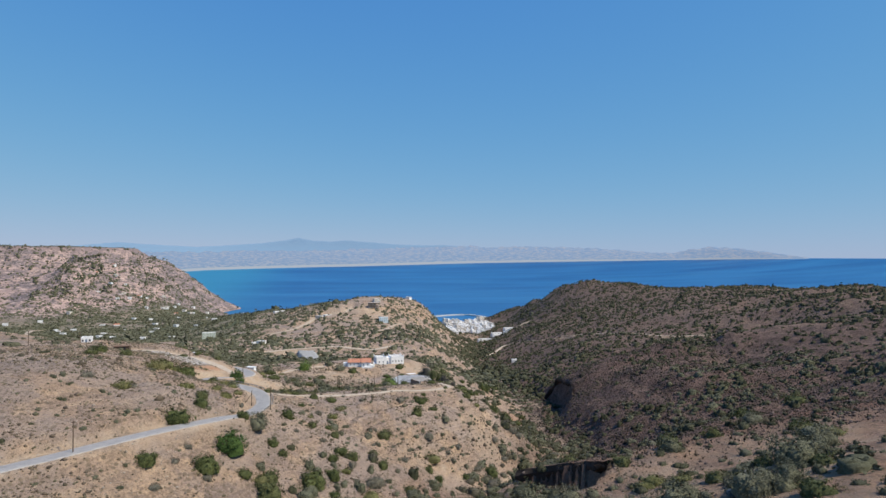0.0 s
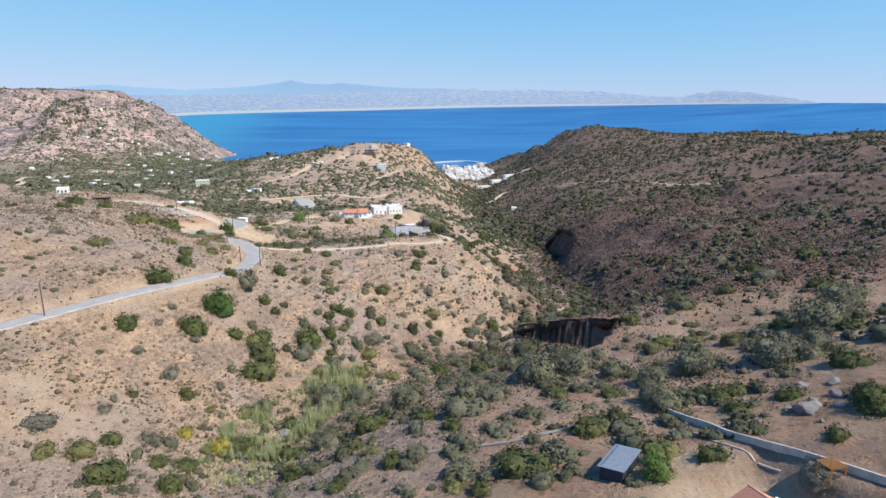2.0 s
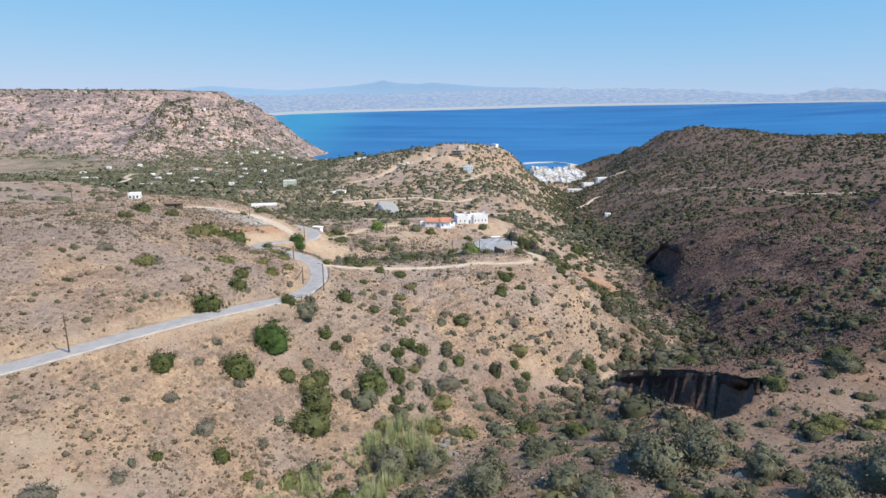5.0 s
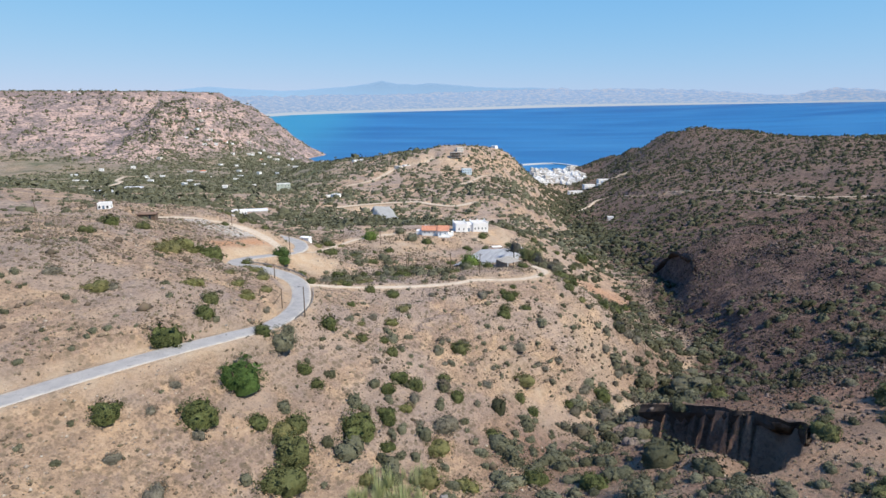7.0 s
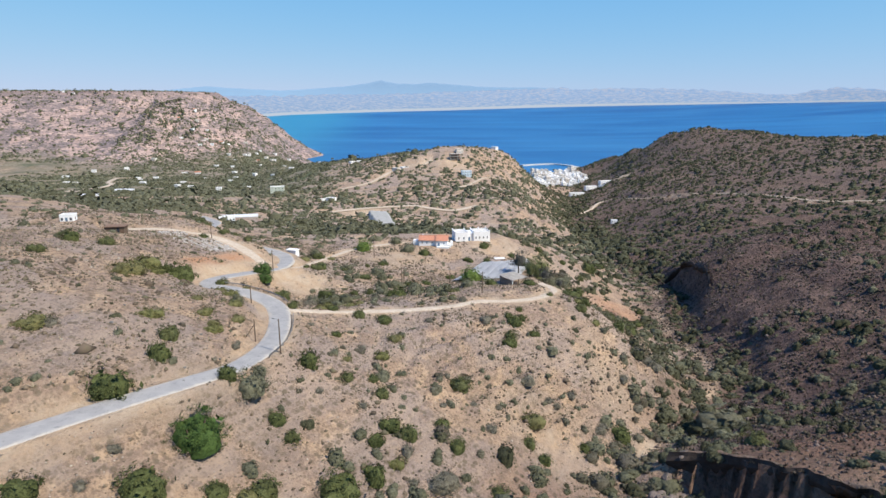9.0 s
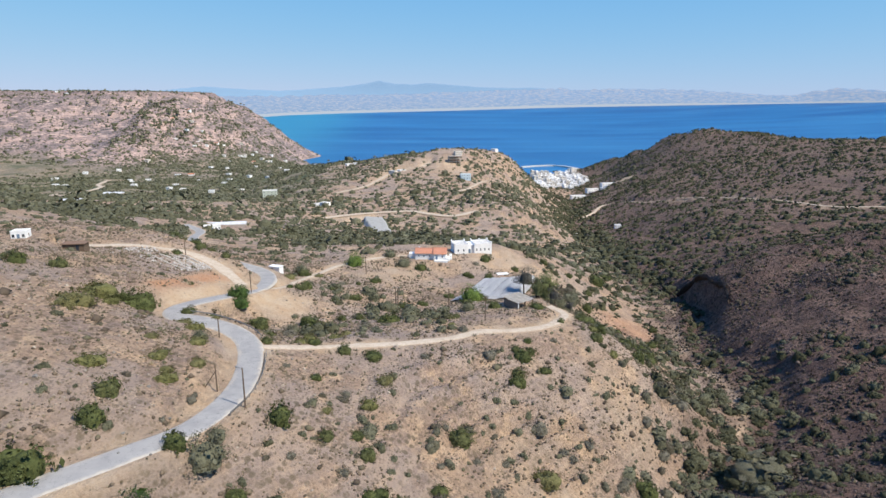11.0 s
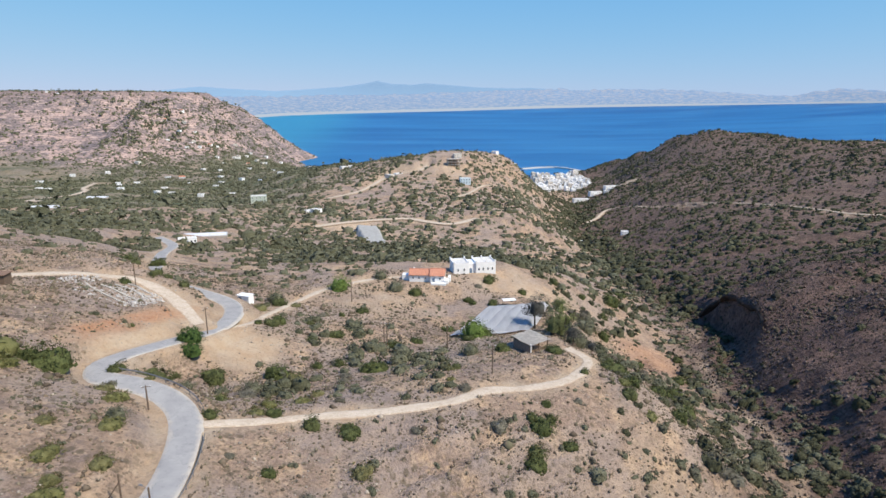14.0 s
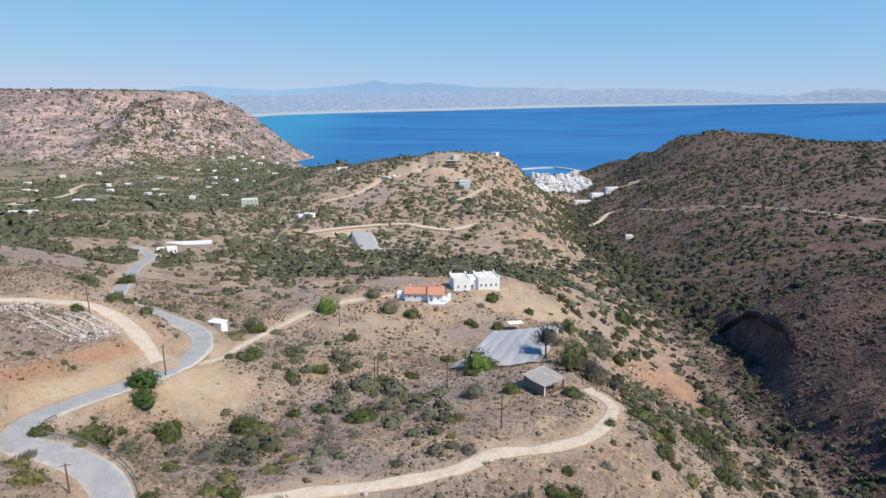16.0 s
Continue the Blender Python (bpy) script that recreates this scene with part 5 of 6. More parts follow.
def box(bm, x, y, z, w, d, h):
    """A box by its middle in plan and its foot."""
    bmesh.ops.create_cube(bm, size=1.0, matrix=Matrix.Translation((x, y, z + h / 2)) @ Matrix.Diagonal((w, d, h, 1)))


def boxed(*rows, bevel=0.0):
    bm = bmesh.new()
    for r in rows:
        box(bm, *r)
    if bevel:
        bmesh.ops.bevel(bm, geom=bm.edges[:], offset=bevel, segments=1, affect="EDGES")
    return bm


def opening(name, parent, x, z, w, h, face, out, glass=GLASS, frame_mat=WHITE):
    """A window or door: frame and pane on a wall face: 'f' front (-y), 'b' back, 'l' left, 'r' right; out: the wall's distance."""
    fr = bmesh.new()
    t = 0.09
    for bx, bz, bw, bh in ((-w / 2, 0, t, h), (w / 2, 0, t, h), (0, -h / 2, w, t), (0, h / 2, w, t)):
        box(fr, bx, -0.03, bz - bh / 2, bw, 0.12, bh)
    turn = {"f": 0, "r": 90, "b": 180, "l": -90}[face]
    pane = boxed((0, 0.0, -h / 2, w, 0.05, h))
    place = {"f": (x, -out, z), "b": (-x, out, z), "r": (out, x, z), "l": (-out, -x, z)}[face]
    top = part(name, fr, frame_mat, parent)
    top.matrix_local = pose(*place, 0, 0, turn)
    part("pane", pane, glass, top)
    return top


def flat_house(name, label, w, d, h, mat=WHITE, roof=PALE_ROOF, floors=1, per=3, posts=0, category="house"):
    """A flat-roofed house: walls, parapet, roof slab, windows with panes, a door."""
    top = tagged(new(name), label, category)
    part("wall", boxed((0, 0, -1.5, w, d, h + 1.5), bevel=0.04), mat, top)
    part("roof", boxed((0, 0, h + 0.004, w - 0.5, d - 0.5, 0.12)), roof, top)
    e = 0.22
    part("parapet", boxed((0, -d / 2 + e / 2 - 0.05, h, w + 0.1, e, 0.45), (0, d / 2 - e / 2 + 0.05, h, w + 0.1, e, 0.45),
                          (-w / 2 + e / 2 - 0.05, 0, h, e, d - 2 * e + 0.1, 0.45), (w / 2 - e / 2 + 0.05, 0, h, e, d - 2 * e + 0.1, 0.45)), mat, top)
    for f in range(floors):
        z = (f + 0.55) * h / floors
        for i in range(per):
            x = (i - (per - 1) / 2) * w / per
            if f == 0 and i == per // 2:
                opening("door", top, x, 1.05, 1.0, 2.1, "f", d / 2, SHUTTER)
            else:
                opening("window", top, x, z, 0.9, 1.15, "f", d / 2)
        opening("window", top, 0, z, 0.9, 1.15, "l", w / 2)
        opening("window", top, 0, z, 0.9, 1.15, "r", w / 2)
    return top


def put(ob, x, y, turn=0.0, sink=0.0, z=None):
    ob.matrix_basis = pose(x, y, (at(x, y) if z is None else z) - sink, 0, 0, turn)
    return ob


# the white villa with two blocks, a recessed middle and posts on its roof edge
villa = tagged(new("villa"), "long low white flat-roofed villa with roof posts on a terrace", "house")
W, DP, H = 16.6, 8.0, 4.1
part("wall", boxed((-5.3, 0, -1.5, 6.0, DP, H + 1.5), (4.4, 0, -1.5, 7.8, DP, H + 1.5), bevel=0.05), WHITE, villa)
part("middle_wall", boxed((-1.4, 0.5, -1.5, 3.8, DP - 1.0, H + 1.35)), WHITE, villa)
part("roof", boxed((-5.3, 0, H + 0.004, 5.4, DP - 0.6, 0.1), (4.4, 0, H + 0.004, 7.2, DP - 0.6, 0.1)), PALE_ROOF, villa)
for x0, ww in ((-5.3, 6.0), (4.4, 7.8)):
    part("parapet", boxed((x0, -DP / 2 + 0.1, H, ww, 0.22, 0.55), (x0, DP / 2 - 0.1, H, ww, 0.22, 0.55), (x0 - ww / 2 + 0.1, 0, H, 0.22, DP - 0.5, 0.55), (x0 + ww / 2 - 0.1, 0, H, 0.22, DP - 0.5, 0.55)), WHITE, villa)
for px, py in ((-8.1, -3.8), (-2.5, -3.8), (0.7, -3.8), (4.4, -3.8), (8.1, -3.8), (-8.1, 3.8), (-2.5, 3.8), (0.7, 3.8), (4.4, 3.8), (8.1, 3.8)):
    part("post", boxed((px, py, H + 0.5, 0.55, 0.55, 0.75), bevel=0.05), WHITE, villa)
for px in (-6.6, -4.2, 1.6, 3.3, 5.2, 7.0):
    for z in (1.75,):
        opening("window", villa, px, z, 0.6, 1.15, "f", DP / 2)
for py in (-1.8, 1.8):
    opening("window", villa, py, 1.75, 0.6, 1.15, "l", 8.3)
opening("door", villa, -1.4, 1.05, 1.1, 2.1, "f", 3.0, SHUTTER)
put(villa, 13.6, 303.6, 11, 0.0, 102.3)
villa.matrix_basis = villa.matrix_basis @ Matrix.Diagonal((1.06, 1, 1, 1))


def gable(bm, w, d, z, rise, over=0.35, thick=0.16):
    """A tiled gable roof: ridge along x, with rolled tile rows."""
    for sgn in (-1, 1):
        n = int((w + 2 * over) / 0.3)
        for i in range(n):
            x0 = -w / 2 - over + i * (w + 2 * over) / n
            x1 = x0 + (w + 2 * over) / n
            xm = 0.5 * (x0 + x1)
            lo, hi = sgn * (d / 2 + over), 0.0
            zl, zh = z - rise * over / (d / 2), z + rise
            v = [bm.verts.new(p) for p in ((x0, lo, zl), (xm, lo, zl + 0.11), (x1, lo, zl), (x1, hi, zh), (xm, hi, zh + 0.11), (x0, hi, zh))]
            bm.faces.new((v[0], v[1], v[4], v[5]))
            bm.faces.new((v[1], v[2], v[3], v[4]))
        box(bm, 0, sgn * (d / 2 + over), z - rise * over / (d / 2) - thick, w + 2 * over, 0.1, thick)
    box(bm, 0, 0, z + rise - 0.02, w + 2 * over, 0.3, 0.16)


def gable_house(name, label, wings):
    """A house of wings (x, y, w, d, h, rise, turn), each walls and a tiled gable roof."""
    top = tagged(new(name), label, "house")
    for x, y, w, d, h, rise, turn in wings:
        bm = boxed((0, 0, -1.5, w, d, h + 1.5))
        for s in (-1, 1):
            v = [bm.verts.new(p) for p in ((s * w / 2, -d / 2, h), (s * w / 2, d / 2, h), (s * w / 2, 0, h + rise - 0.05), (s * (w / 2 - 0.25), -d / 2, h), (s * (w / 2 - 0.25), d / 2, h), (s * (w / 2 - 0.25), 0, h + rise - 0.05))]
            for q in ((0, 1, 2), (3, 5, 4), (0, 2, 5, 3), (1, 4, 5, 2)):
                bm.faces.new([v[k] for k in q])
        wall = part("wall", bm, WHITE, top)
        wall.matrix_local = pose(x, y, 0, 0, 0, turn)
        bm = bmesh.new()
        gable(bm, w, d, h, rise)
        rf = part("roof", bm, TILES, top, "terracotta tiled roof")
        rf.matrix_local = pose(x, y, 0, 0, 0, turn)
    return top


farm = gable_house("farmhouse", "white farmhouse with orange tiled gable roofs above the slope", [(-2.6, 0.5, 8.0, 5.2, 2.9, 1.5, 0), (4.0, -0.2, 5.2, 6.6, 3.1, 1.7, 0)])
part("terrace_wall", boxed((4.6, -4.6, -1.6, 5.6, 1.8, 2.1), (7.4, -2.6, -1.6, 1.6, 3.4, 3.0), (8.4, -0.5, -1.6, 0.9, 3.0, 3.6)), WHITE, farm)
part("annex", boxed((-8.1, 1.2, -0.5, 3.0, 3.2, 2.6)), WHITE, farm)
for x in (-5.2, -3.0, -0.6):
    opening("window", farm, x, 1.6, 0.6, 0.8, "f", 2.1)
opening("door", farm, 2.6, 1.05, 1.0, 2.1, "f", 3.5, SHUTTER)
opening("window", farm, 5.0, 1.7, 0.6, 0.8, "f", 3.5)
part("chimney", boxed((-5.2, 1.2, 3.6, 0.5, 0.5, 1.2)), WHITE, farm)
put(farm, -4.6, 282.4, -4, 0.0, 104.6)

# the open shed of the spur
shed = tagged(new("shed"), "open farm shed with sagging pale flat roof under a pine", "shed")
part("side_wall", boxed((-3.2, 0, -1.2, 0.25, 6.1, 3.5)), plain("grey_boards", (0.22, 0.19, 0.16), 0.9, 0.2, wear=0.4, scale=3), shed)
part("back_wall", boxed((0, 3.0, -1.2, 6.4, 0.25, 3.9)), WOOD, shed)
part("low_wall", boxed((0.9, -2.9, -0.5, 4.4, 0.25, 1.2)), WOOD, shed)
for x in (-3.15, -0.2, 3.1):
    part("post", boxed((x, -3.0, -0.8, 0.28, 0.28, 3.4)), WHITE if x < -3 else WOOD, shed)
part("post", boxed((3.1, 2.8, -0.8, 0.28, 0.28, 3.6)), WOOD, shed)
bm = bmesh.new()
vs = [[bm.verts.new((x, y, 2.55 + 0.07 * (y + 3.4) + 0.08 * math.sin(x * 2.1 + y))) for x in np.linspace(-3.7, 3.7, 8)] for y in np.linspace(-3.5, 3.6, 8)]
for a_, b_ in zip(vs, vs[1:]):
    for i in range(7):
        bm.faces.new((a_[i], a_[i + 1], b_[i + 1], b_[i]))
ret = bmesh.ops.solidify(bm, geom=bm.faces[:], thickness=0.14)
part("roof", bm, plain("bleached_sheets", (0.62, 0.58, 0.52), 0.85, 0.2, wear=0.3, scale=1.2), shed, "pale weathered flat roof sheets")
put(shed, 23.4 + 0.78 * 3.2 - 0.62 * 3.0, 205.6 + 0.62 * 3.2 + 0.78 * 3.0, 38.5, 0.0, 108.3)

# the net house: a sagging shade net over rows of posts
net = tagged(new("net_house"), "large grey shade net sagging over posts beside the slope", "greenhouse")
A0, A1, A2, A3 = [np.array(p) for p in ((3.0, 231.5), (16.0, 256.0), (38.0, 262.0), (27.0, 233.5))]
bm = bmesh.new()
rows_ = []
NU, NV = 49, 25
_u, _v = np.meshgrid(np.linspace(0, 1, NU), np.linspace(0, 1, NV))
_p = A0 * ((1 - _u) * (1 - _v))[..., None] + A3 * (_u * (1 - _v))[..., None] + A2 * (_u * _v)[..., None] + A1 * ((1 - _u) * _v)[..., None]
under = land(_p[..., 0], _p[..., 1])
for j in range(NV):
    row = []
    for i in range(NU):
        u, v = i / (NU - 1), j / (NV - 1)
        p = A0 * (1 - u) * (1 - v) + A3 * u * (1 - v) + A2 * u * v + A1 * (1 - u) * v
        edge = min(u, 1 - u, v, 1 - v)
        sag = 0.16 * abs(math.sin(u * math.pi * 6)) + 0.12 * math.sin(v * 9 + u * 5)
        row.append(bm.verts.new((p[0], p[1], max(100.6 + 2.9 * min(1.0, 0.25 + edge * 11) - 0.35 + sag + 0.8 * v, under[j, i] + 0.5 + sag))))
    rows_.append(row)
for a_, b_ in zip(rows_, rows_[1:]):
    for i in range(NU - 1):
        bm.faces.new((a_[i], a_[i + 1], b_[i + 1], b_[i]))
bmesh.ops.solidify(bm, geom=bm.faces[:], thickness=0.03)
part("net", bm, NET, net)
for i in range(7):
    for j in range(4):
        u, v = 0.06 + 0.88 * i / 6, 0.08 + 0.84 * j / 3
        p = A0 * (1 - u) * (1 - v) + A3 * u * (1 - v) + A2 * u * v + A1 * (1 - u) * v
        part("post", boxed((p[0], p[1], 98.5, 0.12, 0.12, 4.4 + 0.8 * v)), WOOD, net)

kiosk = tagged(new("lean_to"), "small open lean-to with a white sheet roof", "shed")
part("roof", boxed((0, 0, 2.3, 4.6, 2.6, 0.12)), WHITE, kiosk)
for x in (-2.1, 2.1):
    for y in (-1.1, 1.1):
        part("post", boxed((x, y, -0.8, 0.12, 0.12, 3.1)), WOOD, kiosk)
put(kiosk, 24.5, 264.5, 10)

stop = tagged(new("roadside_hut"), "small white roadside hut at the bend", "hut")
part("wall", boxed((0, 0, -0.8, 4.2, 2.4, 3.0), bevel=0.05), WHITE, stop)
part("roof", boxed((0, 0, 2.2, 4.6, 2.8, 0.16)), WHITE, stop)
opening("door", stop, -0.9, 0.9, 0.9, 1.8, "f", 1.2, GLASS)
put(stop, -59.0, 238.0, -20, 0.1)

cottage = flat_house("cottage", "small white flat-roofed cottage on the hillside", 4.6, 4.2, 2.7, WHITE, PALE_ROOF, 1, 3)
put(cottage, -121, 200.5, 12, 0.5, 132.6)
cottage.matrix_basis = cottage.matrix_basis @ Matrix.Diagonal((0.85, 0.85, 0.85, 1))
hut = tagged(new("wooden_hut"), "dark brown wooden hut beside the dirt road", "hut")
part("wall", boxed((0, 0, -0.8, 6.0, 3.4, 3.0)), WOOD, hut)
part("roof", boxed((0, 0, 2.2, 6.8, 4.2, 0.18)), plain("rusty_roof", (0.25, 0.16, 0.11), 0.9, 0.2, wear=0.4, scale=1.5), hut)
opening("door", hut, 1.2, 0.95, 1.0, 1.9, "f", 1.7, GLASS, WOOD)
put(hut, -108, 204, 8)

# houses of the plain and of the hill
plains = [flat_house("village_house", "white flat-roofed village house among orchards", 10, 8, 3.0, WHITE, PALE_ROOF, 1, 4),
          flat_house("village_house", "white two-storey village house among orchards", 9, 8, 5.0, WHITE, PALE_ROOF, 2, 3),
          flat_house("village_house", "cream two-storey village house with flat roof", 11, 8, 5.6, CREAM, PALE_ROOF, 2, 4),
          gable_house("village_house", "white village house with orange tiled roof", [(0, 0, 11, 7, 3.2, 1.7, 0)])]
PLAIN_HOUSES = [(-598, 1144, 1), (-634, 1099, 1), (-607, 972, 0), (-565, 905, 0), (-522, 858, 0), (-503, 997, 1), (-488, 1026, 0), (-596, 1252, 2),
                (-540, 1423, 1), (-475, 1108, 0), (-446, 1099, 3), (-363, 1055, 0), (-321, 862, 1), (-378, 902, 0), (-395, 896, 1), (-410, 951, 1),
                (-333, 1067, 1), (-278, 991, 0), (-288, 888, 0), (-105, 564, 1), (-112, 570, 0), (-477, 1460, 1), (-463, 1504, 1), (-440, 1500, 0),
                (-418, 1498, 1), (-404, 1585, 1), (-366, 1585, 0), (-203, 1008, 0), (-479, 1397, 0), (-438, 1579, 1), (-479, 1277, 1), (-413, 1362, 0)]
HILL_HOUSES = [(-48, 737, 0), (-57, 731, 2), (19, 775, 2), (70, 850, 1), (92, 880, 1), (99, 887, 1), (137, 645, 0), (197, 693, 1), (232, 1050, 1),
               (240, 1056, 0), (268, 1033, 1), (277, 1040, 0), (260, 1074, 1), (-120, 868, 0), (-131, 874, 0), (-1000, 1640, 0), (-975, 1640, 1)]
hr = random.Random(44)
MESA_HOUSES = [(hr.uniform(-630, -360), 1390 + hr.uniform(0, 150), hr.randrange(4)) for i in range(20)]
MESA_HOUSES += [(hr.uniform(-520, -260), hr.uniform(900, 1300), hr.choice((0, 0, 1, 3))) for i in range(12)]
used = set()
for x, y, k in PLAIN_HOUSES + HILL_HOUSES + MESA_HOUSES:
    turn = random.uniform(-40, 40)
    m = pose(x, y, at(x, y) - 0.5, 0, 0, turn) @ Matrix.Diagonal((0.9, 0.9, 0.9, 1))
    tagged(plains[k], group="village houses")
    if k in used:
        copy_thing(plains[k], m)
    else:
        plains[k].matrix_basis = m
        used.add(k)

green_house = flat_house("apartment_house", "large pale grey-green three-storey house on the plain", 14, 10, 7.6, plain("pale_green_plaster", (0.50, 0.54, 0.45), 0.85, 0.2, wear=0.12, scale=0.5), PALE_ROOF, 3, 4)
put(green_house, -171.5, 625, 15)
sky_house = flat_house("hillside_house", "pale blue-white two-storey house on the hill", 11, 7, 5.2, plain("blue_white_plaster", (0.60, 0.70, 0.74), 0.8, 0.2, wear=0.1), PALE_ROOF, 2, 4)
put(sky_house, 25.3, 692, 5)

# the unfinished concrete frame on the hill
shell = tagged(new("concrete_frame"), "unfinished brown concrete building frame on the hilltop", "building")
for lv in range(3):
    part("slab", boxed((0, 0, lv * 3.2 - 0.3, 14, 9, 0.3)), CONCRETE, shell)
for x in (-6.6, -2.2, 2.2, 6.6):
    for y in (-4.2, 0, 4.2):
        part("column", boxed((x, y, -3.0, 0.45, 0.45, 9.2)), CONCRETE, shell)
part("wall", boxed((0, 3.0, 0, 13, 0.3, 6.1)), PINK, shell)
put(shell, 13.8, 750, 8, -1.0)

# the roadside store far down the road, and greenhouses
store = flat_house("roadside_store", "long low white store beside the road", 9, 5, 2.7, WHITE, PALE_ROOF, 1, 5)
put(store, -133, 372, 25)
for x, y, w_, d_, tn, lab in ((-140, 412, 26, 6, 12, "a"), (-404, 765, 22, 9, 5, "b"), (-304, 520, 18, 8, 10, "c")):
    gh = tagged(new("greenhouse"), "long low greenhouse under grey plastic sheet", "greenhouse", "greenhouses of the plain")
    bm = bmesh.new()
    n = 9
    pts_ = [(w_ / 2 * s, d_ / 2 * math.cos(math.pi * i / n), 1.6 * math.sin(math.pi * i / n) + 0.5) for s in (-1, 1) for i in range(n + 1)]
    v = [bm.verts.new(q) for q in pts_]
    for i in range(n):
        bm.faces.new((v[i], v[i + 1], v[n + 2 + i], v[n + 1 + i]))
    bm.faces.new(v[:n + 1])
    bm.faces.new(v[n + 1:])
    part("cover", bm, NET, gh)
    part("base", boxed((0, 0, -1.0, w_, d_, 1.6)), CONCRETE, gh)
    put(gh, x, y, tn)

# ---- the white town at the harbour ----
def town_house(label, w, d, h, floors, mat, step_):
    """A small stacked white house: walls, a set-back upper room, roof slab, parapet and one window a bay."""
    top = tagged(new("town_house"), label, "house", "houses of the harbour town")
    part("wall", boxed((0, 0, -3.0, w, d, h + 3.0), bevel=0.05), mat, top)
    part("upper_room", boxed((-w * 0.18, d * 0.16, h - 0.05, w * 0.5, d * 0.55, step_)), mat, top)
    part("roof", boxed((0, 0, h + 0.004, w - 0.5, d - 0.5, 0.1)), PALE_ROOF, top)
    for f in range(floors):
        for i in range(3):
            part("window", boxed(((i - 1) * w * 0.3, -d / 2, (f + 0.4) * h / floors, 1.1, 0.1, 1.4)), GLASS, top)
    return top


blocks = [town_house("white two-storey town house above the harbour", 9.5, 8, 6.0, 2, WHITE, 2.4),
          town_house("white low town house with a roof room above the harbour", 8, 7.5, 3.4, 1, WHITE, 2.6),
          town_house("cream three-storey town house above the harbour", 10, 8, 8.2, 3, CREAM, 1.6)]
rng = random.Random(12)
n, placed, tries, set_ = 0, [], 0, set()
while n < 185 and tries < 6000:
    tries += 1
    v = rng.random()
    y = 1090 + 345 * v
    lo_, hi_ = np.interp(y, [1090, 1120, 1250, 1440], [158, 164, 190, 206]), np.interp(y, [1090, 1120, 1160, 1250, 1440], [186, 200, 258, 296, 306])
    x = rng.uniform(lo_, hi_)
    if any(abs(x - a_) < 8.5 and abs(y - b_) < 10 for a_, b_ in placed) or math.hypot(x - 222, (y - 1120) * 0.6) < 20:
        continue
    z = at(x, y)
    if z < 1.2 or z > 40:
        continue
    placed.append((x, y))
    k = (0, 0, 1, 1, 2)[rng.randrange(5)]
    m = pose(x, y, z, 0, 0, rng.choice((0, 0, 8, -12, 25, 80)))
    if k in set_:
        copy_thing(blocks[k], m)
    else:
        blocks[k].matrix_basis = m
        set_.add(k)
    n += 1
for x, y, w_, h_, tn in ((232, 1052, 26, 6.5, 6), (262, 1078, 22, 6.0, 12), (296, 1092, 34, 6.0, 14)):
    hotel = flat_house("hotel", "long white flat-roofed hotel at the foot of the hill", w_, 9, h_, WHITE, PALE_ROOF, 2, 6, category="building")
    put(hotel, x, y, tn)

mole = new("breakwater", None)
tagged(mole, "long concrete breakwater sheltering the harbour", "breakwater")
MOLE = curve([(206, 1602, 1), (250, 1628, 1), (296, 1636, 1), (326, 1600, 1), (342, 1556, 1)], 12)
bm = bmesh.new()
for a_, b_ in zip(MOLE, MOLE[1:]):
    d_ = math.hypot(b_[0] - a_[0], b_[1] - a_[1])
    bmesh.ops.create_cube(bm, size=1.0, matrix=pose(0.5 * (a_[0] + b_[0]), 0.5 * (a_[1] + b_[1]), 0.6, 0, 0, math.degrees(math.atan2(b_[1] - a_[1], b_[0] - a_[0]))) @ Matrix.Diagonal((d_ + 2, 8, 5, 1)))
part("quay", bm, PALE_ROOF, mole)
bm = bmesh.new()
for i in range(60):
    x, y, _ = MOLE[i * (len(MOLE) - 1) // 59]
    bmesh.ops.create_icosphere(bm, subdivisions=1, radius=rng.uniform(1.5, 3.0), matrix=Matrix.Translation((x + rng.uniform(-4, 4), y + 7 + rng.uniform(-1, 2), 0.6)))
part("armour_stone", bm, ROCK, mole)

# ---- the near yard ----
cabin = tagged(new("tiled_house"), "house with ridged orange tile hip roof in a bare yard", "house")
part("wall", boxed((0, 0, -1.5, 8.6, 7.4, 4.3)), CREAM, cabin)
bm = bmesh.new()
ew, ed, rz, rh = 4.9, 4.3, 2.75, 1.75
for sgn, axis in ((1, "y"), (-1, "y"), (1, "x"), (-1, "x")):
    half, run = (ew, ed) if axis == "y" else (ed, ew)
    ridge = 1.6 if axis == "y" else 0.0
    n_ = int(2 * half / 0.34)
    for i in range(n_):
        a_, b_ = -half + 2 * half * i / n_, -half + 2 * half * (i + 1) / n_
        mids = 0.5 * (a_ + b_)

        def up(q):
            """How far up the slope a row at q runs, from 0 to 1."""
            return min(1.0, max(0.0, (half - abs(q)) / (half - ridge)))

        def spot(q, t_, lift):
            o_ = run * (1 - t_) if axis == "y" else ew - (ew - 1.6) * t_
            p_ = (q, sgn * o_) if axis == "y" else (sgn * o_, q)
            return bm.verts.new((p_[0], p_[1], rz + rh * t_ + lift))

        c_ = [spot(a_, 0, 0), spot(mids, 0, 0.12), spot(b_, 0, 0), spot(b_, up(b_), 0), spot(mids, up(mids), 0.12), spot(a_, up(a_), 0)]
        bm.faces.new((c_[0], c_[1], c_[4], c_[5]))
        bm.faces.new((c_[1], c_[2], c_[3], c_[4]))
part("roof", bm, TILES, cabin, "orange clay tile roof")
bm = bmesh.new()
tube(bm, [(-1.7, 0, rz + rh + 0.03), (1.7, 0, rz + rh + 0.03)], [0.13, 0.13], 6)
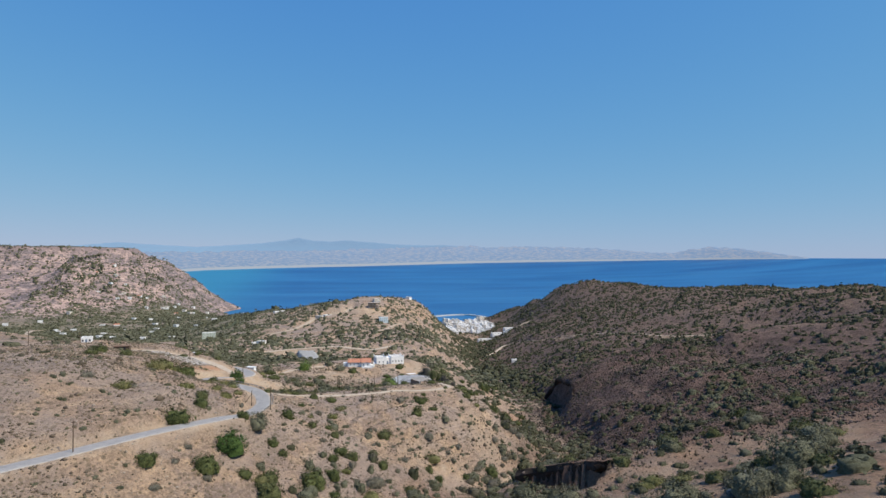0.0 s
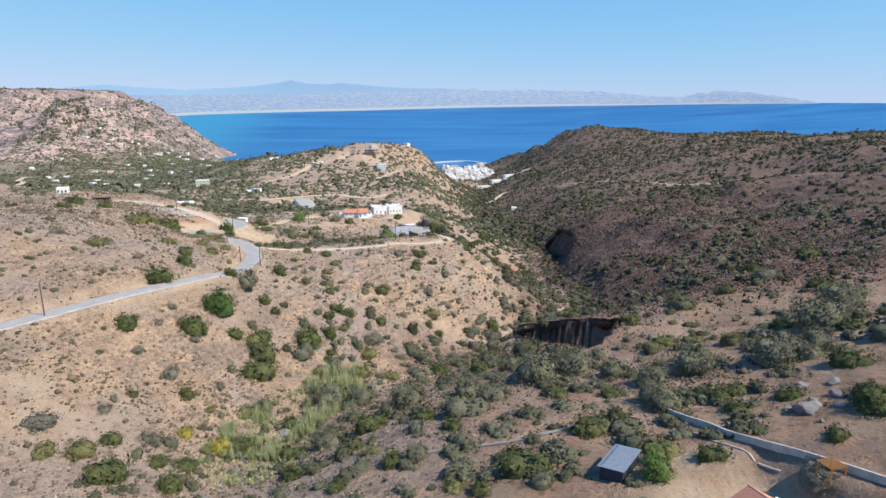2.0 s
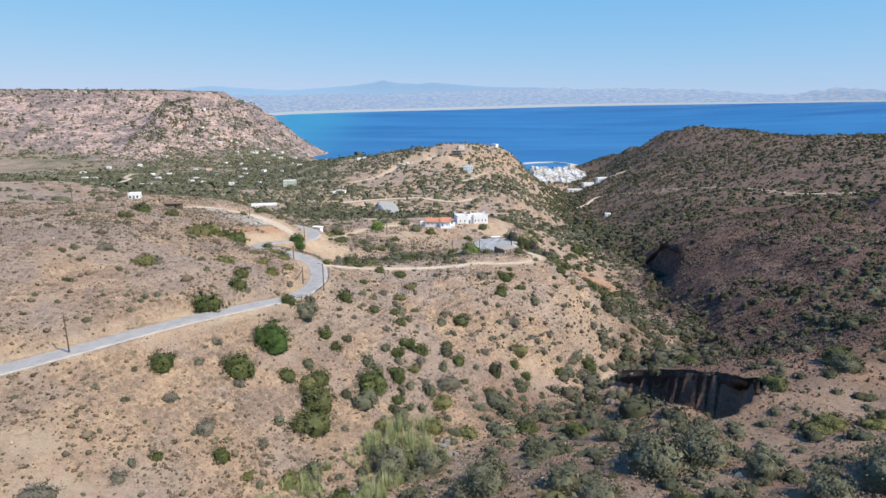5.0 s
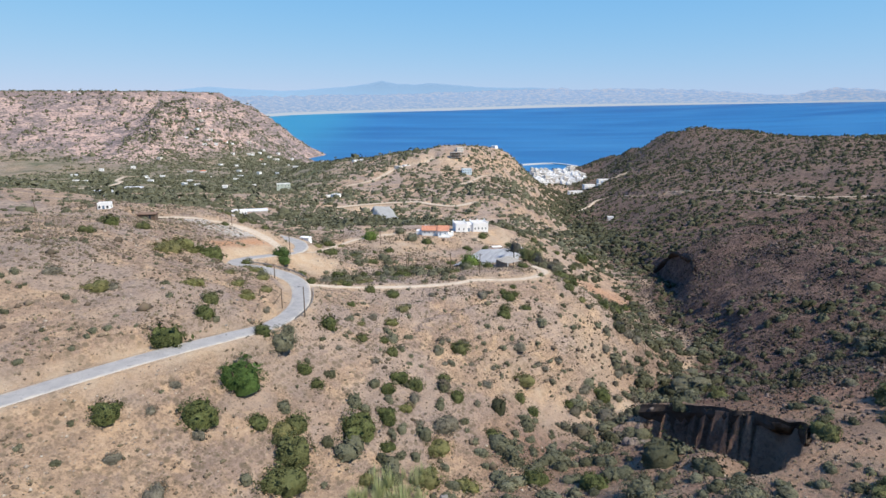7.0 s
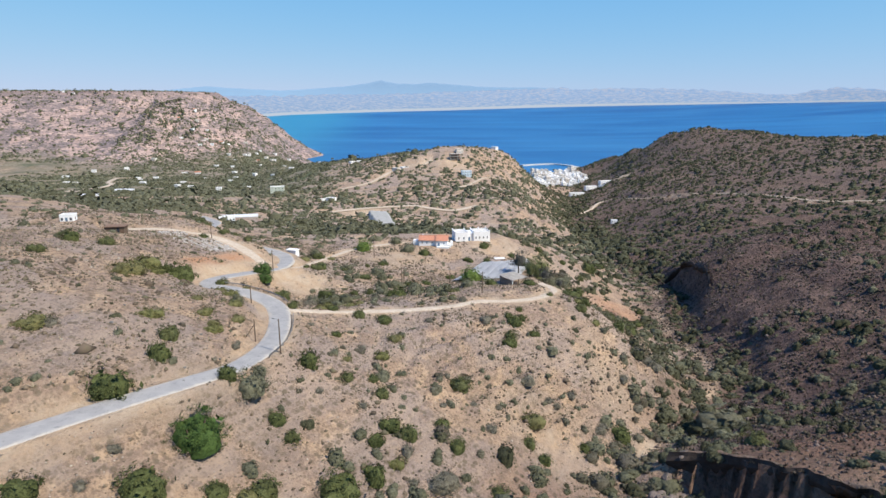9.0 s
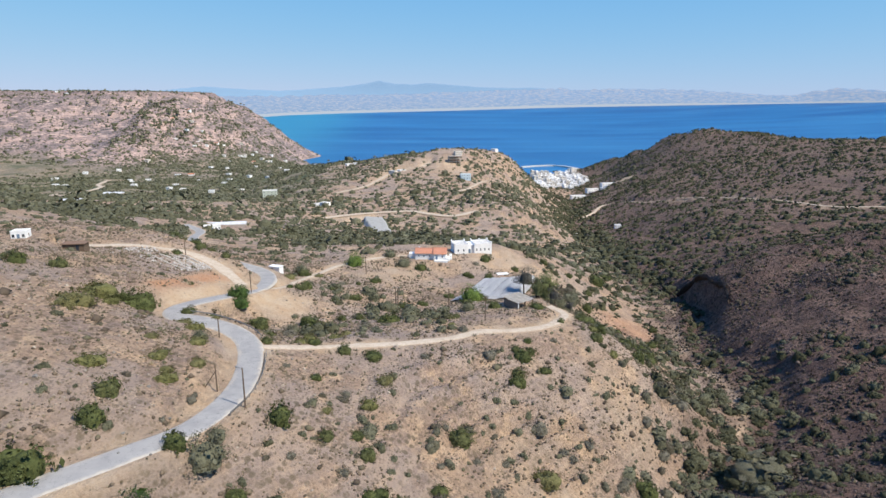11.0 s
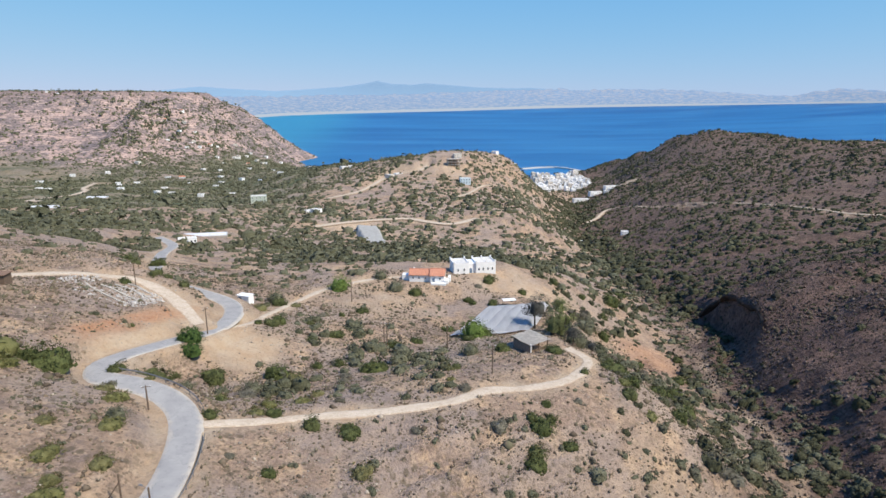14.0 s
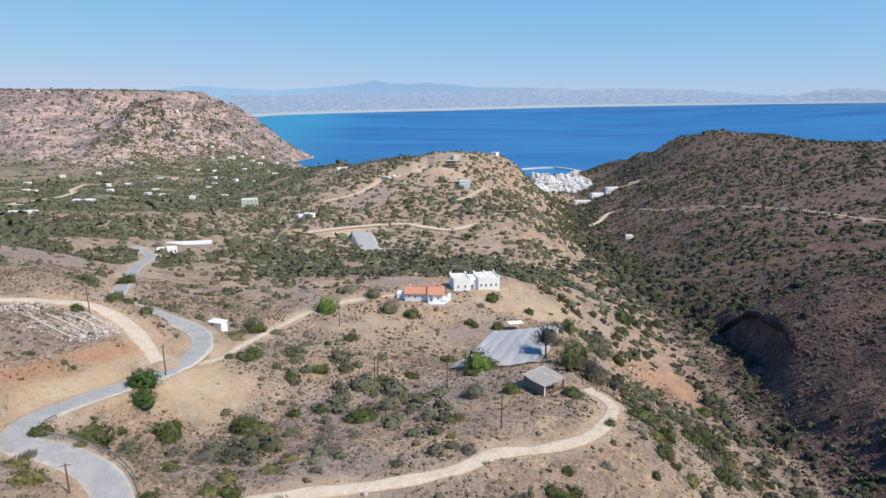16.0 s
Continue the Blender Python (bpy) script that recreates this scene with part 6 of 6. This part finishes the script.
for sx in (-1, 1):
    for sy in (-1, 1):
        tube(bm, [(sx * 1.6, 0, rz + rh + 0.03), (sx * ew, sy * ed, rz + 0.05)], [0.13, 0.13], 6)
part("ridge_tile", bm, TILES, cabin)
chim = part("chimney", boxed((-4.0, 2.1, 2.2, 0.6, 0.6, 1.9), (-4.0, 2.1, 4.1, 0.8, 0.8, 0.12)), WHITE, cabin)
part("vent_pipe", boxed((1.9, -0.6, 3.9, 0.3, 0.3, 1.0), (1.9, -0.6, 4.9, 0.5, 0.5, 0.12)), WHITE, cabin)
put(cabin, 44.6, -2.6, 28, 0.0, 117.6)
tank = tagged(new("solar_heater"), "solar water heater panels on a steel frame", "solar heater")
part("panel", boxed((-0.9, 0, 2.6, 1.6, 2.2, 0.1), (0.9, 0, 2.6, 1.6, 2.2, 0.1)), DARK_METAL, tank)
part("frame", boxed((-1.7, 0, -0.5, 0.08, 2.2, 3.1), (1.7, 0, -0.5, 0.08, 2.2, 3.1), (0, 1.1, -0.5, 3.4, 0.08, 3.1)), STEEL, tank)
put(tank, 52.0, -3.0, 20)

coop = tagged(new("tin_hut"), "dark sheet-metal hut with light grey sloping roof in the yard", "hut")
part("wall", boxed((0, 0, -0.6, 3.4, 6.4, 2.8)), DARK_METAL, coop)
bm = bmesh.new()
for i in range(16):
    y0, y1 = -3.6 + 7.2 * i / 16, -3.6 + 7.2 * (i + 1) / 16
    q = [bm.verts.new(p_) for p_ in ((-2.0, y0, 2.1), (2.0, y0, 2.6), (2.0, 0.5 * (y0 + y1), 2.68), (-2.0, 0.5 * (y0 + y1), 2.18), (2.0, y1, 2.6), (-2.0, y1, 2.1))]
    bm.faces.new((q[0], q[1], q[2], q[3]))
    bm.faces.new((q[3], q[2], q[4], q[5]))
bmesh.ops.remove_doubles(bm, verts=bm.verts[:], dist=0.001)
bmesh.ops.solidify(bm, geom=bm.faces[:], thickness=0.05)
part("roof", bm, METAL, coop, "light grey corrugated roof")
put(coop, 34.2, 14.6, -45)
pergola = tagged(new("pergola"), "small orange wooden pergola beside the yard wall", "pergola")
for i in range(7):
    part("slat", boxed((-1.2 + 0.4 * i, 0, 2.3, 0.14, 2.4, 0.12)), ORANGE_WOOD, pergola)
for x in (-1.2, 1.2):
    for y in (-1, 1):
        part("post", boxed((x, y, -0.5, 0.14, 0.14, 2.9)), ORANGE_WOOD, pergola)
put(pergola, 56.5, 1.2, 10)


def wall_run(name, label, places, height, thick, mat, cap=None):
    """A free-standing wall along places, following the ground."""
    top = tagged(new(name), label, "wall")
    c_ = curve([(x, y, 0) for x, y in places], 1.2)
    z_ = land(c_[:, 0], c_[:, 1])
    bm = bmesh.new()
    cp = bmesh.new()
    tn_ = np.gradient(c_[:, :2], axis=0)
    tn_ /= np.linalg.norm(tn_, axis=1)[:, None]
    prev = None
    for (x, y, _), z, (tx, ty) in zip(c_, z_, tn_):
        ring = [bm.verts.new((x - s * ty * thick / 2, y + s * tx * thick / 2, z + h)) for s, h in ((-1, -0.8), (-1, height), (1, height), (1, -0.8))]
        if prev:
            for k in range(3):
                bm.faces.new((prev[k], prev[k + 1], ring[k + 1], ring[k]))
        else:
            bm.faces.new(ring)
        prev = ring
    bm.faces.new(prev)
    part("body", bm, mat, top)
    return top


wall_run("yard_wall", "long grey plastered wall along the edge of the yard", [(50.6, 31.5), (52.4, 24), (54.2, 15), (57.0, 6), (60.5, -4), (64, -14)], 1.1, 0.3, plain("grey_render", (0.52, 0.46, 0.40), 0.9, 0.15, wear=0.25, scale=0.8))
wall_run("kerb_wall", "low concrete kerb beside the wall", [(50.2, 22), (52.0, 14), (54.2, 7)], 0.15, 0.3, CONCRETE)
wall_run("garden_wall", "low stone garden wall on the terrace", [(5, 31), (14, 30), (22, 29), (31, 31), (38, 33)], 0.35, 0.6, ROCK)

# ---- poles, rails ----
def utility_pole(name, h, arm=True, lamp=False, brace=False):
    top = tagged(new(name), "weathered brown wooden utility pole" + (" with lamp arm" if lamp else " with a slanting brace" if brace else " beside the road"), "utility pole", "utility poles")
    bm = bmesh.new()
    tube(bm, [(0, 0, -1.0), (0, 0, h * 0.5), (0, 0, h)], [0.15, 0.13, 0.10], 8)
    part("shaft", bm, WOOD, top)
    if arm:
        part("crossarm", boxed((0, 0, h - 0.5, 1.5, 0.1, 0.12)), WOOD, top)
        for x in (-0.65, 0, 0.65):
            part("insulator", boxed((x, 0, h - 0.36, 0.09, 0.09, 0.18)), WHITE, top)
    if lamp:
        bm = bmesh.new()
        tube(bm, [(0, 0, h - 0.6), (0.5, -0.1, h - 0.2), (1.2, -0.2, h - 0.15)], [0.04, 0.04, 0.04], 6)
        part("lamp_arm", bm, STEEL, top)
        part("lamp_head", boxed((1.4, -0.22, h - 0.22, 0.5, 0.22, 0.12)), STEEL, top)
    if brace:
        bm = bmesh.new()
        tube(bm, [(-3.2, -0.6, -0.6), (-0.1, 0, h * 0.75)], [0.1, 0.09], 6)
        part("brace", bm, WOOD, top)
    return top


pole = utility_pole("utility_pole", 7.6)
put(pole, -71.4, 75.1, 40)
for x, y, tn in ((-49.5, 157.2, 20), (-56.2, 200.9, 60), (-85.6, 226.2, 10), (-15.2, 220.0, 0), (-14.4, 220.4, 0), (2.3, 213.5, 30), (11.8, 184.0, 15), (-29, 253, 0), (-130, 215, 0), (-139, 190, 20)):
    copy_thing(pole, pose(x, y, at(x, y), 0, 0, tn) @ Matrix.Diagonal((1, 1, 0.62 if tn == 20 and x > -60 else 0.9, 1)))
put(utility_pole("utility_pole", 7.4, False, True), -33.4, 125.0, 160)
put(utility_pole("utility_pole", 5.2, False, False, True), -40.4, 131.0, 0)


def guardrail(label, i0, i1, side, off=3.25):
    """A steel crash barrier beside the road between two distances along it."""
    top = tagged(new("guardrail"), label, "guardrail", "crash barriers of the road")
    c_ = curve(ROAD, 1.0)[i0:i1]
    tn_ = np.gradient(c_[:, :2], axis=0)
    tn_ /= np.linalg.norm(tn_, axis=1)[:, None]
    bm = bmesh.new()
    prev = None
    for k, ((x, y, z), (tx, ty)) in enumerate(zip(c_, tn_)):
        px, py = x - side * ty * off, y + side * tx * off
        ring = [bm.verts.new((px + side * ty * o, py - side * tx * o, z + h)) for o, h in ((0, 0.42), (0.07, 0.5), (0, 0.58), (0.07, 0.66), (0, 0.74), (-0.04, 0.58))]
        if prev:
            for q in range(6):
                bm.faces.new((prev[q], prev[(q + 1) % 6], ring[(q + 1) % 6], ring[q]))
        prev = ring
        if k % 3 == 0:
            part("post", boxed((px, py, z - 0.4, 0.1, 0.1, 1.1)), STEEL, top)
    part("rail", bm, STEEL, top)
    return top


guardrail("grey steel crash barrier along the outer bend", 172, 198, -1)
guardrail("grey steel crash barrier round the hairpin", 205, 239, -1)


# ---- rocks ----
def rock(rng, flat=0.95):
    """A boulder of unit size: a block broken along flat planes, with rough faces."""
    bm = bmesh.new()
    bmesh.ops.create_icosphere(bm, subdivisions=3, radius=1.0)
    planes = []
    for i in range(13):
        n = Vector((rng.gauss(0, 1), rng.gauss(0, 1), rng.gauss(0, 1))).normalized()
        planes.append((n, rng.uniform(0.55, 0.95)))
    o = Vector((rng.uniform(0, 99), rng.uniform(0, 99), rng.uniform(0, 99)))
    for v in bm.verts:
        d = v.co.normalized()
        k = min([1.15] + [q / d.dot(n) for n, q in planes if d.dot(n) > 0.2])
        k += 0.10 * noise.noise(d * 3.1 + o) + 0.05 * noise.noise(d * 8 + o)
        v.co = Vector((d.x, d.y, d.z * flat)) * k
    return bm


rr_ = random.Random(21)
STONES, BROWN_STONES = [], []
SCREE_ROCK = plain("broken_brown_rock", (0.21, 0.17, 0.145), 0.95, 0.1, wear=0.45, scale=0.9, bump=0.7)
for group_, mat_ in ((STONES, ROCK), (BROWN_STONES, SCREE_ROCK)):
    for i in range(5):
        me = bpy.data.meshes.new("boulder")
        bm = rock(rr_)
        bm.to_mesh(me)
        bm.free()
        me.materials.append(mat_)
        group_.append(me)


def boulder(x, y, r, dark=False):
    ob = tagged(new("boulder", (BROWN_STONES if dark else STONES)[rr_.randrange(5)]),
                "brown-grey fallen block below the rock face" if dark else "pale grey weathered limestone boulder on the ground", "boulder", "boulders")
    ob.matrix_basis = pose(x, y, at(x, y) + 0.15 * r, rr_.uniform(-20, 20), rr_.uniform(-20, 20), rr_.uniform(0, 360)) @ Matrix.Diagonal((r, r * rr_.uniform(0.7, 1.2), r * rr_.uniform(0.7, 1.0), 1))


# the outcrop above the yard and the blocks of the stream bed
for x, y, r in ((67.5, 18.5, 2.0), (69.2, 20.2, 1.3), (66, 20.8, 0.8), (71.5, 17, 0.9), (74, 20.5, 1.2), (72, 14, 0.6), (66, 14, 0.5), (77, 25, 1.1), (64, 29, 0.6), (74, 28, 1.0), (60, 20, 0.5), (70, 25, 0.6),
                (56, 46, 1.0), (62, 50, 0.8), (78, 48, 1.3), (90, 60, 1.2), (48, 58, 0.7), (84, 40, 1.0)):
    boulder(x, y, r)
for i in range(34):
    t_ = rr_.uniform(1.6, 4.6)
    a_, b_ = STREAM[int(t_)], STREAM[int(t_) + 1]
    f_ = t_ - int(t_)
    boulder(a_[0] + (b_[0] - a_[0]) * f_ + rr_.uniform(-3.5, 3.5), a_[1] + (b_[1] - a_[1]) * f_ + rr_.uniform(-3, 3), rr_.uniform(0.4, 1.3))
for i in range(14):
    boulder(rr_.uniform(-70, -40), rr_.uniform(104, 130), rr_.uniform(0.15, 0.4))


def rock_face(name, label, rim, height, out, mat, seed, lip=1.6, back=0.0):
    """A rugged overhanging face below a rim; out: the way it faces."""
    c_ = curve(rim, 0.8)
    v = np.linspace(0, 1, 18)
    U, Vv = np.meshgrid(np.arange(len(c_)), v)
    prof = lip * (0.3 * np.exp(-((Vv - 0.08) / 0.10) ** 2) - 1.7 * smooth(Vv, 0.12, 0.4) * (1 - 0.5 * smooth(Vv, 0.75, 1.0)))
    px, py, pz = c_[U, 0], c_[U, 1], c_[U, 2]
    n1 = rough(U * 0.8 + seed, Vv * height * 1.3, 3.1) * 0.9 + rough(U * 0.8, Vv * height + seed, 1.7) * 0.3
    n1 = n1 + 1.1 * rough(U * 0.8 + seed, Vv * height * 0.6, 7.0) + 0.25 * rough(U * 0.5, Vv * height * 2.2 + seed, 1.6)
    x = px + out[0] * (prof + n1)
    y = py + out[1] * (prof + n1)
    z = pz + 0.5 - Vv * height + 0.35 * rough(U * 0.8, Vv * 9 + seed, 2.0)
    ob = new(name, sheet(name, x, y, z, mat))
    for q in ob.data.polygons:
        q.use_smooth = False
    tagged(ob, label, "rock face", kind="structure")
    if back:
        # the broken ledge between the lip and the slope behind it
        Uu, K = np.meshgrid(np.arange(len(c_)), np.linspace(0, 1, 6))
        lx, ly = x[1][Uu] - out[0] * back * K, y[1][Uu] - out[1] * back * K
        lz = (z[0][Uu] + 0.1) * (1 - K) + (land(lx, ly) - 0.15) * K + 0.5 * rough(lx, ly, 2.1) * np.sin(K * math.pi) + 0.6 * rough(lx, 0 * ly, 3.5) * (1 - K)
        lx[0], ly[0], lz[0] = x[1], y[1], z[1] - 0.1
        led = new("ledge", sheet("ledge", lx, ly, lz, g.m))
        at_ = led.data.color_attributes.new("soil", "FLOAT_COLOR", "POINT")
        at_.data.foreach_set("color", np.tile([0.85, 0.15, 0.0, 1.0], lx.size).astype(np.float32))
        tagged(led, "stony ledge along the top of the rock face", "ledge", kind="structure")
    return ob


rock_face("rock_face", "dark overhanging brown rock face above the stream", [tuple(p) for p in CLIFF[::3]], 15.0, (-0.82, -0.57), SHADED_ROCK, 3, 0.9, 3.0)
for i in range(46):
    t_ = rr_.random()
    boulder(51.5 - 5.5 * t_ + rr_.uniform(-2.2, 2.2), 125 - 6 * t_ + rr_.uniform(-2.6, 2.6), rr_.uniform(0.5, 1.7), True)
rim = [(128, 286), (130, 297), (131, 308), (131.5, 318), (131, 330), (129, 344)]
rock_face("gorge_face", "dark steep rock wall over the dry stream", [(x, y, at(x + 2, y) + 0.3) for x, y in rim], 13.0, (-1.0, -0.2), SHADED_ROCK, 17, 2.4)

# ---- heaps and ruins ----
heap = tagged(new("gravel_heap"), "long grey gravel heap at the quarry", "gravel heap")
U_, V_ = np.meshgrid(np.linspace(0, 1, 34), np.linspace(0, 1, 40))
gx = (-48 - 19 * V_) * (1 - U_) + (-33 - 13 * V_) * U_ + 0.8 * rough(V_ * 40, U_ * 9, 3)
gy = 446 + 62 * V_ + 3 * rough(U_ * 30, V_, 7)
edge_ = smooth(U_, 0, 0.14) * smooth(1 - U_, 0, 0.14) * smooth(V_, 0, 0.10) * smooth(1 - V_, 0, 0.16)
gz = land(gx, gy)
gz = gz - 0.6 + edge_ * np.maximum(0.8, 80.0 + 2.6 * V_ - gz) + 0.15 * rough(gx, gy, 2)
bm = bmesh.new()
bm.from_mesh(sheet("mound", gx, gy, gz, GRAVEL_MAT))
part("mound", bm, GRAVEL_MAT, heap)

for k, (x0, y0, x1, y1) in enumerate(((-92, 213, -80, 209), (-90, 216.5, -78, 212.5), (-88, 220, -77, 216.5), (-86, 223, -79, 220))):
    wall_run("ruin_wall", "broken pale stone terrace wall of a ruin", [(x0, y0), (0.5 * (x0 + x1), 0.5 * (y0 + y1) + 0.4), (x1, y1)], 0.3, 0.5, plain("pale_stone_%s" % "abcd"[k], (0.44, 0.40, 0.34), 0.95, 0.1, wear=0.3, scale=1.5, bump=0.5))

# ---- small stuff: stones, tufts, reeds ----
rs = np.random.RandomState(31)


def open_ground(x, y, gap=0.3):
    ok = np.ones(len(x), bool)
    for line, half, soft in WAYS[:4]:
        ok &= from_line(x, y, line)[0] > half + gap
    for cx, cy, rx, ry, turn, h in PADS:
        ok &= np.hypot((x - cx) / rx, (y - cy) / ry) > 1.0
    return ok


def stones(name, label, n, area, size, mat, dens):
    x, y = rs.uniform(area[0], area[1], n), rs.uniform(area[2], area[3], n)
    ok = open_ground(x, y) & (rs.uniform(0, 1, n) < dens(x, y))
    x, y = x[ok], y[ok]
    z = land(x, y)
    k = len(x)
    s = size * np.exp(rs.normal(0, 0.5, k))
    corner = np.array([(1, 0, 0), (0, 1, 0), (-1, 0, 0), (0, -1, 0), (0, 0, 0.8), (0, 0, -0.6)])
    V = corner[None] * (1 + rs.uniform(-0.35, 0.35, (k, 6, 3))) * s[:, None, None]
    a_ = rs.uniform(0, 6.28, k)
    V = np.stack([V[..., 0] * np.cos(a_)[:, None] - V[..., 1] * np.sin(a_)[:, None], V[..., 0] * np.sin(a_)[:, None] + V[..., 1] * np.cos(a_)[:, None], V[..., 2]], -1)
    V = V + np.stack([x, y, z + 0.05], -1)[:, None]
    tri = np.array([(0, 1, 4), (1, 2, 4), (2, 3, 4), (3, 0, 4), (1, 0, 5), (2, 1, 5), (3, 2, 5), (0, 3, 5)])
    F = (tri[None] + 6 * np.arange(k)[:, None, None]).reshape(-1, 3)
    return tagged(new(name, quads(name, V.reshape(-1, 3), F, mat)), label, "stones", kind="stuff")


m = Mat("field_stones", 0.95, 0.1)
m.color(m.mix(m.rand(True), (0.17, 0.135, 0.11), (0.47, 0.40, 0.32)))
STONE_PALE = m.m
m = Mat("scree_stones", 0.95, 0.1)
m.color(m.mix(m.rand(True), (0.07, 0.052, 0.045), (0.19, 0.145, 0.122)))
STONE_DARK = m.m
stones("field_stones", "pale loose stones on the dry slopes", 30000, (-130, 70, 30, 240), 0.13, STONE_PALE, lambda x, y: (1 - stony_at(x, y)) * (0.25 + 0.75 * smooth(rough(x, y, 17), -0.2, 0.6)))
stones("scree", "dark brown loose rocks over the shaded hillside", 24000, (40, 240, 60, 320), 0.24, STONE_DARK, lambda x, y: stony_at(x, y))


def tufts(name, label, n, area, size, mat, dens, blades=9, tall=0.9, wide=0.22):
    x, y = rs.uniform(area[0], area[1], n), rs.uniform(area[2], area[3], n)
    ok = open_ground(x, y, 0.0) & (rs.uniform(0, 1, n) < dens(x, y))
    x, y = x[ok], y[ok]
    z = land(x, y)
    k = len(x)
    s = (size * np.exp(rs.normal(0, 0.35, k)))[:, None]
    a_ = rs.uniform(0, 6.28, (k, blades))
    lean = rs.uniform(0.1, 1.0, (k, blades))
    bx, by = np.cos(a_), np.sin(a_)
    wdt = wide * s
    tip = np.stack([x[:, None] + bx * lean * s, y[:, None] + by * lean * s, z[:, None] + tall * s * (1.15 - 0.55 * lean)], -1)
    l_ = np.stack([x[:, None] - by * wdt + bx * 0.15 * s, y[:, None] + bx * wdt + by * 0.15 * s, z[:, None] + 0 * bx - 0.03], -1)
    r_ = np.stack([x[:, None] + by * wdt + bx * 0.15 * s, y[:, None] - bx * wdt + by * 0.15 * s, z[:, None] + 0 * bx - 0.03], -1)
    V = np.stack([l_, r_, tip], 2).reshape(-1, 3)
    return tagged(new(name, quads(name, V, np.arange(len(V)).reshape(-1, 3), mat, np.repeat(rs.uniform(0, 1, k), 3 * blades))), label, "grass", kind="stuff")


def tuft_mat(name, a_, b_, c_):
    m = Mat(name, 0.9, 0.1)
    t_ = m.attr("tint")["Fac"]
    k = m.mix(m.ramp(t_, 0.0, 0.6), a_, b_)
    m.color(m.mix(m.ramp(t_, 0.7, 1.0), k, c_))
    return m.m


TUFT = tuft_mat("dry_tufts", (0.19, 0.16, 0.125), (0.27, 0.225, 0.155), (0.38, 0.31, 0.20))
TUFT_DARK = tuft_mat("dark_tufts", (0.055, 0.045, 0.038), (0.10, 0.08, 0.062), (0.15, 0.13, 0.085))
tufts("dry_tufts", "grey-brown dry tufts and thorn cushions on the slopes", 26000, (-135, 75, 20, 262), 0.36, TUFT, lambda x, y: (bare_at(x, y) < 0.6) * (1 - 0.9 * stony_at(x, y)) * (0.15 + 0.85 * smooth(rough(x + 31, y, 13), -0.4, 0.5)))
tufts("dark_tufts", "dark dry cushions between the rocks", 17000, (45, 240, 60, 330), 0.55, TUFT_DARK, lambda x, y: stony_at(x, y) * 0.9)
REED = tuft_mat("reeds", (0.30, 0.34, 0.15), (0.40, 0.42, 0.21), (0.46, 0.44, 0.27))
tufts("reeds", "tall pale green reeds along the stream", 3600, (-36, 0, 52, 96), 0.9, REED, lambda x, y: (from_line(x + 3, y, np.array(STREAM, float))[0] < 7.0) * smooth(rough(x, y, 7), -0.6, 0.2), 34, 2.3, 0.028)
tufts("stream_grass", "yellowish grass patches at the stream", 1500, (-45, -14, 40, 70), 0.6, REED, lambda x, y: (from_line(x, y, np.array(STREAM, float))[0] < 9) * 0.6, 14, 1.2, 0.08)

m = Mat("thorn_cushions", 0.95, 0.05)
k_ = m.mix(m.rand(True), (0.085, 0.066, 0.050), (0.190, 0.145, 0.102))
m.color(m.mix(m.ramp(m.noise(0.35, 3), 0.5, 0.62, 0, 0.6), k_, (0.115, 0.118, 0.066)))
stones("thorn_cushions", "low grey-brown thorn cushions dotted over the dry slopes", 62000, (-150, 80, 30, 300), 0.25, m.m,
       lambda x, y: (bare_at(x, y) < 0.5) * (1 - 0.7 * stony_at(x, y)) * (0.12 + 0.88 * smooth(rough(x + 71, y, 15) + 0.5 * rough(x, y + 40, 6), -0.3, 0.7)))
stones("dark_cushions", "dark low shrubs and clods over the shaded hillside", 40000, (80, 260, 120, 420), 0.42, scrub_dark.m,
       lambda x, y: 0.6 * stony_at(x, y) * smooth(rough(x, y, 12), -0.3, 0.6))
stones("ruin_rubble", "pale broken stones of a ruined terrace", 1300, (-100, -74, 207, 226), 0.26, plain("rubble", (0.50, 0.46, 0.42), 0.95, 0.1, wear=0.4, scale=2), lambda x, y: smooth(rough(x, y, 6), -0.3, 0.4))
